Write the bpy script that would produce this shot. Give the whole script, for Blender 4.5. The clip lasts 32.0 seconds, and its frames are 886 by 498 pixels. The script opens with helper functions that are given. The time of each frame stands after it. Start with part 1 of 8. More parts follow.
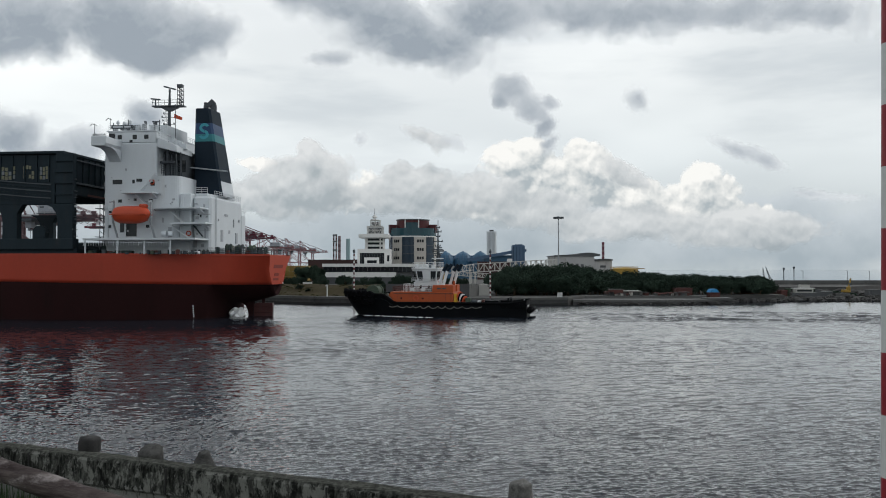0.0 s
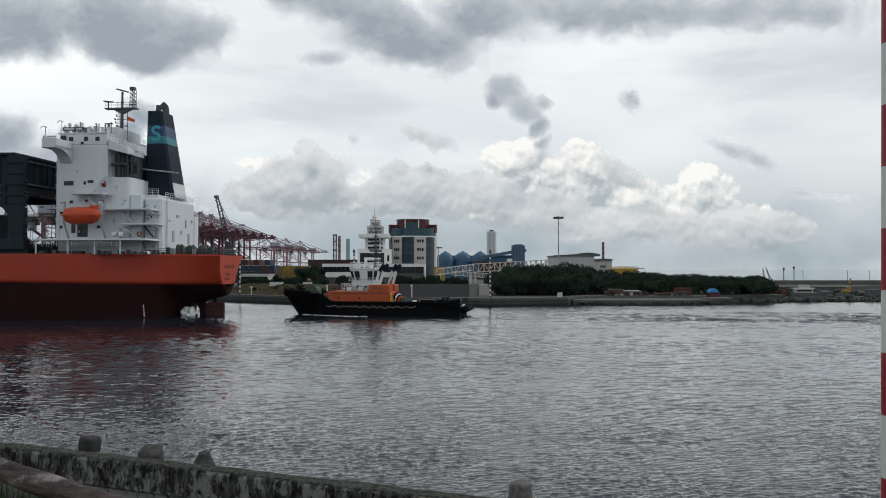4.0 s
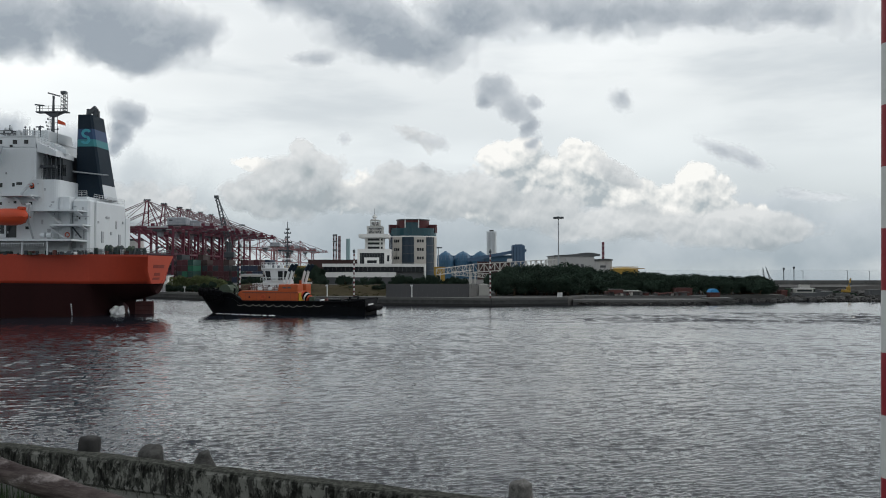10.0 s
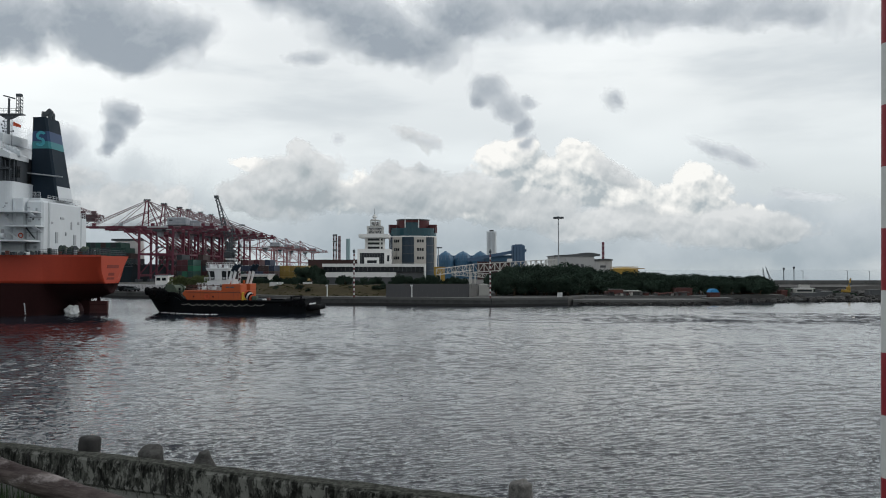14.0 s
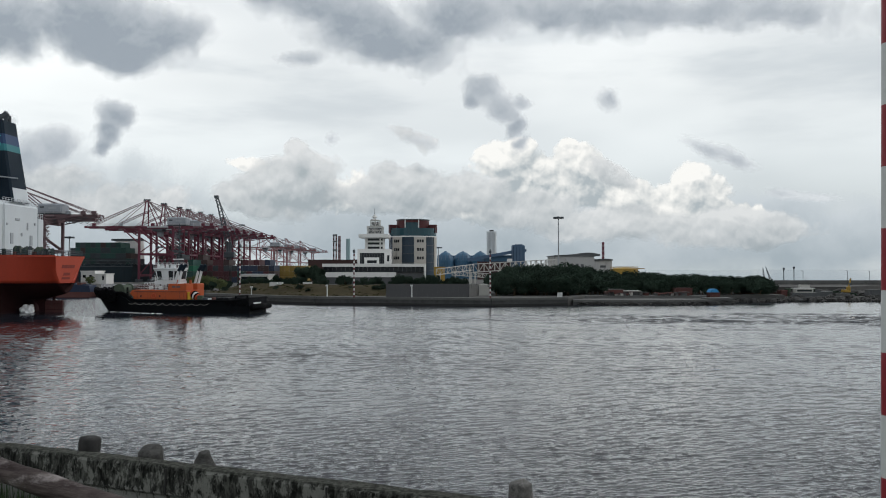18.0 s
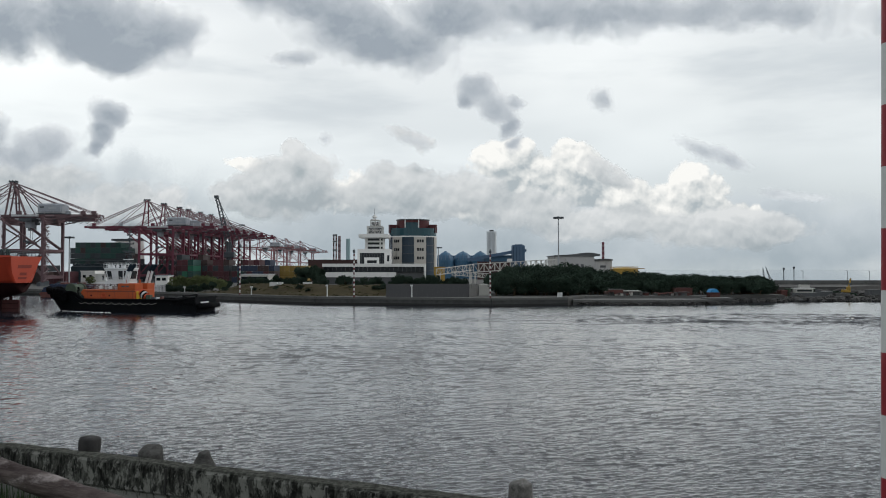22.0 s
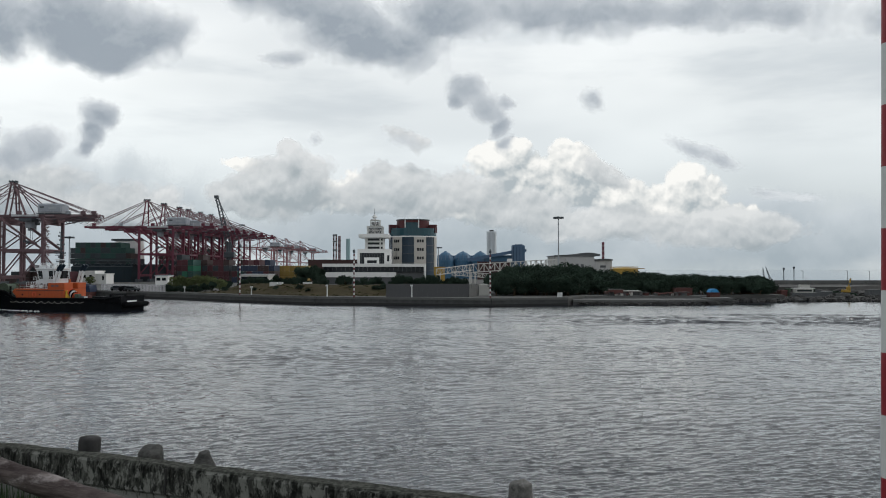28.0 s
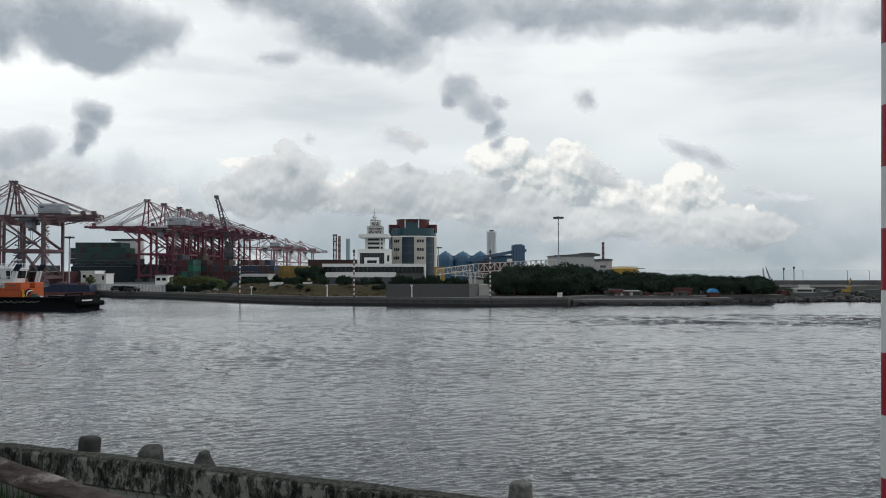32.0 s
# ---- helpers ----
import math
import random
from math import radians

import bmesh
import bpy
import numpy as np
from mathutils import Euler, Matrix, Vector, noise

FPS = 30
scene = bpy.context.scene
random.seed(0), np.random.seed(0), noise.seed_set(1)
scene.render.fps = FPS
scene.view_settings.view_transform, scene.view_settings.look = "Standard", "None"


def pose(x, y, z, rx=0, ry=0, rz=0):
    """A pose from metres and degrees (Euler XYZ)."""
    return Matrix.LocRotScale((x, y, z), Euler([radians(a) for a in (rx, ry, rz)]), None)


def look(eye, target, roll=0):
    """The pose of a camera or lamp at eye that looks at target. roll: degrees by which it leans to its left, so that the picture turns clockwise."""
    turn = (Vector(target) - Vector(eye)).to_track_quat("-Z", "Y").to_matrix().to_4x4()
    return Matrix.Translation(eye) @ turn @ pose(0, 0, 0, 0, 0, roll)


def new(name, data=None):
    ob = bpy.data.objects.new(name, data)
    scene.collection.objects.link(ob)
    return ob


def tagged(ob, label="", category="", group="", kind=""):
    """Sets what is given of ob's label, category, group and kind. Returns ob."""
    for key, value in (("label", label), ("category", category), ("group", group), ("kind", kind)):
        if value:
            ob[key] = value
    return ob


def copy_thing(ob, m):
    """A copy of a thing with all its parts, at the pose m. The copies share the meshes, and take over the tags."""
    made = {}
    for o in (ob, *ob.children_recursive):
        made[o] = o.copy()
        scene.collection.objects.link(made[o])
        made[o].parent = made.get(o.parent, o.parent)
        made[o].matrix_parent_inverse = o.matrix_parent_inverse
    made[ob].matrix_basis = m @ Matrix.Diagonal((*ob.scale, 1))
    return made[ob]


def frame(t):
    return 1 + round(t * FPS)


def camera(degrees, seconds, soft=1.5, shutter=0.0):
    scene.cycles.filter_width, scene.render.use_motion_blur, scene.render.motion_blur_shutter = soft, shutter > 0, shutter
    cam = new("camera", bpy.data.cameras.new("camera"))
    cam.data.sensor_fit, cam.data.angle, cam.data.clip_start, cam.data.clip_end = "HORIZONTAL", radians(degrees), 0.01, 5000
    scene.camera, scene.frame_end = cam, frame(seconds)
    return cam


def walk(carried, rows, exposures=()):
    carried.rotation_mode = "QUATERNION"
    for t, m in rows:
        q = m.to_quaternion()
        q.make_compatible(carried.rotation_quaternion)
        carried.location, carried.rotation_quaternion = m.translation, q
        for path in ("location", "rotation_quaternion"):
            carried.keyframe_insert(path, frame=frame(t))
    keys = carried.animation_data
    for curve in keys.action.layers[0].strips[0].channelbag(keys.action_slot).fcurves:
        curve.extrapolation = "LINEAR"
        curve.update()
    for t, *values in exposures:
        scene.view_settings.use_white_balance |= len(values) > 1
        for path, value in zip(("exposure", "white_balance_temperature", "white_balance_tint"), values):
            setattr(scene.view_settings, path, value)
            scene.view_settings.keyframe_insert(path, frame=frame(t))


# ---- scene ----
# A harbour basin seen from a raised bank: a cargo ship and a tug pass, container cranes and port buildings stand behind.
cam = camera(56, 32.0, soft=1.0)
EYE = pose(0, 0, 8.3, 91.321, 0, 0)
walk(cam, [(0.0, EYE), (32.0, EYE)])

# ---------------------------------------------------------------- light
SUN_UP, SUN_TURN = 39, 71
world = bpy.data.worlds.new("overcast_sky")
scene.world = world
world.use_nodes = True


def link(tree, a, b):
    tree.links.new(a, b)


def maths(tree, op, a, b=None, clamp=False):
    n = tree.nodes.new("ShaderNodeMath")
    n.operation, n.use_clamp = op, clamp
    for i, v in enumerate((a, b)):
        if v is None:
            continue
        if isinstance(v, (int, float)):
            n.inputs[i].default_value = v
        else:
            tree.links.new(v, n.inputs[i])
    return n.outputs[0]


def smooth(tree, value, low, high):
    n = tree.nodes.new("ShaderNodeMapRange")
    n.interpolation_type = "SMOOTHSTEP"
    tree.links.new(value, n.inputs["Value"])
    n.inputs["From Min"].default_value, n.inputs["From Max"].default_value = low, high
    return n.outputs["Result"]


def mixed(tree, fac, a, b, blend="MIX"):
    n = tree.nodes.new("ShaderNodeMix")
    n.data_type, n.blend_type = "RGBA", blend
    for slot, v in ((0, fac), (6, a), (7, b)):
        if isinstance(v, (int, float)):
            n.inputs[slot].default_value = v
        elif isinstance(v, tuple):
            n.inputs[slot].default_value = (*v, 1)
        else:
            tree.links.new(v, n.inputs[slot])
    return n.outputs[2]


def fbm(tree, vector, scale, detail=5, rough=0.55, stretch=None):
    if stretch:
        m = tree.nodes.new("ShaderNodeMapping")
        m.inputs["Scale"].default_value = stretch
        tree.links.new(vector, m.inputs["Vector"])
        vector = m.outputs[0]
    n = tree.nodes.new("ShaderNodeTexNoise")
    n.inputs["Scale"].default_value, n.inputs["Detail"].default_value, n.inputs["Roughness"].default_value = scale, detail, rough
    tree.links.new(vector, n.inputs["Vector"])
    return n


def make_world():
    t = world.node_tree
    t.nodes.clear()
    sky = t.nodes.new("ShaderNodeTexSky")
    sky.sky_type, sky.sun_disc = "NISHITA", False
    sky.sun_elevation, sky.sun_rotation = radians(SUN_UP), radians(SUN_TURN)
    coord = t.nodes.new("ShaderNodeTexCoord").outputs["Generated"]
    xyz = t.nodes.new("ShaderNodeSeparateXYZ")
    link(t, coord, xyz.inputs[0])
    ramp = t.nodes.new("ShaderNodeValToRGB")
    link(t, xyz.outputs[2], ramp.inputs[0])
    e = ramp.color_ramp.elements
    e[0].position, e[0].color = 0.0, (0.50, 0.57, 0.61, 1)
    e[1].position, e[1].color = 0.9, (0.62, 0.66, 0.70, 1)
    for at, c in ((0.05, (0.60, 0.66, 0.69, 1)), (0.13, (0.92, 0.97, 0.98, 1)), (0.22, (1.08, 1.11, 1.10, 1)), (0.32, (1.05, 1.08, 1.08, 1)), (0.50, (0.92, 0.96, 0.98, 1))):
        e.new(at).color = c
    veil = fbm(t, coord, 3.0, 5, 0.55, (1, 1, 5)).outputs["Fac"]
    veil2 = fbm(t, coord, 1.6, 4, 0.5, (1, 1, 2.5)).outputs["Fac"]
    grey = mixed(t, smooth(t, veil, 0.45, 0.70), ramp.outputs[0], (0.80, 0.845, 0.865))
    grey = mixed(t, maths(t, "MULTIPLY", smooth(t, veil2, 0.50, 0.72), 0.35), grey, (0.42, 0.47, 0.51))
    clear = mixed(t, 1.0, sky.outputs[0], (0.10, 0.10, 0.10), "MULTIPLY")
    both = mixed(t, 0.92, clear, grey)
    # thicker cloud to the right of the basin
    both = mixed(t, maths(t, "MULTIPLY", smooth(t, xyz.outputs[0], -0.05, 0.40), 0.16), both, (0.40, 0.44, 0.46))
    bg, out = t.nodes.new("ShaderNodeBackground"), t.nodes.new("ShaderNodeOutputWorld")
    bg.inputs["Strength"].default_value = 1.0
    link(t, both, bg.inputs["Color"])
    link(t, bg.outputs[0], out.inputs["Surface"])


make_world()
sun_lamp = bpy.data.lights.new("sun", "SUN")
sun_lamp.energy, sun_lamp.angle, sun_lamp.color = 1.1, radians(25), (1.0, 0.97, 0.93)
sun = new("sun", sun_lamp)
sun.matrix_world = look((130, 45, 110), (0, 0, 0))
scene.view_settings.exposure = 0.0


# ---------------------------------------------------------------- materials
def material(name):
    m = bpy.data.materials.new(name)
    m.use_nodes = True
    return m, m.node_tree, m.node_tree.nodes["Principled BSDF"]


def paint(name, colour, rough=0.6, metal=0.0, vary=0.18, scale=1.2, dirt=(0.05, 0.045, 0.04), soil=0.25, bump=0.1, streak=False, fine=14.0, spread=0.0, gloss=0.3):
    """A surface with grain at two scales, soil with a shape of its own and fine relief."""
    m, t, b = material(name)
    where = t.nodes.new("ShaderNodeTexCoord").outputs["Object"]
    coarse = fbm(t, where, scale, 4, 0.6, (1, 1, 0.25) if streak else None).outputs["Fac"]
    grain = fbm(t, where, scale * fine, 3, 0.6).outputs["Fac"]
    tone = maths(t, "ADD", maths(t, "MULTIPLY", maths(t, "ADD", coarse, -0.5), vary * 2.2), 1.0)
    tone = maths(t, "ADD", tone, maths(t, "MULTIPLY", maths(t, "ADD", grain, -0.5), vary * 1.4))
    if spread:
        each = t.nodes.new("ShaderNodeObjectInfo").outputs["Random"]
        tone = maths(t, "ADD", tone, maths(t, "MULTIPLY", maths(t, "ADD", each, -0.5), spread))
    shade = t.nodes.new("ShaderNodeHueSaturation")
    shade.inputs["Color"].default_value = (*colour, 1)
    link(t, tone, shade.inputs["Value"])
    patch = fbm(t, where, scale * 2.3, 6, 0.7, (1.0, 1.0, 0.18) if streak else None).outputs["Fac"]
    colour_out = mixed(t, maths(t, "MULTIPLY", smooth(t, patch, 0.52, 0.78), soil), shade.outputs[0], dirt)
    link(t, colour_out, b.inputs["Base Color"])
    b.inputs["Roughness"].default_value, b.inputs["Metallic"].default_value, b.inputs["Specular IOR Level"].default_value = rough, metal, gloss
    if bump:
        r = t.nodes.new("ShaderNodeBump")
        r.inputs["Strength"].default_value, r.inputs["Distance"].default_value = bump, 0.02
        link(t, grain, r.inputs["Height"])
        link(t, r.outputs[0], b.inputs["Normal"])
    return m


def make_water():
    """Dark water; fine ripples tilt the surface, rougher and calmer by long streaks."""
    m, t, b = material("harbour_water")
    where = t.nodes.new("ShaderNodeTexCoord").outputs["Object"]
    b.inputs["Base Color"].default_value = (0.011, 0.014, 0.020, 1)
    b.inputs["IOR"].default_value = 1.37
    b.inputs["Roughness"].default_value = 0.03
    band = fbm(t, where, 0.022, 4, 0.6, (0.20, 1.0, 1)).outputs["Fac"]
    level = maths(t, "ADD", maths(t, "MULTIPLY", smooth(t, band, 0.38, 0.64), RIPPLE[1] - RIPPLE[0]), RIPPLE[0])
    place = t.nodes.new("ShaderNodeSeparateXYZ")
    link(t, where, place.inputs[0])
    fairway = maths(t, "ADD", maths(t, "MULTIPLY", smooth(t, place.outputs[1], 35.0, 95.0), 0.35), 0.45)
    level = maths(t, "MULTIPLY", level, fairway)
    level = maths(t, "MULTIPLY", level, maths(t, "SUBTRACT", 1.0, maths(t, "MULTIPLY", smooth(t, place.outputs[1], 230.0, 420.0), 0.85)))
    open_sea = maths(t, "SUBTRACT", 1.0, smooth(t, place.outputs[1], 210.0, 330.0))
    total = t.nodes.new("ShaderNodeNewGeometry").outputs["Normal"]
    for scale, detail, stretch, amount in ((2.2, 3, (0.5, 1.0, 1), 0.60), (6.0, 4, (0.42, 1.0, 1), 0.75)):
        n = fbm(t, where, scale, detail, 0.6, stretch)
        c = t.nodes.new("ShaderNodeVectorMath")
        c.operation = "SUBTRACT"
        link(t, n.outputs["Color"], c.inputs[0])
        c.inputs[1].default_value = (0.5, 0.5, 0.5)
        flat = t.nodes.new("ShaderNodeVectorMath")
        flat.operation = "MULTIPLY"
        link(t, c.outputs[0], flat.inputs[0])
        flat.inputs[1].default_value = (amount * 0.45, amount, 0)
        push = t.nodes.new("ShaderNodeVectorMath")
        push.operation = "SCALE"
        link(t, flat.outputs[0], push.inputs[0])
        link(t, level, push.inputs["Scale"])
        both = t.nodes.new("ShaderNodeVectorMath")
        both.operation = "ADD"
        link(t, total, both.inputs[0])
        link(t, push.outputs[0], both.inputs[1])
        total = both.outputs[0]
    # normals tilted towards the near bank, so the farther water mirrors brighter sky
    lean = t.nodes.new("ShaderNodeCombineXYZ")
    bank_tilt = maths(t, "MULTIPLY", maths(t, "MULTIPLY", smooth(t, place.outputs[1], 30.0, 140.0), -0.062), open_sea)
    link(t, bank_tilt, lean.inputs[1])
    leaning = t.nodes.new("ShaderNodeVectorMath")
    leaning.operation = "ADD"
    link(t, total, leaning.inputs[0])
    link(t, lean.outputs[0], leaning.inputs[1])
    unit = t.nodes.new("ShaderNodeVectorMath")
    unit.operation = "NORMALIZE"
    link(t, leaning.outputs[0], unit.inputs[0])
    link(t, unit.outputs[0], b.inputs["Normal"])
    return m


def make_cloud(name, blobs, white, dark, warp, edge, tone, relief, lift, grain, opacity=1.0, lumps=0.0):
    """Cloud on a far sheet: soft lobes broken up by noise, bright where they thin out and on their upper sides."""
    m, t, b = material(name)
    t.nodes.remove(b)
    out = t.nodes["Material Output"]
    raw = t.nodes.new("ShaderNodeTexCoord").outputs["Object"]

    def added(vector, offset):
        n = t.nodes.new("ShaderNodeVectorMath")
        n.operation = "ADD"
        link(t, vector, n.inputs[0])
        if isinstance(offset, tuple):
            n.inputs[1].default_value = offset
        else:
            link(t, offset, n.inputs[1])
        return n.outputs[0]

    n1 = fbm(t, raw, grain, 5, 0.6)
    shift = t.nodes.new("ShaderNodeVectorMath")
    shift.operation = "MULTIPLY_ADD"
    link(t, n1.outputs["Color"], shift.inputs[0])
    shift.inputs[1].default_value, shift.inputs[2].default_value = (warp, 0, warp * 0.8), (-warp / 2, 0, -warp * 0.4)
    moved = added(raw, shift.outputs[0])

    def lobes(vector):
        total = None
        for u, v, ru, rv, turn, weight in blobs:
            g = t.nodes.new("ShaderNodeMapping")
            g.vector_type = "TEXTURE"
            g.inputs["Location"].default_value, g.inputs["Rotation"].default_value = (u, 0, v), (0, radians(turn), 0)
            g.inputs["Scale"].default_value = (ru, 1, rv)
            link(t, vector, g.inputs["Vector"])
            d = t.nodes.new("ShaderNodeVectorMath")
            d.operation = "LENGTH"
            link(t, g.outputs[0], d.inputs[0])
            lobe = maths(t, "MULTIPLY", maths(t, "SUBTRACT", 1.5, d.outputs["Value"]), weight)
            if total is None:
                total = lobe
            else:
                n = t.nodes.new("ShaderNodeMath")
                n.operation = "SMOOTH_MAX"
                link(t, total, n.inputs[0])
                link(t, lobe, n.inputs[1])
                n.inputs[2].default_value = 0.3
                total = n.outputs[0]
        return maths(t, "MINIMUM", total, 1.25)

    def billow(vector):
        soft = fbm(t, vector, grain * 2.2, 8, 0.60).outputs["Fac"]
        if not lumps:
            return soft
        cell = t.nodes.new("ShaderNodeTexVoronoi")
        cell.feature = "SMOOTH_F1"
        cell.inputs["Scale"].default_value, cell.inputs["Detail"].default_value, cell.inputs["Roughness"].default_value = grain * 2.0, 3.0, 0.55
        cell.inputs["Smoothness"].default_value = 0.35
        flat = t.nodes.new("ShaderNodeVectorMath")
        flat.operation = "MULTIPLY"
        link(t, vector, flat.inputs[0])
        flat.inputs[1].default_value = (1, 0, 1)
        link(t, flat.outputs[0], cell.inputs["Vector"])
        head = maths(t, "ADD", maths(t, "MULTIPLY", cell.outputs["Distance"], -0.6), 1.12)
        return maths(t, "ADD", maths(t, "MULTIPLY", head, lumps), maths(t, "MULTIPLY", soft, 1.0 - lumps))

    here, over = lobes(moved), lobes(added(moved, (lift[0], 0, lift[1])))
    puff, puff_over = billow(moved), billow(added(moved, (lift[0] * 0.25, 0, lift[1] * 0.25)))
    dens = maths(t, "ADD", here, maths(t, "MULTIPLY", maths(t, "ADD", puff, -0.5), relief))
    alpha = smooth(t, dens, edge[0], edge[1])
    split = t.nodes.new("ShaderNodeSeparateXYZ")
    link(t, raw, split.inputs[0])
    alpha = maths(t, "MULTIPLY", alpha, maths(t, "SUBTRACT", 1.0, smooth(t, split.outputs[2], 0.42, 0.56)))
    alpha = maths(t, "MULTIPLY", alpha, maths(t, "SUBTRACT", 1.0, smooth(t, maths(t, "ABSOLUTE", split.outputs[0]), 1.0, 1.3)))
    alpha = maths(t, "MULTIPLY", alpha, opacity)
    slow = fbm(t, raw, grain * 0.7, 3, 0.5).outputs["Fac"]
    lit = maths(t, "ADD", maths(t, "MULTIPLY", maths(t, "SUBTRACT", here, over), tone[1]), tone[0])
    lit = maths(t, "ADD", lit, maths(t, "MULTIPLY", maths(t, "SUBTRACT", puff, puff_over), tone[2]))
    lit = maths(t, "ADD", lit, maths(t, "MULTIPLY", maths(t, "ADD", slow, -0.5), tone[3]))
    lit = maths(t, "SUBTRACT", lit, maths(t, "MULTIPLY", smooth(t, dens, 0.4, 1.4), tone[4]), clamp=True)
    colour = mixed(t, lit, dark, white)
    glow, clear, mix = t.nodes.new("ShaderNodeEmission"), t.nodes.new("ShaderNodeBsdfTransparent"), t.nodes.new("ShaderNodeMixShader")
    link(t, colour, glow.inputs["Color"])
    link(t, alpha, mix.inputs[0])
    link(t, clear.outputs[0], mix.inputs[1])
    link(t, glow.outputs[0], mix.inputs[2])
    link(t, mix.outputs[0], out.inputs["Surface"])
    return m


RIPPLE = (0.40, 0.90)
WATER = make_water()
HULL_RED = paint("ship_orange_paint", (0.31, 0.038, 0.018), 0.5, vary=0.14, scale=0.16, dirt=(0.16, 0.03, 0.015), soil=0.35, bump=0.05, streak=True)
# the transom's red is lighter than the side plating
TRANSOM_RED = paint("pale_transom_paint", (0.42, 0.075, 0.045), 0.55, vary=0.12, scale=0.3, dirt=(0.25, 0.06, 0.04), soil=0.3, bump=0.05, streak=True)
HULL_LOW = paint("ship_antifouling", (0.020, 0.0065, 0.007), 0.8, vary=0.3, scale=0.15, dirt=(0.008, 0.006, 0.006), soil=0.6, streak=True, gloss=0.1)
FADED_LETTER = paint("faded_lettering", (0.20, 0.042, 0.033), 0.6, vary=0.3, scale=2.0)
FOAM = paint("white_foam", (0.85, 0.86, 0.87), 0.9, vary=0.15, scale=3.0, soil=0.05, bump=0.5)
RUDDER_RED = paint("rudder_maroon", (0.045, 0.010, 0.010), 0.6, vary=0.3, scale=0.6, soil=0.5)
SHIP_WHITE = paint("ship_white_paint", (0.505, 0.54, 0.57), 0.5, vary=0.09, scale=0.25, dirt=(0.30, 0.22, 0.16), soil=0.22, bump=0.04, streak=True)
SHIP_SHADE = paint("ship_dull_grey_paint", (0.15, 0.165, 0.18), 0.7, vary=0.3, scale=0.5, dirt=(0.04, 0.04, 0.04), soil=0.5, streak=True)
SHIP_GREY = paint("ship_grey_paint", (0.30, 0.32, 0.34), 0.55, vary=0.1, scale=0.5)
GANTRY = paint("gantry_blue_grey", (0.0125, 0.0215, 0.028), 0.65, vary=0.35, scale=0.35, dirt=(0.06, 0.045, 0.035), soil=0.25, streak=True, gloss=0.15)
DECK_DARK = paint("deck_dark_green", (0.020, 0.035, 0.034), 0.7, vary=0.3, scale=0.8)
FUNNEL_BLACK = paint("funnel_black", (0.0085, 0.017, 0.028), 0.6, vary=0.2, scale=0.5, soil=0.1, gloss=0.12)
FUNNEL_NAVY = paint("funnel_navy", (0.010, 0.038, 0.105), 0.45, vary=0.1, scale=0.5, soil=0.1)
FUNNEL_TEAL = paint("funnel_teal", (0.018, 0.15, 0.175), 0.45, vary=0.1, scale=0.5, soil=0.1)
EMBLEM_TEAL = paint("emblem_teal", (0.035, 0.25, 0.31), 0.45, vary=0.1, scale=0.5, soil=0.1)
# dark grey for deck gear, and for the painted-in shade of the recess
DARK_PAINT = paint("slate_dark_paint", (0.035, 0.042, 0.05), 0.7, vary=0.3, scale=0.6, soil=0.3)
BOAT_ORANGE = paint("lifeboat_orange", (0.40, 0.052, 0.018), 0.45, vary=0.1, scale=0.7, soil=0.15)
DARK_GLASS = paint("dark_window_glass", (0.012, 0.015, 0.018), 0.12, vary=0.1, scale=1.0, soil=0.0, bump=0)
MAST_GREY = paint("mast_dark_grey", (0.055, 0.065, 0.075), 0.55, vary=0.2)
FLAG_RED = paint("flag_red", (0.45, 0.07, 0.03), 0.8)
ROPE = paint("pale_rope", (0.20, 0.195, 0.18), 0.9, vary=0.3, scale=4)
TUG_BLACK = paint("tug_black_paint", (0.0032, 0.004, 0.0055), 0.6, vary=0.4, scale=0.7, dirt=(0.03, 0.027, 0.025), soil=0.22, streak=True, gloss=0.08)
RUBBER = paint("black_rubber", (0.0032, 0.0036, 0.0045), 0.85, vary=0.35, scale=3, dirt=(0.02, 0.019, 0.018), soil=0.3, gloss=0.06)
TUG_ORANGE = paint("tug_orange_paint", (0.34, 0.066, 0.017), 0.55, vary=0.16, scale=0.6, dirt=(0.12, 0.045, 0.02), soil=0.5, streak=True)
TUG_WHITE = paint("tug_white_paint", (0.60, 0.62, 0.635), 0.45, vary=0.08, scale=0.8, soil=0.2, streak=True)
TUG_YELLOW = paint("tug_yellow_paint", (0.55, 0.33, 0.03), 0.5)
TUG_GREEN = paint("faded_green_paint", (0.050, 0.070, 0.050), 0.7, vary=0.3, scale=2)
CRANE_RED = paint("crane_red_paint", (0.112, 0.027, 0.045), 0.6, vary=0.2, scale=0.3, dirt=(0.15, 0.05, 0.04), soil=0.35)
CRANE_PINK = paint("crane_faded_pink", (0.24, 0.115, 0.125), 0.6, vary=0.2, scale=0.3, soil=0.3)
CRANE_STAY = paint("crane_stay_paint", (0.19, 0.135, 0.145), 0.6, vary=0.25, scale=0.4, soil=0.3)
CRANE_HOUSE = paint("machinery_house_sheet", (0.25, 0.27, 0.30), 0.5, vary=0.15, scale=0.25, soil=0.35, streak=True)
CRANE_BROWN = paint("crane_brown_red", (0.105, 0.064, 0.072), 0.6, vary=0.2, scale=0.3, soil=0.3)
CRANE_WHITE = paint("crane_white_paint", (0.40, 0.40, 0.42), 0.55, vary=0.12, scale=0.4)
CONCRETE = paint("quay_concrete", (0.095, 0.096, 0.095), 0.9, vary=0.25, scale=0.3, dirt=(0.06, 0.055, 0.05), soil=0.6, streak=True)
QUAY_DARK = paint("tide_dark_concrete", (0.056, 0.058, 0.058), 0.9, vary=0.6, scale=0.9, dirt=(0.02, 0.022, 0.02), soil=0.6)
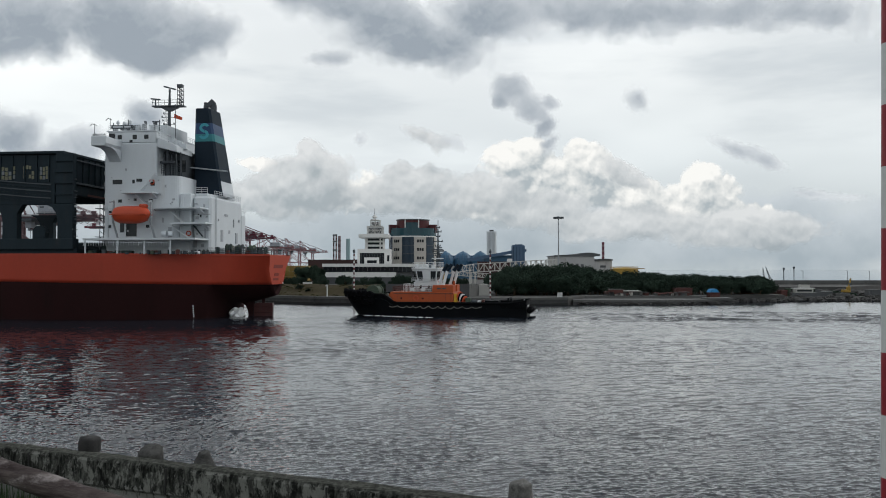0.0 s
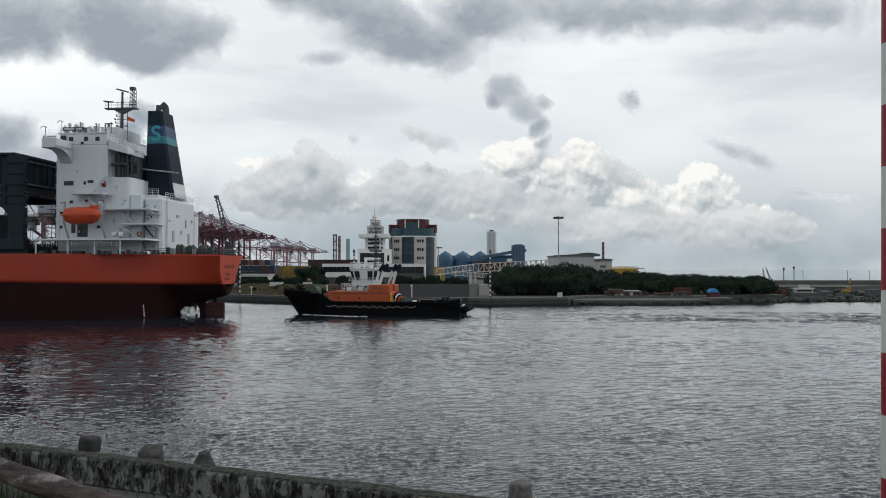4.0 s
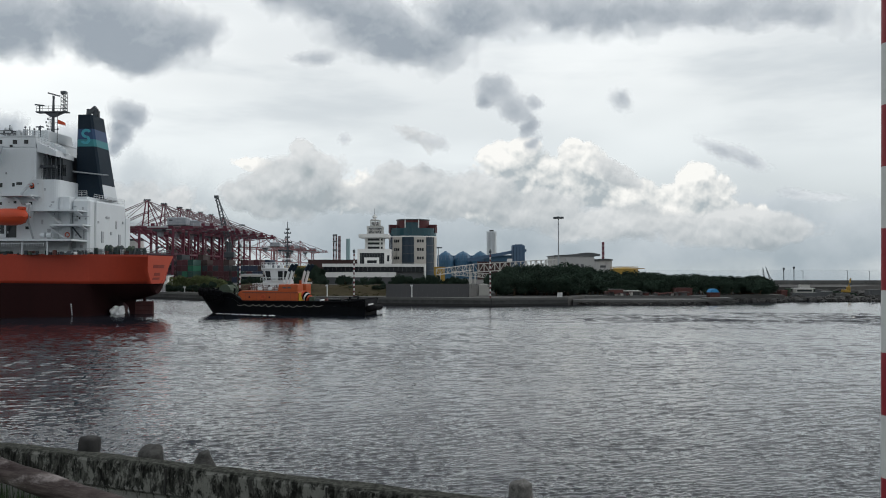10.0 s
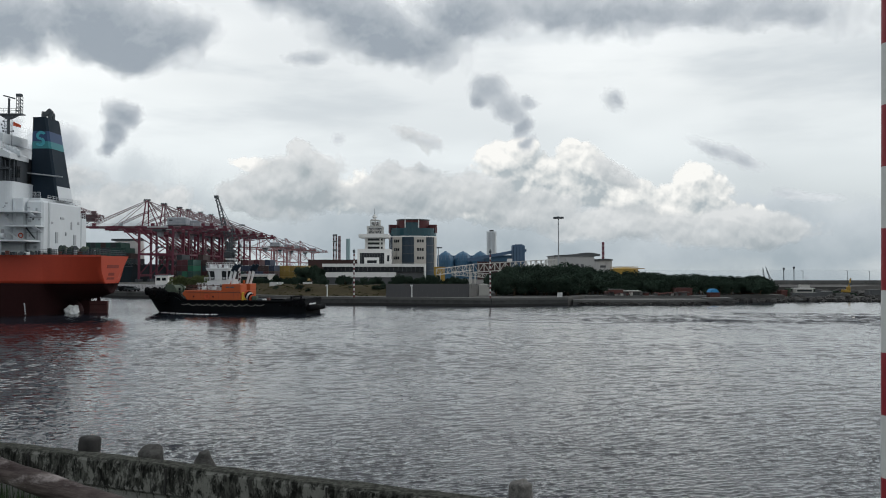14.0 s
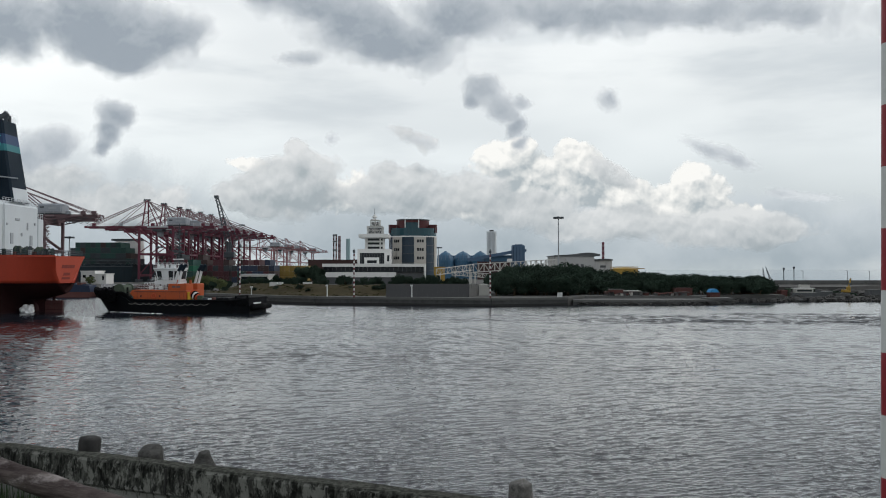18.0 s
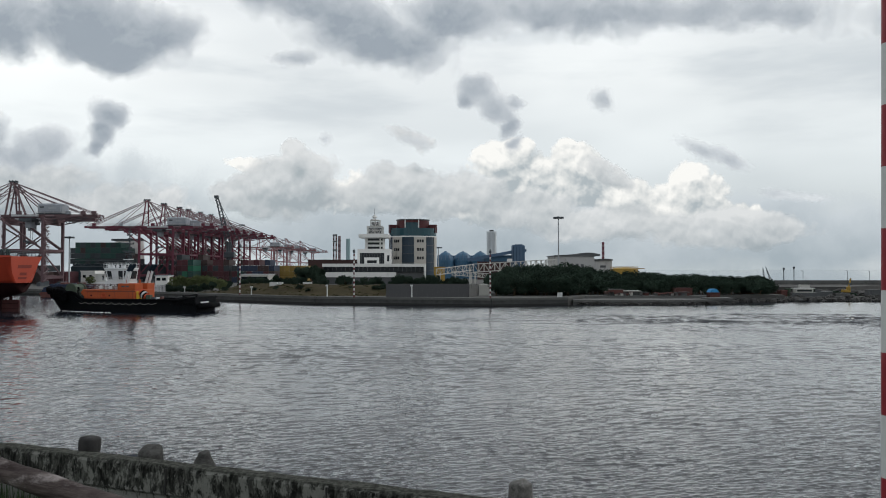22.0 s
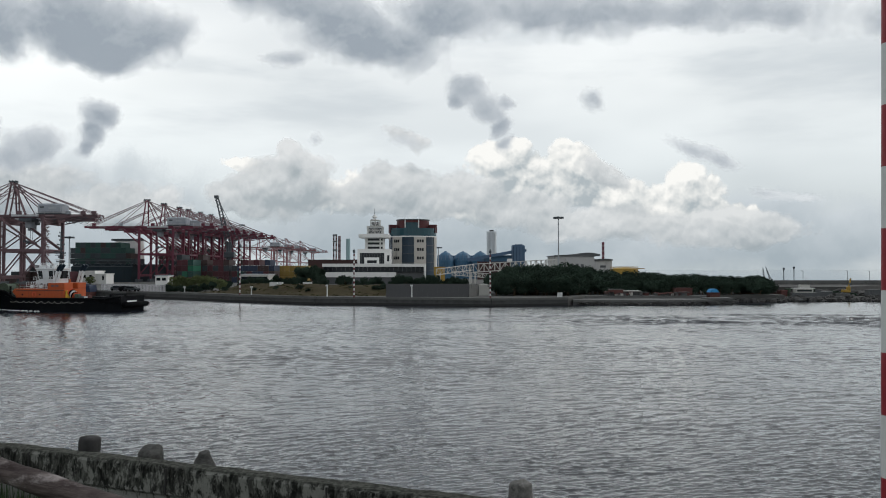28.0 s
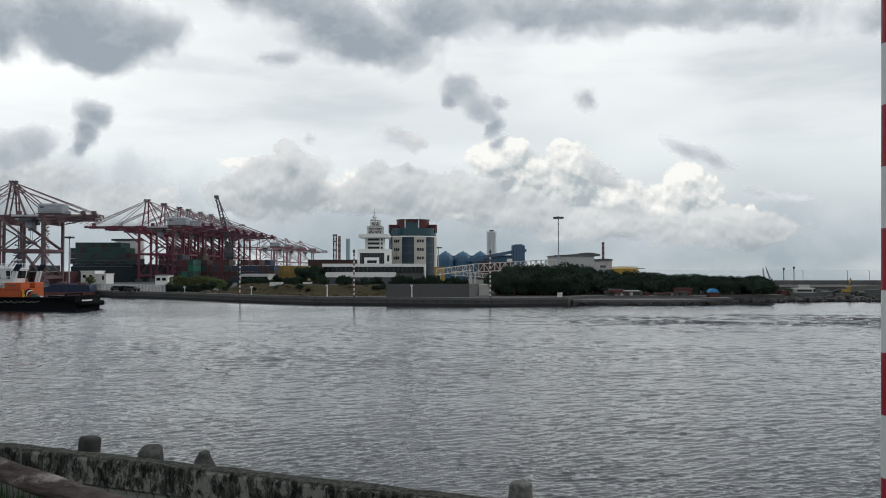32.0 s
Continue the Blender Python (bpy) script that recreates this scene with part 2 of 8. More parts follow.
ASPHALT = paint("port_paving", (0.07, 0.07, 0.068), 0.95, vary=0.25, scale=0.12, soil=0.4)
DRY_GRASS = paint("dry_grass", (0.047, 0.040, 0.025), 0.95, vary=0.5, scale=0.22, dirt=(0.025, 0.034, 0.017), soil=0.9, fine=14, gloss=0.02)
WEED = paint("dull_weeds", (0.046, 0.050, 0.022), 0.95, vary=0.5, scale=0.8, spread=0.5, gloss=0.05)
GRASS = paint("green_grass", (0.022, 0.040, 0.016), 0.95, vary=0.4, scale=0.6, dirt=(0.03, 0.045, 0.015), soil=0.6)
LEAF = paint("dark_leaves", (0.027, 0.043, 0.032), 0.8, vary=0.4, scale=0.35, soil=0.3, bump=0, spread=0.5, gloss=0.02)
LEAF_LIGHT = paint("light_leaves", (0.078, 0.094, 0.044), 0.8, vary=0.55, scale=0.5, soil=0.3, bump=0, spread=0.4, gloss=0.02)
BARK = paint("bark", (0.09, 0.065, 0.045), 0.9, vary=0.4, scale=2)
WALL_WHITE = paint("white_cladding", (0.62, 0.62, 0.61), 0.6, vary=0.06, scale=0.12, soil=0.2, streak=True)
HALL_GREY = paint("hall_grey_cladding", (0.36, 0.36, 0.36), 0.65, vary=0.12, scale=0.15, soil=0.3, streak=True)
WALL_BEIGE = paint("beige_tile_cladding", (0.40, 0.38, 0.35), 0.6, vary=0.08, scale=0.2, soil=0.2, streak=True)
GLASS_BLUE = paint("blue_curtain_wall", (0.020, 0.036, 0.055), 0.18, vary=0.25, scale=0.3, soil=0.05, bump=0)
GLASS_TEAL = paint("teal_curtain_wall", (0.018, 0.055, 0.070), 0.2, vary=0.25, scale=0.3, soil=0.05, bump=0)
CROWN_RED = paint("crown_maroon", (0.062, 0.011, 0.014), 0.5, vary=0.15, scale=0.3)
ROOF_DARK = paint("dark_roof_metal", (0.07, 0.075, 0.08), 0.5, vary=0.15, scale=0.3)
HOARDING = paint("grey_hoarding", (0.066, 0.067, 0.071), 0.75, vary=0.1, scale=0.3, soil=0.2, streak=True)
DOME_BLUE = paint("blue_dome_sheet", (0.036, 0.100, 0.172), 0.5, vary=0.3, scale=0.1, soil=0.2)
STEEL_BLUE = paint("plant_blue_sheet", (0.058, 0.105, 0.175), 0.55, vary=0.15, scale=0.1, soil=0.2)
SILO_WHITE = paint("silo_white", (0.48, 0.51, 0.53), 0.7, vary=0.08, scale=0.1, soil=0.2, streak=True)
PALE_STEEL = paint("pale_steel", (0.40, 0.395, 0.375), 0.55, vary=0.12, scale=0.5)
YELLOW = paint("faded_yellow", (0.30, 0.19, 0.036), 0.6, vary=0.15, scale=0.3)
RUST = paint("rusty_red_sheet", (0.085, 0.034, 0.030), 0.75, vary=0.25, scale=0.5, spread=0.4)
BROWN = paint("brown_cladding", (0.048, 0.024, 0.023), 0.7, vary=0.15, scale=0.2)
TARP_BLUE = paint("blue_tarpaulin", (0.03, 0.20, 0.42), 0.7, vary=0.2, scale=1)
POLE_WHITE = paint("pole_white_paint", (0.50, 0.51, 0.51), 0.5, vary=0.1, scale=1.5, soil=0.25)
POLE_DARK = paint("pole_dark_maroon", (0.085, 0.016, 0.022), 0.55, vary=0.2, scale=1.5, soil=0.3)
NAVY = paint("barge_navy_paint", (0.012, 0.022, 0.050), 0.55, vary=0.25, scale=0.6, soil=0.3, streak=True)
CHIMNEY_TEAL = paint("pale_teal_concrete", (0.24, 0.34, 0.36), 0.7, vary=0.12, scale=0.2, soil=0.2, streak=True)
POLE_RED = paint("pole_red_paint", (0.22, 0.018, 0.028), 0.5, vary=0.15, scale=1.5, soil=0.2)
PANE_PALE = paint("pale_dusty_pane", (0.13, 0.13, 0.085), 0.3, vary=0.3, scale=2)
ROCK = paint("shore_rock", (0.05, 0.05, 0.049), 0.95, vary=0.4, scale=0.8, spread=0.6)
BOX_COLOURS = [paint("container_" + n, c, 0.6, vary=0.15, scale=0.4, soil=0.3, spread=0.4) for n, c in (
    ("green", (0.016, 0.050, 0.044)), ("dark", (0.030, 0.038, 0.044)), ("maroon", (0.060, 0.018, 0.024)), ("brown", (0.040, 0.024, 0.024)),
    ("blue", (0.020, 0.031, 0.058)), ("bright_green", (0.011, 0.075, 0.046)), ("grey", (0.30, 0.30, 0.31)), ("yellow", (0.25, 0.17, 0.045)))]


def make_old_concrete():
    """Blackened sea wall with pale patches where the plaster has come away."""
    m, t, b = material("blackened_wall")
    where = t.nodes.new("ShaderNodeTexCoord").outputs["Object"]
    a = fbm(t, where, 5.0, 8, 0.72, (1, 1, 0.7)).outputs["Fac"]
    c = fbm(t, where, 17.0, 6, 0.68, (1, 1, 0.35)).outputs["Fac"]
    drip = fbm(t, where, 6.5, 7, 0.72, (1, 1, 0.3)).outputs["Fac"]
    moss = fbm(t, where, 1.1, 5, 0.6).outputs["Fac"]
    base = mixed(t, smooth(t, c, 0.35, 0.70), (0.007, 0.0075, 0.007), (0.085, 0.087, 0.078))
    base = mixed(t, maths(t, "MULTIPLY", smooth(t, a, 0.49, 0.56), 0.85), base, (0.165, 0.167, 0.153))
    base = mixed(t, maths(t, "MULTIPLY", smooth(t, drip, 0.50, 0.58), 0.75), base, (0.004, 0.0045, 0.004))
    base = mixed(t, maths(t, "MULTIPLY", smooth(t, moss, 0.54, 0.72), 0.3), base, (0.024, 0.028, 0.021))
    height = t.nodes.new("ShaderNodeSeparateXYZ")
    link(t, where, height.inputs[0])
    ragged = maths(t, "ADD", height.outputs[2], maths(t, "MULTIPLY", maths(t, "ADD", a, -0.5), 0.9))
    bare = mixed(t, c, (0.105, 0.107, 0.100), (0.20, 0.20, 0.19))
    base = mixed(t, smooth(t, ragged, 5.35, 5.38), bare, base)
    # above this height the coping is paler than the face
    worn = mixed(t, smooth(t, c, 0.40, 0.62), (0.026, 0.028, 0.024), (0.075, 0.077, 0.068))
    base = mixed(t, smooth(t, height.outputs[2], 5.735, 5.75), base, worn)
    b.inputs["Specular IOR Level"].default_value = 0.06
    link(t, base, b.inputs["Base Color"])
    b.inputs["Roughness"].default_value = 0.95
    r = t.nodes.new("ShaderNodeBump")
    r.inputs["Strength"].default_value, r.inputs["Distance"].default_value = 0.8, 0.03
    link(t, maths(t, "ADD", a, c), r.inputs["Height"])
    link(t, r.outputs[0], b.inputs["Normal"])
    return m


OLD_WALL = make_old_concrete()
STONE = paint("pitted_block_concrete", (0.045, 0.045, 0.043), 0.95, vary=0.9, scale=11.0, dirt=(0.03, 0.03, 0.028), soil=0.7, bump=0.7, fine=3)
PEBBLE = paint("pebbly_concrete", (0.11, 0.108, 0.103), 0.95, vary=0.9, scale=17.0, dirt=(0.018, 0.018, 0.018), soil=0.9, bump=0.8, fine=4)
DARK_STONE = paint("wet_dark_concrete", (0.020, 0.020, 0.020), 0.8, vary=0.4, scale=3.0, soil=0.5, bump=0.5, fine=8)


def make_timber():
    """Old rail: dark maroon-brown wood with pale frayed grain along its length."""
    m, t, b = material("weathered_timber")
    where = t.nodes.new("ShaderNodeTexCoord").outputs["Object"]
    grain = fbm(t, where, 60.0, 6, 0.7, (0.10, 0.15, 1.0)).outputs["Fac"]
    fray = fbm(t, where, 18.0, 7, 0.7, (0.4, 0.5, 1.0)).outputs["Fac"]
    base = mixed(t, smooth(t, grain, 0.36, 0.66), (0.018, 0.011, 0.011), (0.085, 0.068, 0.064))
    base = mixed(t, maths(t, "MULTIPLY", smooth(t, fray, 0.50, 0.64), 0.8), base, (0.25, 0.225, 0.22))
    link(t, base, b.inputs["Base Color"])
    b.inputs["Roughness"].default_value, b.inputs["Specular IOR Level"].default_value = 0.85, 0.2
    r = t.nodes.new("ShaderNodeBump")
    r.inputs["Strength"].default_value, r.inputs["Distance"].default_value = 0.8, 0.004
    link(t, maths(t, "ADD", grain, fray), r.inputs["Height"])
    link(t, r.outputs[0], b.inputs["Normal"])
    return m


TIMBER = make_timber()


# ---------------------------------------------------------------- building helpers
def box(bm, x0, x1, y0, y1, z0, z1):
    v = [bm.verts.new(p) for p in ((x0, y0, z0), (x1, y0, z0), (x1, y1, z0), (x0, y1, z0), (x0, y0, z1), (x1, y0, z1), (x1, y1, z1), (x0, y1, z1))]
    for f in ((0, 3, 2, 1), (4, 5, 6, 7), (0, 1, 5, 4), (1, 2, 6, 5), (2, 3, 7, 6), (3, 0, 4, 7)):
        bm.faces.new([v[i] for i in f])


def rod(bm, p, q, r, n=6, r2=None, turn=0.0):
    p, q = Vector(p), Vector(q)
    d = (q - p).normalized()
    a = d.cross(Vector((0, 0, 1)) if abs(d.z) < 0.95 else Vector((1, 0, 0))).normalized()
    b = d.cross(a)
    rings = []
    for at, rad in ((p, r), (q, r if r2 is None else r2)):
        rings.append([bm.verts.new(at + rad * (a * math.cos(turn + 2 * math.pi * i / n) + b * math.sin(turn + 2 * math.pi * i / n))) for i in range(n)])
    for i in range(n):
        j = (i + 1) % n
        bm.faces.new((rings[0][i], rings[0][j], rings[1][j], rings[1][i]))
    bm.faces.new(rings[0][::-1])
    bm.faces.new(rings[1])


def beam(bm, p, q, w):
    rod(bm, p, q, w * 0.7071, 4, turn=math.pi / 4)


def prism(bm, points, way):
    """A polygon in space pushed along a vector."""
    way = Vector(way)
    a = [bm.verts.new(p) for p in points]
    b = [bm.verts.new(Vector(p) + way) for p in points]
    n = len(a)
    bm.faces.new(a)
    bm.faces.new(b[::-1])
    for i in range(n):
        j = (i + 1) % n
        bm.faces.new((a[j], a[i], b[i], b[j]))


def slab(bm, outline, z0, z1):
    prism(bm, [(x, y, z0) for x, y in outline], (0, 0, z1 - z0))


def skin(bm, rings, closed=False):
    """A surface through rows of points."""
    rows = [[bm.verts.new(p) for p in ring] for ring in rings]
    for a, b in zip(rows, rows[1:]):
        n = len(a)
        for i in range(n if closed else n - 1):
            j = (i + 1) % n
            bm.faces.new((a[i], a[j], b[j], b[i]))
    return rows


def lathe(bm, profile, n=24, at=(0, 0, 0)):
    rows = skin(bm, [[(at[0] + r * math.cos(2 * math.pi * i / n), at[1] + r * math.sin(2 * math.pi * i / n), at[2] + z) for i in range(n)] for r, z in profile], True)
    bm.faces.new(rows[0][::-1])
    bm.faces.new(rows[-1])


def finish(bm, name, mat, soft=False, bevel=0.0):
    bmesh.ops.recalc_face_normals(bm, faces=bm.faces)
    if bevel:
        bmesh.ops.bevel(bm, geom=[e for e in bm.edges if e.is_manifold and e.calc_face_angle(0) > 0.6], offset=bevel, segments=1, affect="EDGES", clamp_overlap=True)
    me = bpy.data.meshes.new(name)
    bm.to_mesh(me)
    bm.free()
    me.materials.append(mat)
    if soft:
        me.shade_smooth()
    return me


def part(name, bm, mat, parent, label="", soft=False, bevel=0.0):
    ob = new(name, finish(bm, name, mat, soft, bevel))
    ob.parent = parent
    return tagged(ob, label)


def solid(name, bm, mat, label, category="", kind="", group="", soft=False, bevel=0.0):
    return tagged(new(name, finish(bm, name, mat, soft, bevel)), label, category, group, kind)


def thing(name, place, turn, label, category, group="", kind=""):
    ob = new(name)
    ob.empty_display_size = 0.2
    ob.matrix_basis = pose(*place, 0, 0, turn)
    return tagged(ob, label, category, group, kind)


def block(name, dims, mat, parent, label="", bevel=0.0):
    bm = bmesh.new()
    box(bm, *dims)
    return part(name, bm, mat, parent, label, bevel=bevel)


def stick(name, p, q, r, mat, parent, label="", n=6, r2=None, square=False):
    bm = bmesh.new()
    if square:
        beam(bm, p, q, r)
    else:
        rod(bm, p, q, r, n, r2)
    return part(name, bm, mat, parent, label)


def railing(parent, points, height, mat, name="railing", r=0.035, gap=1.4, rails=3):
    """Posts and rails along a line of points."""
    bm = bmesh.new()
    for p, q in zip(points, points[1:]):
        p, q = Vector(p), Vector(q)
        n = max(1, round((q - p).length / gap))
        for i in range(n + 1):
            at = p.lerp(q, i / n)
            rod(bm, at, at + Vector((0, 0, height)), r, 4)
        for k in range(1, rails + 1):
            up = Vector((0, 0, height * k / rails))
            rod(bm, p + up, q + up, r, 4)
    return part(name, bm, mat, parent)


# ---------------------------------------------------------------- sky, water, land
def cloud_sheet(name, far, mat, label):
    bm = bmesh.new()
    bm.faces.new([bm.verts.new(p) for p in ((-1.35, 0, -0.004), (1.35, 0, -0.004), (1.35, 0, 0.62), (-1.35, 0, 0.62))])
    ob = solid(name, bm, mat, label, "sky", "structure")
    ob.matrix_basis = Matrix.Translation((0, far, 8.3)) @ Matrix.Scale(far, 4)
    ob.visible_shadow = False
    return ob


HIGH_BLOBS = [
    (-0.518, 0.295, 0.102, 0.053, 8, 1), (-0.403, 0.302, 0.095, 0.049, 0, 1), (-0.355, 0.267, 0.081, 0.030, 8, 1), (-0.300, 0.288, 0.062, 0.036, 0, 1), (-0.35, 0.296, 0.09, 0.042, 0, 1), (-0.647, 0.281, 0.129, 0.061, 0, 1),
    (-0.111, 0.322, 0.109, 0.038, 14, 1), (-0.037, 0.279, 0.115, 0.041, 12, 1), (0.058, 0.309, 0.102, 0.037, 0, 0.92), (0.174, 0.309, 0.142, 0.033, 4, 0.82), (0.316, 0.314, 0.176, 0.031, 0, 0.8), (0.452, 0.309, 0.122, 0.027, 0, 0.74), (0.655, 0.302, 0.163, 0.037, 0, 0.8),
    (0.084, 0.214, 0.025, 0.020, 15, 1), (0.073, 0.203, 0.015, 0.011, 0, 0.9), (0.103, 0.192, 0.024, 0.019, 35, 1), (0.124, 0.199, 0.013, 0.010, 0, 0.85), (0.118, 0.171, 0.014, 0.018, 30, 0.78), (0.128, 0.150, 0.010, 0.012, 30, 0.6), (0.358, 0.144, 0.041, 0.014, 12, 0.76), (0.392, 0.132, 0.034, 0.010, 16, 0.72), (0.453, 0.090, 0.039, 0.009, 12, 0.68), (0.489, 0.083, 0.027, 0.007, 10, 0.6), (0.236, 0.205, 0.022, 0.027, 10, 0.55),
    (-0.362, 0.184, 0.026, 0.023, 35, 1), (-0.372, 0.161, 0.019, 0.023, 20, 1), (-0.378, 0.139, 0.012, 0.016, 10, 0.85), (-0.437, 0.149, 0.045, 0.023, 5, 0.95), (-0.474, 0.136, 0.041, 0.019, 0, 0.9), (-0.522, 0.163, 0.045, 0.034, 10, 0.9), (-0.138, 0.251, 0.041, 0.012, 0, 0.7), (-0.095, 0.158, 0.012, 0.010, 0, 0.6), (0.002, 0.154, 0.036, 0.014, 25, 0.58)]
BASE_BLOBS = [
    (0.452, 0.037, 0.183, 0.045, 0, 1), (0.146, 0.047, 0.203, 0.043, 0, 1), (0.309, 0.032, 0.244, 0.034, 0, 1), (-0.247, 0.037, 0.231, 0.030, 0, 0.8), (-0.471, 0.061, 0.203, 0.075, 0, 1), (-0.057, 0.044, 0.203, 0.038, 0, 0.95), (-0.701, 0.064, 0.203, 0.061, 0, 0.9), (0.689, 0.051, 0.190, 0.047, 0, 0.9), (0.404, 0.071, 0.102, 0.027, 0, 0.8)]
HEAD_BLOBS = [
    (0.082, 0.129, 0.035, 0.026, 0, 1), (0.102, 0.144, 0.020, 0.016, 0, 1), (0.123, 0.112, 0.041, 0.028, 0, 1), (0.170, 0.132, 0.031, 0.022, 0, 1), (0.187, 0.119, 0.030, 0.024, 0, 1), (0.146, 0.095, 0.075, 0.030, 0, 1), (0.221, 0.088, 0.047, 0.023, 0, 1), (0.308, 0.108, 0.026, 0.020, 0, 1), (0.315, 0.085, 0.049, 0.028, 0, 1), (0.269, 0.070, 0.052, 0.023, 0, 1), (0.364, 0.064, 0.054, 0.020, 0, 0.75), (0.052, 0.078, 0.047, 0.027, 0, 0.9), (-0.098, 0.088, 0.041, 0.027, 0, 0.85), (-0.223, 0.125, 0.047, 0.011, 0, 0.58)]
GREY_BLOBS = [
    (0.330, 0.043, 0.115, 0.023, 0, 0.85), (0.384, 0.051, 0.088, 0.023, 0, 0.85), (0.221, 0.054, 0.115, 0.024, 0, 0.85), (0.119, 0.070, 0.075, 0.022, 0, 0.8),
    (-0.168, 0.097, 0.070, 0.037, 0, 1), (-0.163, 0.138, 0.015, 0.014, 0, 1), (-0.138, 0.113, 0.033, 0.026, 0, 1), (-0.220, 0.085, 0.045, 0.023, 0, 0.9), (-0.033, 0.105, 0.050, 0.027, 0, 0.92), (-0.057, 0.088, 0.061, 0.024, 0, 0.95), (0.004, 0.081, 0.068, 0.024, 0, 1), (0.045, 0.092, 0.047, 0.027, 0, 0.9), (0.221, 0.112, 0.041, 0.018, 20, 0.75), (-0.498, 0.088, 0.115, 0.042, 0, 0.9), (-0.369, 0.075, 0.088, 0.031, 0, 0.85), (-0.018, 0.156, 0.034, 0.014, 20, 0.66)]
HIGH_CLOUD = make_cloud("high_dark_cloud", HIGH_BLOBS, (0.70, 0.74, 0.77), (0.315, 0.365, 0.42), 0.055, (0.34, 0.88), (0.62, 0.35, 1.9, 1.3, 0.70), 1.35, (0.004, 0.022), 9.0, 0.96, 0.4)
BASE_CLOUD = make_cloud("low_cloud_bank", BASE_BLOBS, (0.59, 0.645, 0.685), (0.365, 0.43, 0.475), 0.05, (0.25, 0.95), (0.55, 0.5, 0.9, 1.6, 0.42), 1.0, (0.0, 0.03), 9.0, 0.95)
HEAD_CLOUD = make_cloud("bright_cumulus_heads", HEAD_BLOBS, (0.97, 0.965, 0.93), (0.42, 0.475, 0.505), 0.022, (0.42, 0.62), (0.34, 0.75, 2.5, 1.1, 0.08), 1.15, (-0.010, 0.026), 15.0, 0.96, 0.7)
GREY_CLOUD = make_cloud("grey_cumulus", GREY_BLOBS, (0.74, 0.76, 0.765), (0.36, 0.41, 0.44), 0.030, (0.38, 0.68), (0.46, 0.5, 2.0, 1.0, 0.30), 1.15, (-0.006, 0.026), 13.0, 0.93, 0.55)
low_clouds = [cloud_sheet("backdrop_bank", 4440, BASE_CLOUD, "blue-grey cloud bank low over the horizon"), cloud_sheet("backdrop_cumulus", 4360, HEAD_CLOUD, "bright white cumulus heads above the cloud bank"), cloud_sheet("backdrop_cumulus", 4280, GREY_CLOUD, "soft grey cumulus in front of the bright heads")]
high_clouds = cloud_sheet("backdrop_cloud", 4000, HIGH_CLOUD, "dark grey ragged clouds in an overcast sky")


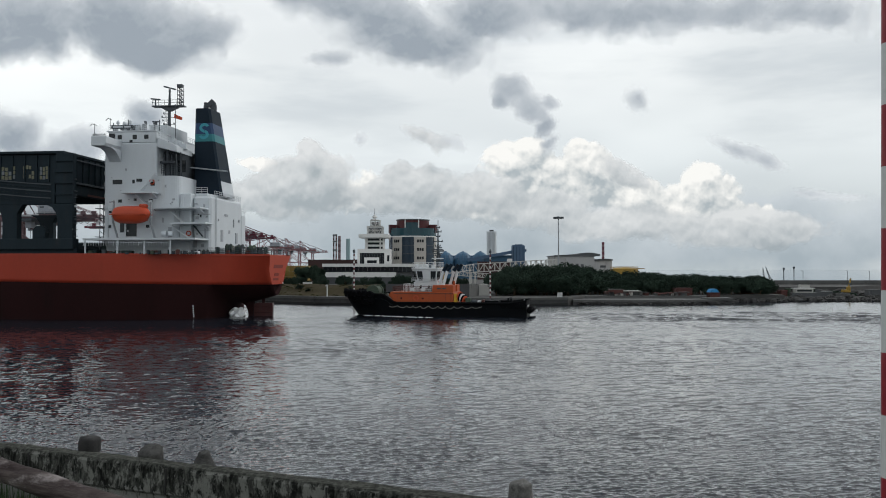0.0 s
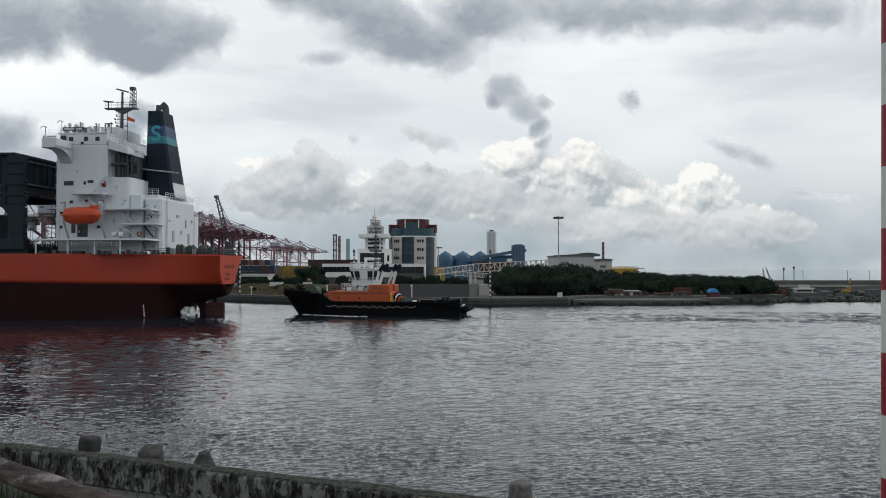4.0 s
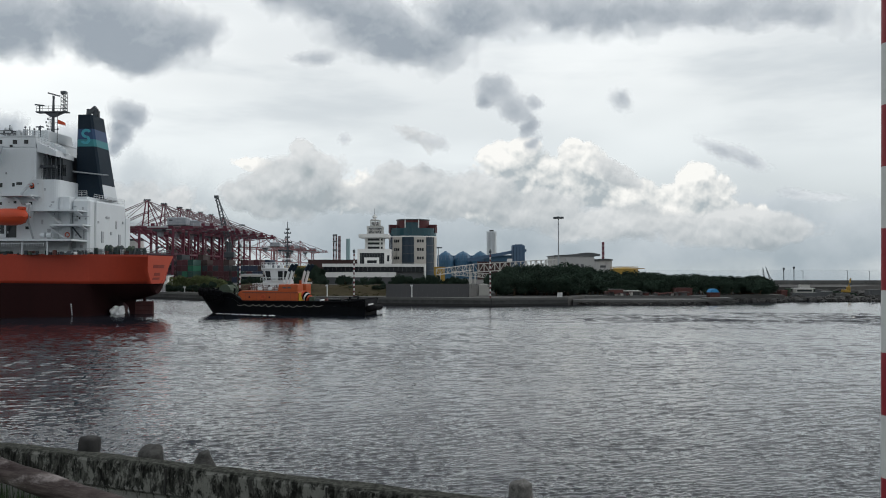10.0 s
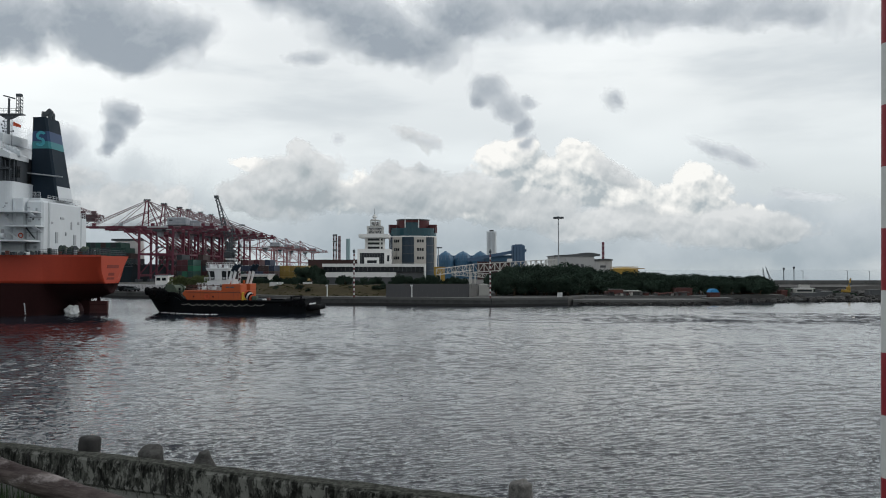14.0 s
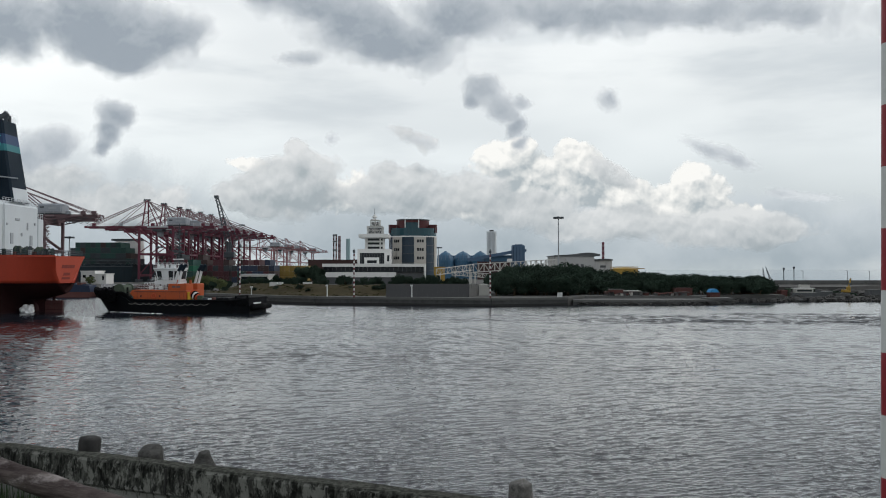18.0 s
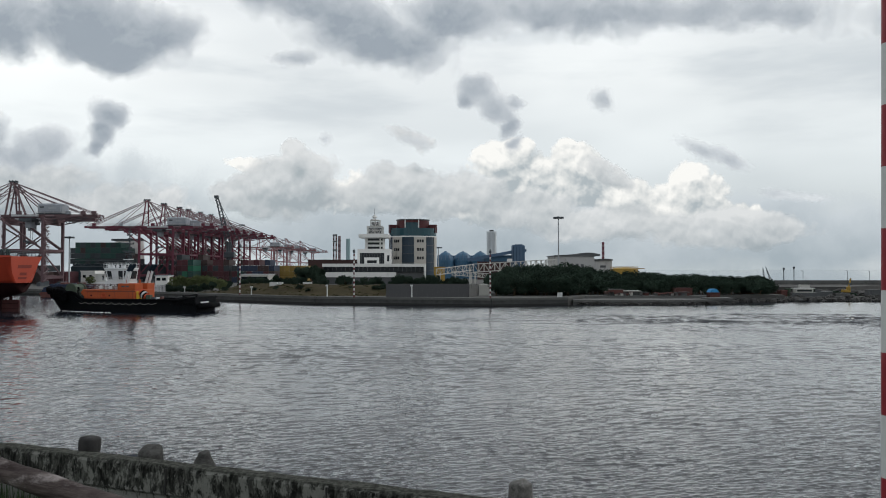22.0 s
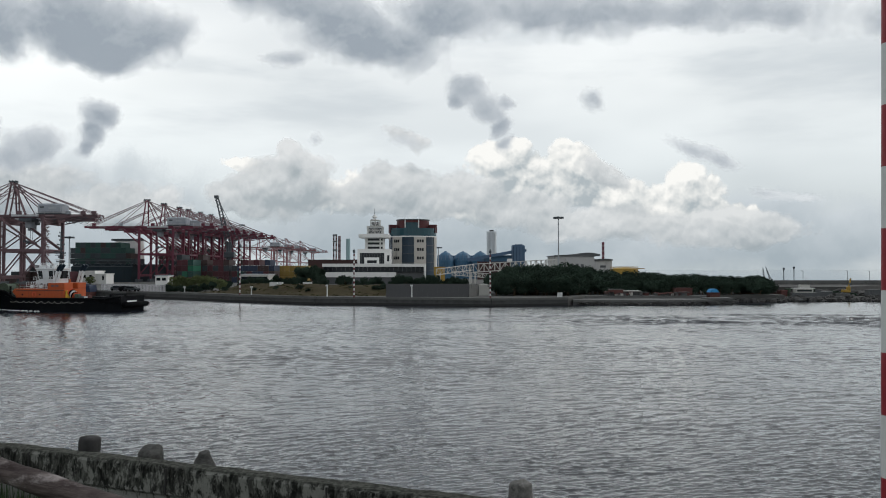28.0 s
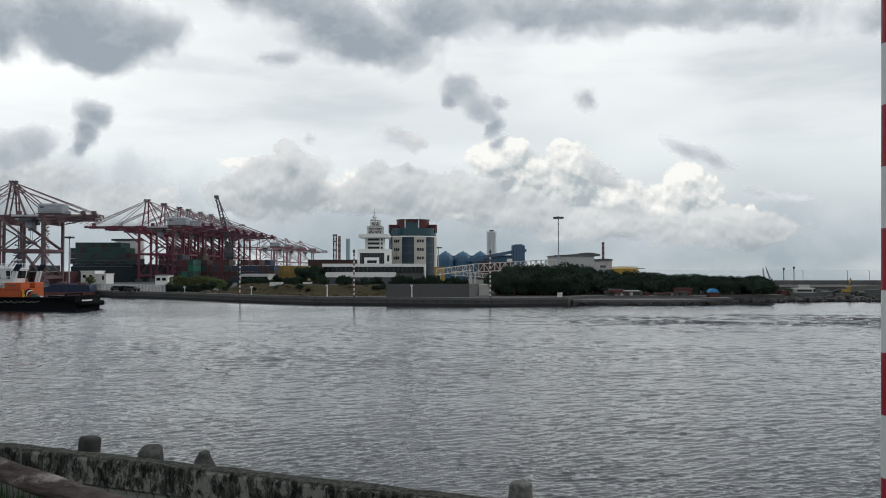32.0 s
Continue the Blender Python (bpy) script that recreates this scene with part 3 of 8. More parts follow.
def water_sheet():
    """Open water to the horizon, with true waves where it lies near."""
    rng = np.random.default_rng(5)
    ys, y = [15.0, 20.0, 24.0], 26.0
    while y < 175:
        ys.append(y)
        y += y * y / 12234 * (0.7 if y < 60 else 0.3 if 115 < y < 155 else 0.55)
    while y < 420:
        ys.append(y)
        y += y * y / 12234 * 0.6
    while y < 4950:
        ys.append(y)
        y *= 1.12
    ys.append(4950.0)
    ys = np.array(ys)
    fan = np.linspace(-0.68, 0.68, 860)
    gy, gu = np.meshgrid(ys, fan, indexing="ij")
    gx = gu * gy
    z, dx, dy = np.zeros_like(gx), np.zeros_like(gx), np.zeros_like(gx)
    deep = np.gradient(ys)[:, None]
    # gusts roughen some patches and leave others calm
    gust = 0.86 + 0.30 * np.sin(gx * 0.09 + 1.3 * np.sin(gy * 0.07)) * np.sin(gy * 0.13 + gx * 0.04) + 0.22 * np.sin(gx * 0.31 + gy * 0.23 + 1.7 * np.sin(gx * 0.11)) * np.sin(gy * 0.37 - gx * 0.17)
    # the churned track of vessels that have passed
    front = 128 + 3.5 * np.sin(gx * 0.051 + 0.8) + 1.8 * np.sin(gx * 0.17) + 0.9 * np.sin(gx * 0.61 + 2.0)
    track = np.clip((gy - front) / 2.0, 0, 1) * np.clip((185 - gy) / 45, 0, 1) * np.clip((gx + 12) / 60, 0, 1)
    churn = 0.7 + 0.6 * np.sin(gx * 0.13 + gy * 0.3) * np.sin(gy * 0.21 - gx * 0.05)
    for back, tall, seed in ((0.0, 0.19, 0.0), (1.6, 0.13, 5.2), (3.7, 0.15, 1.9), (6.0, 0.11, 3.3), (9.0, 0.13, 4.1), (13.0, 0.11, 0.9), (18.0, 0.12, 2.7), (24.0, 0.12, 5.9)):
        along = np.clip(0.2 + np.sin(gx * (0.07 + 0.011 * back) + seed) + 0.7 * np.sin(gx * 0.43 + seed * 2 + np.sin(gx * 0.9)), 0, 1) * np.clip((gx + 12) / 60, 0, 1)
        z += tall * along * np.exp(-((gy - front - back - 1.2 * np.sin(gx * 0.23 + seed)) / 0.55) ** 2)
    for count, low, high, tall, mean, wide, near in ((130, 0.15, 0.42, 0.0058, -80, 36, 0), (60, 0.36, 0.9, 0.0030, -72, 28, 0), (24, 0.9, 1.9, 0.0017, -76, 24, 0), (70, 0.8, 2.6, 0.0036, -84, 24, 1), (40, 1.3, 4.0, 0.013, -86, 26, 2)):
        for k in range(count):
            length = low * (high / low) ** rng.random()
            heading = radians(rng.normal(mean, wide))
            c, d = math.cos(heading), math.sin(heading)
            cell = gy * 0.0016 * (0.2 + abs(c)) + deep * (0.2 + abs(d))
            keep = np.clip((length / cell - 1.3) / 1.2, 0, 1) * gust
            if near == 1:
                keep = keep * np.clip((gy - 45) / 45, 0, 1) * (1 - 0.6 * np.clip((gy - 85) / 45, 0, 1))
            elif near == 2:
                keep = np.clip((length / cell - 1.6) / 1.2, 0, 1) * track * churn
            angle = 2 * math.pi / length * (gx * c + gy * d) + rng.random() * 6.28
            tall_here = keep * tall * length ** 0.9
            z += tall_here * np.sin(angle)
            dx += tall_here * c * np.cos(angle)
            dy += tall_here * d * np.cos(angle)
    gx, gy = gx + dx, gy + dy
    verts = np.stack([gx, gy, z], -1).reshape(-1, 3)
    n, m = gx.shape
    i = np.arange(n * m).reshape(n, m)
    quads = np.stack([i[:-1, :-1], i[:-1, 1:], i[1:, 1:], i[1:, :-1]], -1).reshape(-1, 4)
    base = len(verts)
    verts = np.concatenate([verts, [[-6000, -600, -0.6], [6000, -600, -0.6], [6000, 4950, -0.6], [-6000, 4950, -0.6]]])
    quads = np.concatenate([quads, [[base, base + 1, base + 2, base + 3]]])
    me = bpy.data.meshes.new("water")
    me.vertices.add(len(verts))
    me.vertices.foreach_set("co", verts.ravel())
    me.loops.add(quads.size)
    me.loops.foreach_set("vertex_index", quads.ravel().astype(np.int32))
    me.polygons.add(len(quads))
    me.polygons.foreach_set("loop_start", np.arange(0, quads.size, 4, dtype=np.int32))
    me.update(calc_edges=True)
    me.shade_smooth()
    me.materials.append(WATER)
    return tagged(new("water", me), "grey choppy harbour water under an overcast sky", "water", kind="structure")


water = water_sheet()

BANK_TOP = 1.7


def land(name, outline, z0, z1, top, label):
    bm = bmesh.new()
    slab(bm, outline, z0, z1)
    return solid(name, bm, top, label, "ground", "structure")


# The far bank: a paved port peninsula, a low tip, and the shore of the harbour mouth.
FRONT = [(-200, 270), (-152, 264), (-128.61, 262), (-101.08, 246), (-74.82, 228), (-51.09, 207), (-29.16, 192), (-10.71, 188), (10.49, 182), (28.04, 188)]
land("ground", FRONT + [(38, 205), (84, 205), (96, 330), (88, 420), (420, 2600), (420, 4900), (-146, 4900), (-146, 395), (-205, 372), (-205, 290)], -3, BANK_TOP, ASPHALT, "flat paved port land behind the far quay")
land("ground_tip", [(29.5, 189), (50.21, 187), (66.74, 193), (69.16, 200), (29.5, 204.5)], -3, 1.15, CONCRETE, "low concrete apron at the tip of the bank")
land("ground_mouth", [(80, 209), (90.13, 209), (103.89, 214), (131.67, 212), (161.48, 260), (98, 300)], -3, 1.0, ASPHALT, "low rubble shore at the harbour mouth")


def quay_edge(a, b, z0, z1, proud=0.25):
    """A length of quay wall: dark below, a pale coping above."""
    a, b = Vector((*a, 0)), Vector((*b, 0))
    d = (b - a).normalized()
    out = Vector((d.y, -d.x, 0))
    bm = bmesh.new()
    prism(bm, [a + out * 0.02 + Vector((0, 0, z0)), b + out * 0.02 + Vector((0, 0, z0)), b + out * proud + Vector((0, 0, z0)), a + out * proud + Vector((0, 0, z0))], (0, 0, z1 - z0))
    return bm


for a, b in zip(FRONT, FRONT[1:]):
    solid("quay_wall", quay_edge(a, b, -2, 1.25), QUAY_DARK, "dark tide-stained concrete quay wall", "quay wall", "structure")
    solid("quay_wall", quay_edge(a, b, -2, 0.42, 0.29), DARK_STONE, "black wet tide line at the foot of the quay", "quay wall", "structure")
    solid("quay_coping", quay_edge(a, b, 1.25, 1.80, 0.45), CONCRETE, "grey concrete coping along the quay edge", "coping", "structure")


# ---------------------------------------------------------------- the cargo ship
def curve_to(x, a, b):
    t = min(1, max(0, (x - a) / (b - a)))
    return t * t * (3 - 2 * t)


def cargo_ship():
    ship = thing("cargo_ship", (-28, 144, 0), 174, "orange cargo ship in ballast, white deckhouse, black banded funnel", "ship")
    deck, keel = 10.55, -7.0

    def half(x):
        aft = 6.0 + 9.0 * math.sin(min(1, max(0, x) / 30) * math.pi / 2)
        return aft if x < 150 else 15.0 * math.sqrt(max(0.0, 1 - ((x - 150) / 36) ** 2)) + 0.05

    def low(x):
        """Height of the keel line: the counter, the arch over the propeller, then the full depth."""
        if x < 5.4:
            return 3.9 - 1.55 * (x / 5.4) ** 0.8
        if x < 7.2:
            return 2.35
        if x < 8.8:
            return 2.35 * math.sqrt(max(0.0, 1 - ((x - 7.2) / 1.6) ** 2))
        return keel * curve_to(x, 8.8, 9.9)

    def breadth(x, z):
        full = 0.58 - 0.51 * curve_to(x, 0, 7)
        rise = lambda h: max(0.0, (h - low(x)) / (deck - low(x)))
        if z >= line(x):
            return half(x) * rise(z) ** full
        waist = half(x) * rise(line(x)) ** full
        f = max(0.0, (z - low(x)) / (line(x) - low(x)))
        return max(0.25 if z > low(x) + 0.05 else 0.12, waist * f ** (0.6 - 0.5 * curve_to(x, 4, 14)))

    def line(x):
        return 5.5 + 0.016 * x

    stations = [0, 0.5, 1.2, 2.6, 4, 5.4, 6.6, 7.2, 7.6, 8.0, 8.3, 8.5, 8.65, 8.75, 8.8, 9.0, 9.2, 9.5, 9.9, 10.7, 11.3, 12, 13, 15, 18, 22, 26, 31, 38, 48, 60, 80, 110, 150, 165, 176, 183, 186]
    for name, mat, label, spans in (("hull_topside", HULL_RED, "faded orange-red topside plating", lambda x: (line(x), deck)), ("hull_bottom", HULL_LOW, "dark maroon antifouling below the load line", lambda x: (low(x), line(x)))):
        bm = bmesh.new()
        rings = []
        for x in stations:
            z0, z1 = spans(x)
            zs = [z0 + (z1 - z0) * (k / 9) ** (1.6 if name == "hull_bottom" else 1) for k in range(10)]
            rake = lambda z: x + (1.3 * (deck - z) / 6 if x == 0 else 0.0)
            port = [(rake(z), breadth(x, z), z) for z in zs]
            rings.append([(px, -py, pz) for px, py, pz in port[::-1]] + port)
        skin(bm, rings)
        part(name, bm, mat, ship, label, soft=True)
        if name == "hull_topside":
            bm = bmesh.new()
            bm.faces.new([bm.verts.new((p[0] - 0.02, p[1], p[2])) for p in rings[0]])
            part("transom", bm, TRANSOM_RED, ship, "flat orange transom with weathered lettering")
            bm = bmesh.new()
            skin(bm, [[(x, -half(x), deck - 0.02), (x, half(x), deck - 0.02)] for x in stations])
            part("main_deck", bm, DECK_DARK, ship)
        else:
            bm = bmesh.new()
            bm.faces.new([bm.verts.new((p[0] - 0.01, p[1], p[2])) for p in rings[0]])
            part("stern_counter", bm, HULL_LOW, ship)
    # transom lettering as bars
    for z, w, h in ((8.6, 5.2, 0.62), (7.2, 2.6, 0.55), (6.4, 3.2, 0.42)):
        bm = bmesh.new()
        aft = lambda q: 1.3 * (deck - q) / 6 - 0.05
        prism(bm, [(aft(z - h / 2), -w / 2, z - h / 2), (aft(z - h / 2), w / 2, z - h / 2), (aft(z + h / 2), w / 2, z + h / 2), (aft(z + h / 2), -w / 2, z + h / 2)], (0.02, 0, 0))
        part("name_bar", bm, FADED_LETTER, ship, "faded bar of lettering")
    bm = bmesh.new()
    prism(bm, [(1.3, -0.28, -3), (4.6, -0.35, -3), (4.6, -0.35, 2.1), (4.2, -0.35, 2.3), (1.3, -0.28, 2.3)], (0, 0.63, 0))
    rudder = part("rudder", bm, RUDDER_RED, ship, "maroon rudder blade standing clear of the water")
    stick("rudder_stock", (3.0, 0, 2.2), (3.0, 0, 4.0), 0.3, HULL_LOW, rudder, n=10)
    for z in (0.55, 1.55):
        block("rudder_seam", (1.4, 4.5, 0.352, 0.372, z, z + 0.06), HULL_LOW, rudder)
    bm = bmesh.new()
    prism(bm, [(4.66, -0.4, -3), (5.6, -0.4, -3), (5.6, -0.4, 0.5), (5.75, -0.4, 1.2), (6.1, -0.4, 1.8), (6.6, -0.4, 2.2), (7.2, -0.4, 2.75), (4.66, -0.4, 3.1)], (0, 0.8, 0))
    part("rudder_horn", bm, HULL_LOW, ship, "dark horn ahead of the rudder")
    # white water thrown up in the propeller arch
    bm = bmesh.new()
    rng = random.Random(17)
    for k in range(15):
        f = rng.random() ** 1.3
        r = rng.uniform(0.42, 0.66) * (1.1 - 0.4 * f)
        at = Matrix.Translation((7.15 + rng.uniform(-1.15, 1.2) * (1 - 0.5 * f), rng.uniform(1.4, 2.4), 0.05 + 1.25 * f))
        bmesh.ops.create_icosphere(bm, subdivisions=3, radius=r, matrix=at)
    for v in bm.verts:
        v.co += Vector((noise.noise(v.co * 2.3), noise.noise(v.co * 2.3 + Vector((9, 0, 0))), noise.noise(v.co * 2.3 + Vector((0, 7, 0))))) * 0.26
        v.co += Vector((noise.noise(v.co * 8.0), 0, noise.noise(v.co * 8.0 + Vector((0, 7, 0))))) * 0.05
    part("propeller_wash", bm, FOAM, ship, "white water thrown up by the propeller", soft=True)
    bm = bmesh.new()
    for k in range(6):
        box(bm, 11.4, 11.58, breadth(11.5, 0.4 + k * 0.34) - 0.05, breadth(11.5, 0.4 + k * 0.34) + 0.04, 0.3 + k * 0.34, 0.3 + k * 0.34 + 0.24)
    part("draught_mark", bm, SHIP_WHITE, ship, "white draught marks")
    # bulwark strip along the deck edge
    for side in (1, -1):
        bm = bmesh.new()
        skin(bm, [[(x, side * (half(x) + 0.02), deck - 0.25), (x, side * (half(x) + 0.02), deck + 0.12), (x, side * (half(x) - 0.15), deck + 0.12)] for x in stations[:-2]])
        part("deck_edge", bm, HULL_RED, ship)
        railing(ship, [(x, side * (half(x) - 0.3), deck) for x in (0.4, 2.6, 5.4, 9.2)], 1.05, MAST_GREY)
    railing(ship, [(0.4, -5.5, deck), (0.4, 5.5, deck)], 1.05, MAST_GREY)
    # deckhouse blocks
    bm = bmesh.new()
    box(bm, 18.0, 26.9, -10, 10, 13.1, 29.0)
    house = part("deckhouse", bm, SHIP_WHITE, ship, "tall white steel accommodation block", bevel=0.12)
    block("lower_deckhouse", (12.2, 26.6, -9.9, 9.9, deck, 13.05), SHIP_WHITE, ship, bevel=0.08)
    bm = bmesh.new()
    arc = [(14.1 + 1.1 * (1 - math.sin(t * math.pi / 10)), 9.985 - 1.1 * (1 - math.cos(t * math.pi / 10))) for t in range(6)]
    slab(bm, [(18.6, 9.985)] + arc + [(14.1, -2.0), (18.6, -2.0)], 13.06, 23.5)
    part("mid_house", bm, SHIP_WHITE, ship, "white lower house with a rounded corner")
    block("low_house", (12.22, 14.08, -2.0, 9.6, 13.06, 20.6), SHIP_WHITE, ship, bevel=0.1)
    block("starboard_house", (15.5, 17.98, -9.9, -2.02, 13.06, 23.4), SHIP_WHITE, ship)
    # the recess walls carry their shade as a darker colour
    block("shaded_recess", (14.9, 17.97, 3.3, 6.9, 23.5, 27.6), DARK_PAINT, ship, "dark grey ventilator wall, its shade put into the colour")
    block("recess_fill", (15.6, 17.97, -8.0, 3.2, 23.4, 28.4), DARK_PAINT, ship)
    for x in (14.3, 15.1, 15.9, 17.2):
        stick("recess_column", (x, 8.9, 23.5), (x, 8.9, 27.5), 0.09, MAST_GREY, ship)
    bm = bmesh.new()
    prism(bm, [(17.99, 3.3, 28.3), (14.7, 3.3, 27.5), (14.7, 3.3, 28.4), (15.8, 3.3, 29.0), (17.99, 3.3, 29.9)], (0, 6.4, 0))
    part("monkey_deck", bm, SHIP_WHITE, ship, "white sloping aft end of the compass deck")
    railing(ship, [(14.3, 9.6, 28.2), (15.6, 9.6, 29.0), (17.9, 9.6, 30.0)], 1.0, SHIP_WHITE, gap=0.7)
    for x, z in ((14.6, 28.3), (15.2, 28.7), (15.9, 29.0), (16.6, 29.3)):
        block("vent_locker", (x - 0.3, x + 0.3, 6.0, 7.0, z, z + 0.9), SHIP_WHITE, ship)
    bm = bmesh.new()
    box(bm, 9.1, 12.19, -5.8, 8.9, deck, 20.2)
    casing_block = part("engine_casing", bm, SHIP_WHITE, ship, "white engine casing block", bevel=0.35)
    block("casing_tier", (9.1, 12.2, -7.9, -5.82, deck, 17.9), SHIP_WHITE, ship, bevel=0.1)
    block("casing_step", (10.2, 12.2, -5.4, 7.6, 20.2, 20.75), SHIP_WHITE, ship)
    # bridge and wings
    bridge = block("wheelhouse", (18.2, 26.4, -9.9, 9.9, 29.0, 30.9), SHIP_WHITE, ship, "white wheelhouse with dark windows", bevel=0.15)
    for side in (1, -1):
        bm = bmesh.new()
        a, b = sorted((side * 9.4, side * 15.2))
        prism(bm, [(26.5, a, 27.85), (26.5, a, 29.4), (24.0, a, 29.4), (24.0, a, 28.3), (24.3, a, 27.85)], (0, b - a, 0))
        part("bridge_wing", bm, SHIP_WHITE, ship, "white bridge wing with solid bulwark", bevel=0.06)
        bm = bmesh.new()
        pts = [(0, 0), (3.5, 0), (2.6, -0.2), (1.7, -0.55), (0.9, -1.1), (0.35, -1.6), (0, -2.0)]
        prism(bm, [(24.1, side * (10.0 + u), 27.86 + w) for u, w in pts], (2.0, 0, 0))
        part("wing_bracket", bm, SHIP_WHITE, ship, "curved bracket under the bridge wing")
        railing(ship, [(24.2, side * 15.0, 29.4), (26.3, side * 15.0, 29.4)], 0.35, MAST_GREY)
        for x in (25.6, 24.4, 21.8, 19.8):
            block("bridge_window", (x - 0.36, x + 0.36, min(side * 9.88, side * 9.96), max(side * 9.88, side * 9.96), 29.65, 30.35), DARK_GLASS, bridge)
    for y in range(-8, 9, 2):
        block("bridge_window", (26.36, 26.44, y - 0.8, y + 0.8, 29.6, 30.6), DARK_GLASS, bridge)
    block("compass_deck", (18.2, 26.7, -9.95, 9.95, 30.9, 31.1), SHIP_WHITE, ship)
    railing(ship, [(26.5, 9.6, 31.1), (18.4, 9.6, 31.1), (18.4, -9.6, 31.1)], 0.9, SHIP_WHITE, gap=1.0)
    block("compass_house", (18.3, 21.3, -3, 5.5, 31.1, 32.7), SHIP_WHITE, ship)
    block("deck_locker", (22.6, 25.8, 6.2, 7.2, 31.7, 32.4), MAST_GREY, ship)
    board = block("name_board", (22.3, 26.0, 9.66, 9.74, 31.45, 32.05), MAST_GREY, ship, "dark name board on the compass deck rail")
    for x0, x1 in ((22.6, 23.7), (24.0, 25.7)):
        block("letter_bar", (x0, x1, 9.74, 9.76, 31.62, 31.88), SHIP_WHITE, board)
    for x, h in ((21.5, 0.9), (20.4, 1.4), (19.5, 0.8), (18.8, 1.1)):
        bm = bmesh.new()
        rod(bm, (x, 9.2, 31.1), (x, 9.2, 31.1 + h), 0.06, 5)
        lathe(bm, [(0.05, 0.0), (0.16, 0.05), (0.16, 0.25), (0.05, 0.32)], 8, (x, 9.2, 31.05 + h))
        part("deck_lamp", bm, MAST_GREY if h > 1 else SHIP_WHITE, ship)
    for x, y, h in ((26.2, 8.6, 1.5), (25.2, 6, 1.9), (24.4, 7, 2.3), (23.6, 2, 2.9), (22.4, 5, 2.0), (18.9, 7, 2.2), (21.0, 5, 1.6)):
        stick("antenna", (x, y, 31.1), (x, y, 31.1 + h), 0.09, MAST_GREY, ship)
    for x, y, r0 in ((25.5, 8.4, 0.28), (24.9, 7.2, 0.4), (23.2, 8.6, 0.25)):
        bm = bmesh.new()
        lathe(bm, [(0.08, 0.0), (0.08, 0.9), (r0 * 0.7, 1.0), (r0, 1.2), (r0 * 0.8, 1.5), (0.05, 1.68)], 10, (x, y, 31.4))
        part("radome", bm, SHIP_WHITE, ship, "small white radome")
    for x, w, h in ((26.0, 0.5, 0.7), (22.0, 0.7, 1.0), (21.0, 0.4, 1.3), (19.2, 0.6, 0.8)):
        block("deck_locker", (x - w / 2, x + w / 2, 7.8, 8.6, 31.1, 31.1 + h), SHIP_GREY if w < 0.55 else SHIP_WHITE, ship)
    for x, y, z in ((26.4, 9.3, 31.4), (26.0, 15.0, 29.5)):
        bm = bmesh.new()
        rod(bm, (x, y, z), (x, y, z + 1.9), 0.05, 4)
        rod(bm, (x - 0.3, y, z + 1.6), (x + 0.4, y, z + 1.9), 0.05, 4)
        rod(bm, (x + 0.4, y, z + 1.9), (x + 0.8, y, z + 1.5), 0.05, 4)
        part("lamp_bracket", bm, MAST_GREY, ship)
    bm = bmesh.new()
    rod(bm, (22.3, 1, 31.1), (22.3, 1, 34.0), 0.22, 8)
    box(bm, 21.6, 23.0, 0.85, 1.15, 34.0, 34.2)
    part("radar_post", bm, MAST_GREY, ship)
    # main mast with yard, scanner and lattice
    mast = stick("mast", (20.4, 0, 31.0), (20.3, 0, 39.6), 0.40, MAST_GREY, ship, "dark grey radar mast", 8, 0.18)
    bm = bmesh.new()
    box(bm, 17.5, 23.3, -0.7, 0.7, 36.85, 37.05)
    prism(bm, [(18.4, -0.4, 36.85), (20.0, -0.4, 36.1), (20.7, -0.4, 36.1), (22.0, -0.4, 36.85)], (0, 0.8, 0))
    part("mast_platform", bm, MAST_GREY, mast)
    railing(mast, [(17.6, 0.6, 37.1), (23.2, 0.6, 37.1)], 0.9, MAST_GREY, gap=1.1, rails=2)
    bm = bmesh.new()
    rod(bm, (20.3, 0, 39.5), (20.3, 0, 40.0), 0.2, 6)
    beam(bm, (19.1, 0.2, 39.9), (21.5, -0.3, 40.6), 0.24)
    part("radar_scanner", bm, MAST_GREY, mast)
    bm = bmesh.new()
    rod(bm, (22.9, 0, 37.0), (22.9, 0, 38.3), 0.12, 6)
    beam(bm, (22.0, 0, 38.2), (23.8, 0, 38.4), 0.22)
    part("radar_scanner", bm, MAST_GREY, mast)
    bm = bmesh.new()
    for x, y in ((17.9, -0.4), (18.7, -0.4), (17.9, 0.4), (18.7, 0.4)):
        rod(bm, (x, y, 37.0), (x, y, 40.3), 0.06, 4)
    for k in range(5):
        z = 37.0 + k * 0.66
        for y in (-0.4, 0.4):
            rod(bm, (17.9, y, z), (18.7, y, z + 0.66), 0.05, 4)
            rod(bm, (17.9, y, z), (18.7, y, z), 0.05, 4)
    box(bm, 17.9, 18.8, -0.4, 0.4, 40.3, 40.8)
    part("signal_tower", bm, MAST_GREY, mast)
    for k in range(7):
        z = 31.9 + k * 0.62
        for side in ((-1, 1) if k % 2 else (1,)):
            x1 = 20.4 + side * (0.95 + 0.15 * (k % 3))
            stick("lamp_arm", (20.4, 0, z), (x1, 0, z), 0.05, MAST_GREY, mast, n=5)
            stick("mast_lamp", (x1, 0, z - 0.05), (x1, 0, z + 0.28), 0.12, MAST_GREY, mast, n=6)
    bm = bmesh.new()
    for x in (20.95, 21.25):
        rod(bm, (x, 0.1, 31.1), (x - 0.25, 0.1, 36.8), 0.03, 4)
    for k in range(13):
        rod(bm, (20.94 - 0.018 * k, 0.1, 31.4 + k * 0.42), (21.24 - 0.018 * k, 0.1, 31.4 + k * 0.42), 0.025, 4)
    part("mast_ladder", bm, MAST_GREY, mast)
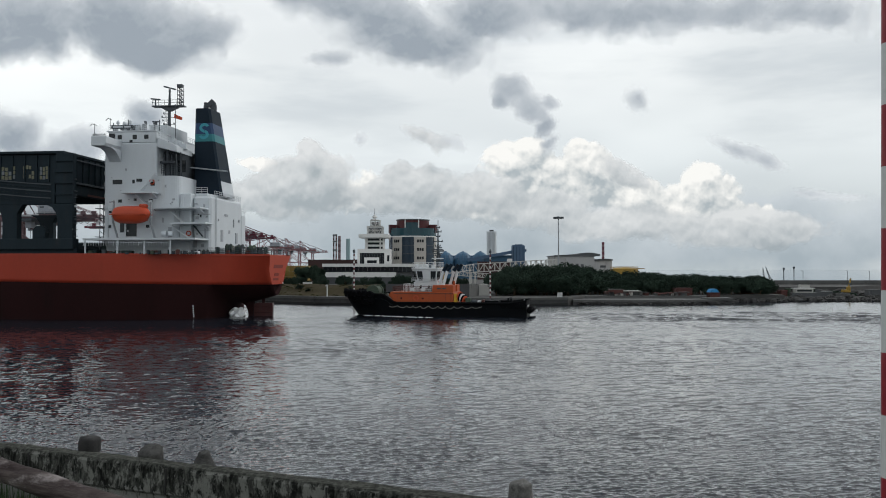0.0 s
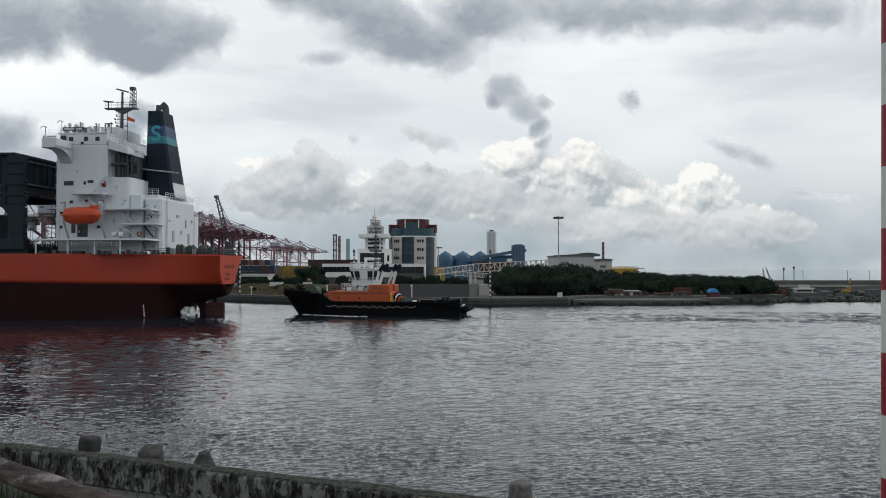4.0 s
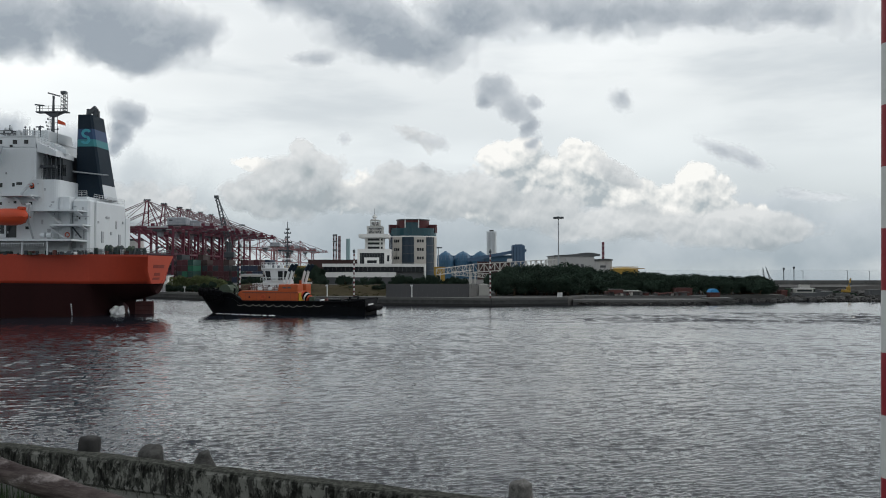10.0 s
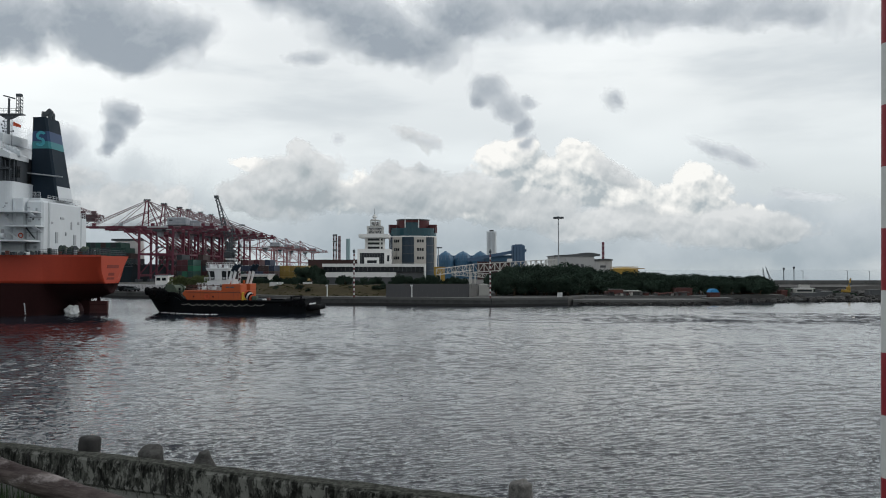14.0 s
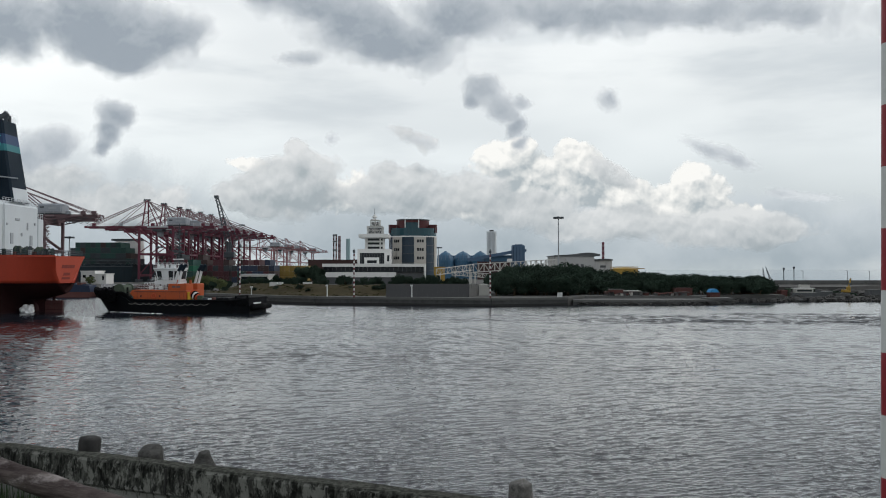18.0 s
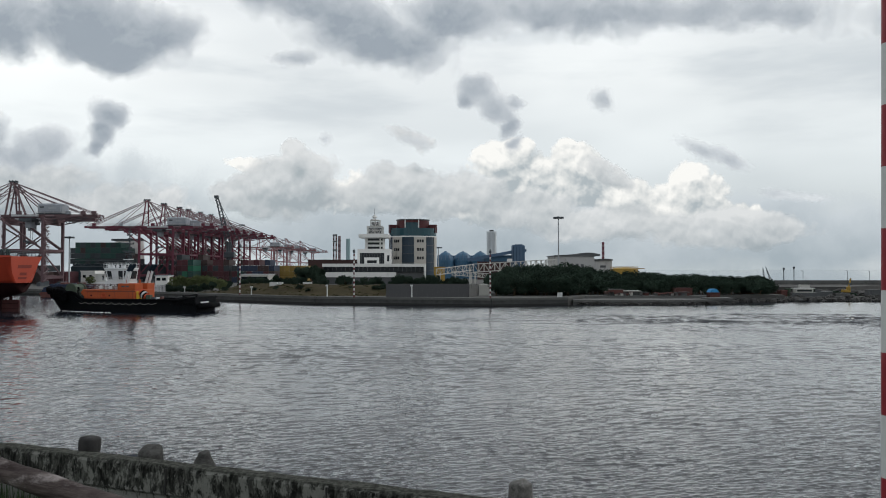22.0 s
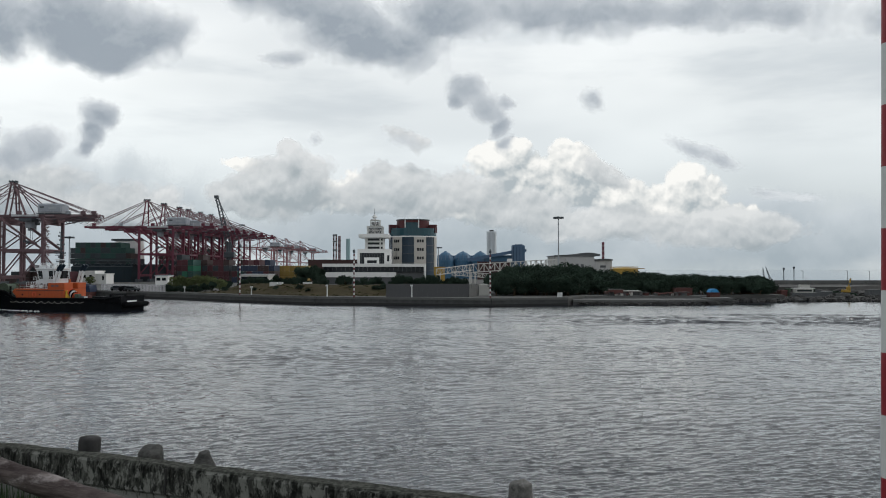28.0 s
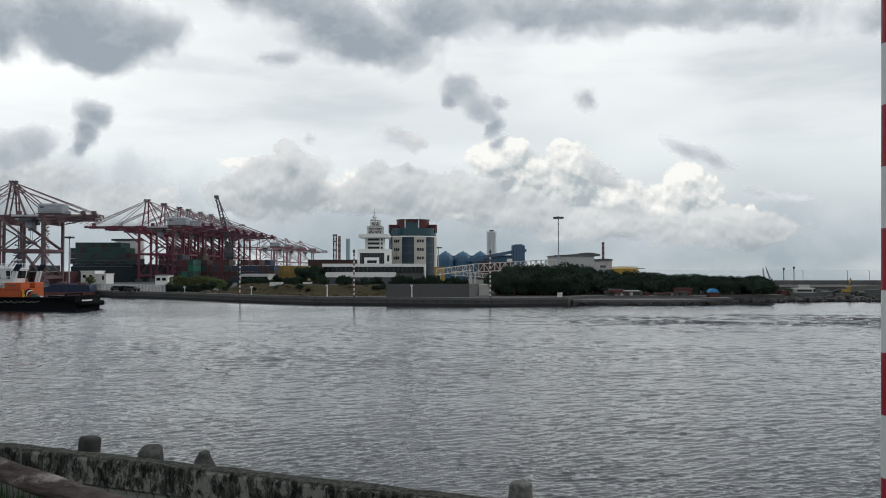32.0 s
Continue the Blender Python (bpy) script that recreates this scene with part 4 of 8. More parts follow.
    stick("halyard_pole", (17.2, 4.5, 29.4), (17.2, 4.5, 36.4), 0.06, MAST_GREY, mast, n=5)
    bm = bmesh.new()
    skin(bm, [[(19.3 - 0.3 * i, 0.3 + 0.1 * math.sin(i * 1.7), 35.6 - 0.14 * i), (19.3 - 0.3 * i, 0.3 + 0.12 * math.sin(i * 1.7 + 0.5), 34.8 - 0.08 * i)] for i in range(6)])
    part("flag", bm, FLAG_RED, mast, "red flag on a halyard")
    # funnel in bands
    def outline(z):
        t = (z - 20.7) / (36.0 - 20.7)
        return 14.7 - 0.15 * t, 9.4 + 2.5 * t, 3.0 - 0.4 * t

    funnel = None
    for name, z0, z1, mat, label in (("funnel", 20.7, 30.2, FUNNEL_BLACK, "tall tapered black funnel"), ("funnel_band", 30.2, 31.5, FUNNEL_TEAL, "teal stripe"), ("funnel_band", 31.5, 33.4, FUNNEL_NAVY, "navy stripe"), ("funnel_top", 33.4, 36.0, FUNNEL_BLACK, "black funnel top")):
        bm = bmesh.new()
        rings = []
        for z in (z0, z1):
            f, a, h = outline(z)
            c = 0.35
            rings.append([(f, -h + c, z), (f, h - c, z), (f - c, h, z), (a + c, h, z), (a, h - c, z), (a, -h + c, z), (a + c, -h, z), (f - c, -h, z)])
        rows = skin(bm, rings, True)
        bm.faces.new(rows[-1])
        ob = part(name, bm, mat, ship if funnel is None else funnel, label)
        funnel = funnel or ob
    bm = bmesh.new()
    prism(bm, [(9.34, -2.62, 20.7), (9.42, -2.62, 20.7), (9.84, -2.62, 23.3), (9.76, -2.62, 23.3)], (0, 5.24, 0))
    part("funnel_fairing", bm, SHIP_WHITE, funnel, "white lower corner of the funnel")
    bm = bmesh.new()
    turns = [(0.58, radians(25 + 245 * k / 12)) for k in range(13)] + [(-0.58, radians(90 - 245 * k / 12)) for k in range(1, 13)]
    rings = []
    for up, a in turns:
        x, z = 12.85 - 0.66 * math.cos(a) - 0.12 * up, 32.0 + up + 0.58 * math.sin(a)
        side = outline(z)[2] + 0.02
        u, w = -0.24 * math.cos(a), 0.24 * math.sin(a)
        rings.append([(x - u, side - 0.3, z - w), (x - u, side + 0.03, z - w), (x + u, side + 0.03, z + w), (x + u, side - 0.3, z + w)])
    skin(bm, rings)
    part("funnel_emblem", bm, EMBLEM_TEAL, funnel, "curved teal emblem on the stripe")
    bm = bmesh.new()
    rod(bm, (13.3, 0.8, 36.0), (13.2, 0.8, 37.3), 0.45, 10)
    rod(bm, (12.3, -0.6, 36.0), (12.3, -0.6, 37.2), 0.4, 10)
    rod(bm, (12.2, 0.8, 36.0), (11.8, 0.8, 37.3), 0.35, 10)
    beam(bm, (12.9, 0.8, 36.7), (11.9, 0.8, 37.6), 0.75)
    part("exhaust_pipes", bm, MAST_GREY, funnel, "sooty exhaust pipes")
    stick("funnel_boom", (17.4, 3.4, 25.9), (8.4, 3.4, 24.9), 0.13, SHIP_GREY, ship)
    stick("derrick_post", (16.5, 9.0, 23.5), (16.5, 9.0, 29.3), 0.34, DARK_PAINT, ship, "dark derrick post", 8, 0.2)
    for x in (15.4, 14.6):
        block("recess_window", (x - 0.3, x + 0.3, 6.88, 6.95, 24.4, 26.4), DARK_GLASS, ship)
    block("dark_platform", (15.2, 17.6, 8.2, 9.6, 25.6, 26.0), DARK_PAINT, ship)
    for z, x0, x1 in ((25.4, 14.3, 17.6), (26.4, 14.3, 17.6)):
        railing(ship, [(x0, 8.9, z - 1.9), (x1, 8.9, z - 1.5)], 1.0, MAST_GREY, gap=0.6)
    railing(ship, [(10.3, 7.4, 20.75), (12.3, 7.4, 20.75)], 1.0, SHIP_WHITE, gap=1.0)
    railing(ship, [(9.2, 7.0, 20.2), (9.2, -5.4, 20.2)], 1.0, SHIP_WHITE, gap=1.0)
    railing(ship, [(9.2, -6.0, 17.9), (9.2, -7.7, 17.9)], 1.0, SHIP_WHITE, gap=1.0)
    # side platforms, stairs, boat deck
    for x0, x1, z in ((17.5, 23.1, 20.7), (9.5, 18.0, 18.15), (8.6, 14.4, 15.68)):
        block("side_platform", (x0, x1, 8.6, 12.4, z - 0.22, z), SHIP_WHITE, ship)
        bm = bmesh.new()
        prism(bm, [(x0 + 0.9, 12.38, z - 0.24), (x0 + 0.1, 12.38, z - 0.24), (x0 + 0.1, 10.4, z - 0.9), (x0 + 0.9, 10.4, z - 0.9)], (0.0, 0.0, 0.1))
        part("platform_knee", bm, SHIP_WHITE, ship)
    for a, b in (((21.2, 20.5), (18.4, 17.9)), ((15.6, 18.0), (12.6, 15.5)), ((15.2, 15.5), (11.8, 13.1)), ((17.6, 23.9), (20.3, 20.7))):
        bm = bmesh.new()
        for y in (10.5, 11.3):
            beam(bm, (a[0], y, a[1]), (b[0], y, b[1]), 0.14)
        for k in range(1, 11):
            t = k / 11
            x, z = a[0] + (b[0] - a[0]) * t, a[1] + (b[1] - a[1]) * t
            box(bm, x - 0.12, x + 0.12, 10.5, 11.3, z - 0.03, z + 0.03)
        part("stair", bm, SHIP_WHITE, ship, "white steel stair")
    block("boat_deck", (9.5, 28.2, 8.6, 14.4, 12.85, 13.12), SHIP_WHITE, ship, "long white boat deck")
    railing(ship, [(13.8, 14.3, 11.9), (28.1, 14.3, 11.9)], 0.95, SHIP_WHITE, gap=0.42, rails=2)
    for x in (13.7, 18.0, 22.5, 27.9):
        stick("deck_pillar", (x, 14.1, deck), (x, 14.1, 12.9), 0.14, SHIP_WHITE, ship)
    # added dark wall stands in for the shade below the boat deck
    block("deck_shadow_wall", (13.8, 28.0, 8.0, 8.6, deck, 12.85), DECK_DARK, ship)
    # lifeboat and davits
    bm = bmesh.new()
    rings = []
    for i in range(11):
        s = -1 + 2 * i / 10
        w = max(0.08, (1 - abs(s) ** 3.6) ** 0.5)
        rings.append([(20.7 + 3.25 * s, 13.2 + 1.25 * w * math.cos(a), 16.95 + 0.1 * s * s + (1.35 if math.sin(a) > 0 else 1.5) * w ** 0.8 * math.sin(a)) for a in [k * math.pi / 8 for k in range(16)]])
    rows = skin(bm, rings, True)
    boat = part("lifeboat", bm, BOAT_ORANGE, ship, "orange enclosed lifeboat", soft=True)
    block("cockpit", (18.0, 19.2, 12.7, 13.7, 18.0, 18.6), BOAT_ORANGE, boat, bevel=0.15)
    bm = bmesh.new()
    box(bm, 17.7, 23.7, 11.85, 14.5, 16.85, 16.98)
    part("rubbing_strake", bm, FLAG_RED, boat)
    for x in (17.6, 23.9):
        bm = bmesh.new()
        beam(bm, (x, 11.2, 13.1), (x, 13.0, 16.0), 0.24)
        beam(bm, (x, 13.0, 16.0), (x, 12.6, 19.2), 0.24)
        beam(bm, (x, 12.6, 19.2), (x, 13.9, 18.9), 0.22)
        part("davit", bm, SHIP_GREY, ship, "pale grey lifeboat davit")
    # windows, doors, vents on the port faces
    for x, z, w, h in ((25.0, 22.55, 0.5, 0.75), (24.3, 22.55, 0.45, 0.75), (21.9, 22.6, 0.22, 0.6), (20.9, 22.8, 0.5, 0.5), (24.2, 19.4, 0.3, 0.5), (21.6, 19.6, 0.25, 0.4), (18.9, 19.4, 0.3, 0.5), (18.6, 22.2, 0.35, 0.6),
                       (26.0, 15.2, 0.3, 0.5), (23.8, 15.0, 0.35, 1.6), (22.2, 14.6, 0.9, 2.1), (19.4, 15.2, 0.3, 0.5), (25.9, 17.6, 0.25, 0.4), (25.7, 30.0, 0.5, 1.2), (22.4, 29.3, 0.25, 0.4)):
        block("porthole", (x - w, x + w, 9.99, 10.05, z - h / 2, z + h / 2), DARK_GLASS, house)
    for x, z, w, h in ((10.8, 16.9, 0.25, 0.4), (14.2, 16.8, 0.3, 0.5), (13.0, 14.4, 0.5, 2.0), (10.0, 15.4, 0.3, 0.4), (11.4, 14.0, 0.3, 0.35), (11.4, 16.6, 0.6, 0.5), (10.4, 17.8, 0.5, 0.3), (13.9, 17.4, 0.6, 1.2)):
        y = 8.9 if x < 12.2 else 8.6
        block("casing_opening", (x - w / 2, x + w / 2, y - 0.01, y + 0.05, z - h / 2, z + h / 2), DARK_GLASS if w < 0.55 and h > 0.35 else SHIP_GREY, casing_block)
    stick("slanted_pipe", (12.0, 9.05, 15.4), (10.4, 9.05, 13.5), 0.13, MAST_GREY, ship)
    for x, y, z in ((18.7, 10.1, 22.5), (21.5, 9.6, 29.5), (12.4, 10.0, 14.0)):
        bm = bmesh.new()
        for k in range(10):
            a, b = k * math.pi / 5, (k + 1) * math.pi / 5
            rod(bm, (x + 0.38 * math.cos(a), y, z + 0.38 * math.sin(a)), (x + 0.38 * math.cos(b), y, z + 0.38 * math.sin(b)), 0.1, 5)
        part("lifebuoy", bm, BOAT_ORANGE, ship, "orange ring lifebuoy")
    bm = bmesh.new()
    for k in range(2):
        rod(bm, (16.2 - k * 1.1, 11.6, 13.9), (15.4 - k * 1.1, 11.6, 13.9), 0.42, 10)
    part("liferaft_canister", bm, SHIP_WHITE, ship, "white liferaft canisters")
    for x, z0, z1 in ((26.2, 13.2, 18.6), (18.3, 16.0, 20.4), (13.4, 13.2, 20.0)):
        stick("downpipe", (x, 10.08 if x > 18 else 9.98, z0), (x, 10.08 if x > 18 else 9.98, z1), 0.06, SHIP_WHITE, ship, n=5)
    for x, z, w, h in ((23.2, 24.6, 0.25, 0.35), (16.4, 21.8, 0.3, 0.45), (15.0, 19.6, 0.45, 0.3), (16.8, 16.2, 0.35, 0.8), (15.6, 14.2, 0.6, 1.7), (17.3, 20.4, 0.3, 0.3)):
        y = 9.99 if x > 18 else 9.89
        block("vent_cover", (x - w / 2, x + w / 2, y, y + 0.12, z - h / 2, z + h / 2), SHIP_GREY, house)
    for x, z, w, h in ((11.6, 18.9, 0.5, 0.25), (10.2, 18.6, 0.3, 0.5), (11.0, 15.5, 0.8, 0.5), (10.0, 14.2, 0.25, 1.9), (9.7, 16.8, 0.3, 0.3), (11.7, 12.4, 0.6, 1.4), (10.4, 12.0, 0.5, 0.5)):
        block("casing_fitting", (x - w / 2, x + w / 2, 8.89, 9.04, z - h / 2, z + h / 2), SHIP_GREY, casing_block)
    for y, z, w, h in ((4.0, 13.8, 0.9, 2.0), (0.5, 14.6, 0.5, 0.6), (-3.0, 13.6, 0.9, 1.9), (2.0, 17.4, 1.4, 0.4), (-1.6, 16.2, 0.4, 1.4), (-4.4, 16.8, 0.5, 0.5), (5.6, 16.4, 0.4, 0.4)):
        block("aft_fitting", (8.98, 9.11, y - w / 2, y + w / 2, z - h / 2, z + h / 2), SHIP_GREY, casing_block)
    bm = bmesh.new()
    for y in (6.6, 7.1):
        rod(bm, (9.0, y, deck), (9.0, y, 20.2), 0.05, 4)
    for k in range(24):
        rod(bm, (9.0, 6.6, deck + 0.3 + k * 0.4), (9.0, 7.1, deck + 0.3 + k * 0.4), 0.03, 4)
    part("aft_ladder", bm, SHIP_WHITE, casing_block)
    for z in (13.08, 18.15):
        block("deck_line", (18.0, 26.9, 9.98, 10.06, z - 0.1, z), SHIP_GREY, ship)
    for z in (14.6, 17.2):
        block("deck_line", (9.2, 12.1, 8.88, 8.96, z - 0.08, z), SHIP_GREY, ship)
    bm = bmesh.new()
    for k in range(7):
        rod(bm, (26.86, 10.04, 14.2 + k * 1.9), (26.86, 10.04, 14.9 + k * 1.9), 0.08, 4)
    part("corner_grips", bm, SHIP_GREY, house)
    # poop deck gear
    for i in range(7):
        bm = bmesh.new()
        x, r = 7.8 - i * 1.02, (0.95, 0.8, 0.9, 0.7, 0.85, 0.65, 0.7)[i]
        rod(bm, (x, 5.0, deck + r), (x - 0.14, 5.0, deck + r), r, 14)
        rod(bm, (x - 0.14, 5.0, deck + r), (x - 0.62, 5.0, deck + r), r * 0.62, 14)
        rod(bm, (x - 0.62, 5.0, deck + r), (x - 0.76, 5.0, deck + r), r, 14)
        rod(bm, (x + 0.1, 5.0, deck + r), (x - 0.86, 5.0, deck + r), 0.16, 8)
        box(bm, x - 0.7, x - 0.1, 4.5, 5.5, deck, deck + r * 0.5)
        drum = part("mooring_winch", bm, (DECK_DARK, TUG_GREEN, DARK_PAINT)[i % 3], ship, "dark mooring winch drum")
        bm = bmesh.new()
        rod(bm, (x - 0.15, 5.0, deck + r), (x - 0.61, 5.0, deck + r), r * 0.78, 14)
        part("wound_rope", bm, ROPE if i % 2 else TUG_GREEN, drum, "mooring rope wound on the drum")
    for k in range(11):
        x = 8.6 - k * 0.75
        block("deck_fitting", (x, x + 0.4 + 0.15 * (k % 3), half(x) - 1.5, half(x) - 1.0, deck, deck + 0.5 + 0.25 * ((k * 7) % 4)), (MAST_GREY, DECK_DARK, SHIP_GREY, RUST)[k % 4], ship)
    for x in (10.6, 9.4, 2.4, 1.4):
        bm = bmesh.new()
        for d in (0, 0.6):
            rod(bm, (x + d, half(x) - 0.9, deck), (x + d, half(x) - 0.9, deck + 0.8), 0.2, 8)
        part("bitts", bm, MAST_GREY, ship)
    for x, w, h, mat in ((16.0, 1.6, 1.0, RUST), (12.6, 1.2, 0.9, SHIP_GREY), (24.0, 1.0, 0.9, RUST), (9.4, 2.2, 0.8, SHIP_WHITE), (26.4, 1.4, 1.1, DECK_DARK), (20.4, 1.8, 1.0, DECK_DARK)):
        block("deck_box", (x, x + w, 12.4, 13.4, deck, deck + h * 0.6), mat, ship, bevel=0.08)
    rng = random.Random(31)
    for k in range(34):
        x = rng.uniform(7.0, 28.0)
        w, h = rng.uniform(0.15, 0.6), rng.uniform(0.2, 0.75)
        block("deck_gear", (x, x + w, 13.5, 13.5 + w, deck, deck + h), rng.choice((MAST_GREY, DECK_DARK, RUST, DARK_PAINT, TUG_GREEN, DARK_PAINT)), ship)
    for k in range(26):
        x = rng.uniform(10.0, 26.5)
        z = rng.uniform(13.6, 27.5)
        y = 10.0 if x > 14.2 else 8.9
        if z > 23.0 and x < 18.2 or z > 19.8 and x < 14.2:
            continue
        w, h = rng.uniform(0.1, 0.3), rng.uniform(0.1, 0.35)
        block("wall_fitting", (x, x + w, y - 0.02, y + 0.1, z, z + h), rng.choice((SHIP_GREY, SHIP_GREY, MAST_GREY, DARK_GLASS)), ship)
    # hatch coamings and the deck gantry
    for k in range(7):
        x = 52 + k * 17
        block("hatch_cover", (x, x + 15.5, -12.5, 12.5, deck, deck + 2.6), GANTRY, ship, "dark grey hatch cover", bevel=0.1)
    block("coaming", (29.6, 51.5, -13.6, 13.6, deck, deck + 0.9), GANTRY, ship)
    gan = block("gantry_crane", (32.2, 52.0, -13.2, 13.2, 22.2, 26.9), GANTRY, ship, "blue-grey travelling deck gantry with glazed cab front", bevel=0.12)
    block("gantry_roof", (31.9, 52.4, -13.7, 13.7, 26.9, 27.35), GANTRY, gan, bevel=0.08)
    block("gantry_end_beam", (32.1, 33.4, -13.2, 13.2, 20.5, 22.18), GANTRY, gan, bevel=0.1)
    for side in (1, -1):
        block("gantry_side_beam", (33.4, 52.0, side * 13.2 - 0.6, side * 13.2 + 0.6, 18.6 if side > 0 else 20.8, 22.18), GANTRY, gan, bevel=0.1)
        for x in ((30.3, 39.8, 49.0) if side > 0 else (49.5,)):
            bm = bmesh.new()
            back = 0.0 if x < 31 else 1.0
            prism(bm, [(x, side * 12.5, 11.6), (x + 2.6, side * 12.5, 11.6), (x + 2.6, side * 12.5, 16.2), (x + 2.9, side * 12.5, 17.3), (x + 3.6, side * 12.5, 18.2), (x + 4.8, side * 12.5, 18.7), (x - back, side * 12.5, 18.7), (x, side * 12.5, 17.2)], (0, side * 1.3, 0))
            part("gantry_leg", bm, GANTRY, gan, "box-section gantry leg", bevel=0.08)
        block("gantry_bogie", (30.0, 52.0, side * 13.2 - 0.9, side * 13.2 + 0.9, 11.3, 13.1), GANTRY, gan, bevel=0.1)
    bm = bmesh.new()
    box(bm, 30.3, 33.3, 12.6, 13.7, 18.7, 27.0)
    part("gantry_corner_post", bm, GANTRY, gan, bevel=0.1)
    for z in (20.2, 22.0, 23.8, 25.6):
        block("post_bracket", (30.15, 33.4, 13.7, 13.95, z, z + 0.3), GANTRY, gan)
    for k in range(13):
        block("gantry_rib", (31.98, 32.2, -12.6 + k * 2.0, -12.4 + k * 2.0, 22.3, 26.7), GANTRY, gan)
    block("gantry_ledge", (31.7, 32.2, -13.0, 12.5, 22.3, 22.6), MAST_GREY, gan)
    block("gantry_ledge", (31.8, 32.2, -13.0, 12.5, 26.2, 26.4), MAST_GREY, gan)
    block("rust_streak", (32.07, 32.12, -4.0, 6.0, 20.55, 20.9), RUST, gan, "rust-streaked lower edge")
    for k in range(8):
        block("gantry_rib", (34.6 + k * 2.1, 34.8 + k * 2.1, 13.2, 13.42, 22.3, 26.7), GANTRY, gan)
    rng = random.Random(12)
    for x0, cols, size in ((34.9, 3, 0.5), (37.3, 4, 0.5), (40.6, 4, 0.62), (43.6, 4, 0.62), (46.8, 4, 0.55)):
        for i in range(cols):
            for j in range(3):
                if rng.random() < 0.82:
                    z = 22.9 + j * 0.72 + 0.16 * math.sin(x0 + i)
                    block("pane", (x0 + i * size, x0 + i * size + size * 0.74, 13.2, 13.3, z, z + 0.58), PANE_PALE if rng.random() < 0.7 else SHIP_SHADE, gan, "dusty yellowish window pane")
    for k in range(6):
        bm = bmesh.new()
        z0 = 19.1 + k * 0.55
        pts = [(50.5, z0 + 1.3), (46.0, z0 + 1.0), (42.0, z0 + 0.65), (38.0, z0 + 0.28), (34.0, z0)]
        for p, q in zip(pts, pts[1:]):
            beam(bm, (p[0], 13.9, p[1]), (q[0], 13.9, q[1]), 0.16)
        part("cable_run", bm, MAST_GREY if k % 2 else GANTRY, gan, "sloping cable run")
    for z in (14.2, 16.1, 18.2, 20.0, 22.6):
        block("leg_lamp", (30.1, 30.3, 12.9, 13.25, z, z + 0.3), SHIP_WHITE if z == 18.2 else MAST_GREY, gan)
    for k in range(9):
        block("leg_step", (30.05, 30.3, 12.6, 13.5, 12.4 + k * 1.05, 12.5 + k * 1.05), MAST_GREY, gan)
    bm = bmesh.new()
    rod(bm, (36.6, 11.8, 14.2), (36.6, 12.8, 14.2), 1.1, 14)
    box(bm, 35.6, 37.8, 11.9, 12.7, 13.1, 14.2)
    part("cable_drum", bm, GANTRY, gan)
    bm = bmesh.new()
    for y in (6, 7.2):
        for x in (28.2, 29.2):
            rod(bm, (x, y, deck), (x, y, 19.2), 0.07, 4)
    for k in range(8):
        z = deck + 1 + k
        rod(bm, (28.2, 6, z), (29.2, 7.2, z + 1), 0.05, 4)
        rod(bm, (28.2, 7.2, z), (29.2, 6, z + 1), 0.05, 4)
    for k in range(5):
        box(bm, 28.0, 30.0, 5.9, 7.3, deck + 1.4 + 1.6 * k, deck + 1.5 + 1.6 * k)
    part("ladder_tower", bm, MAST_GREY, ship)
    return ship


ship = cargo_ship()


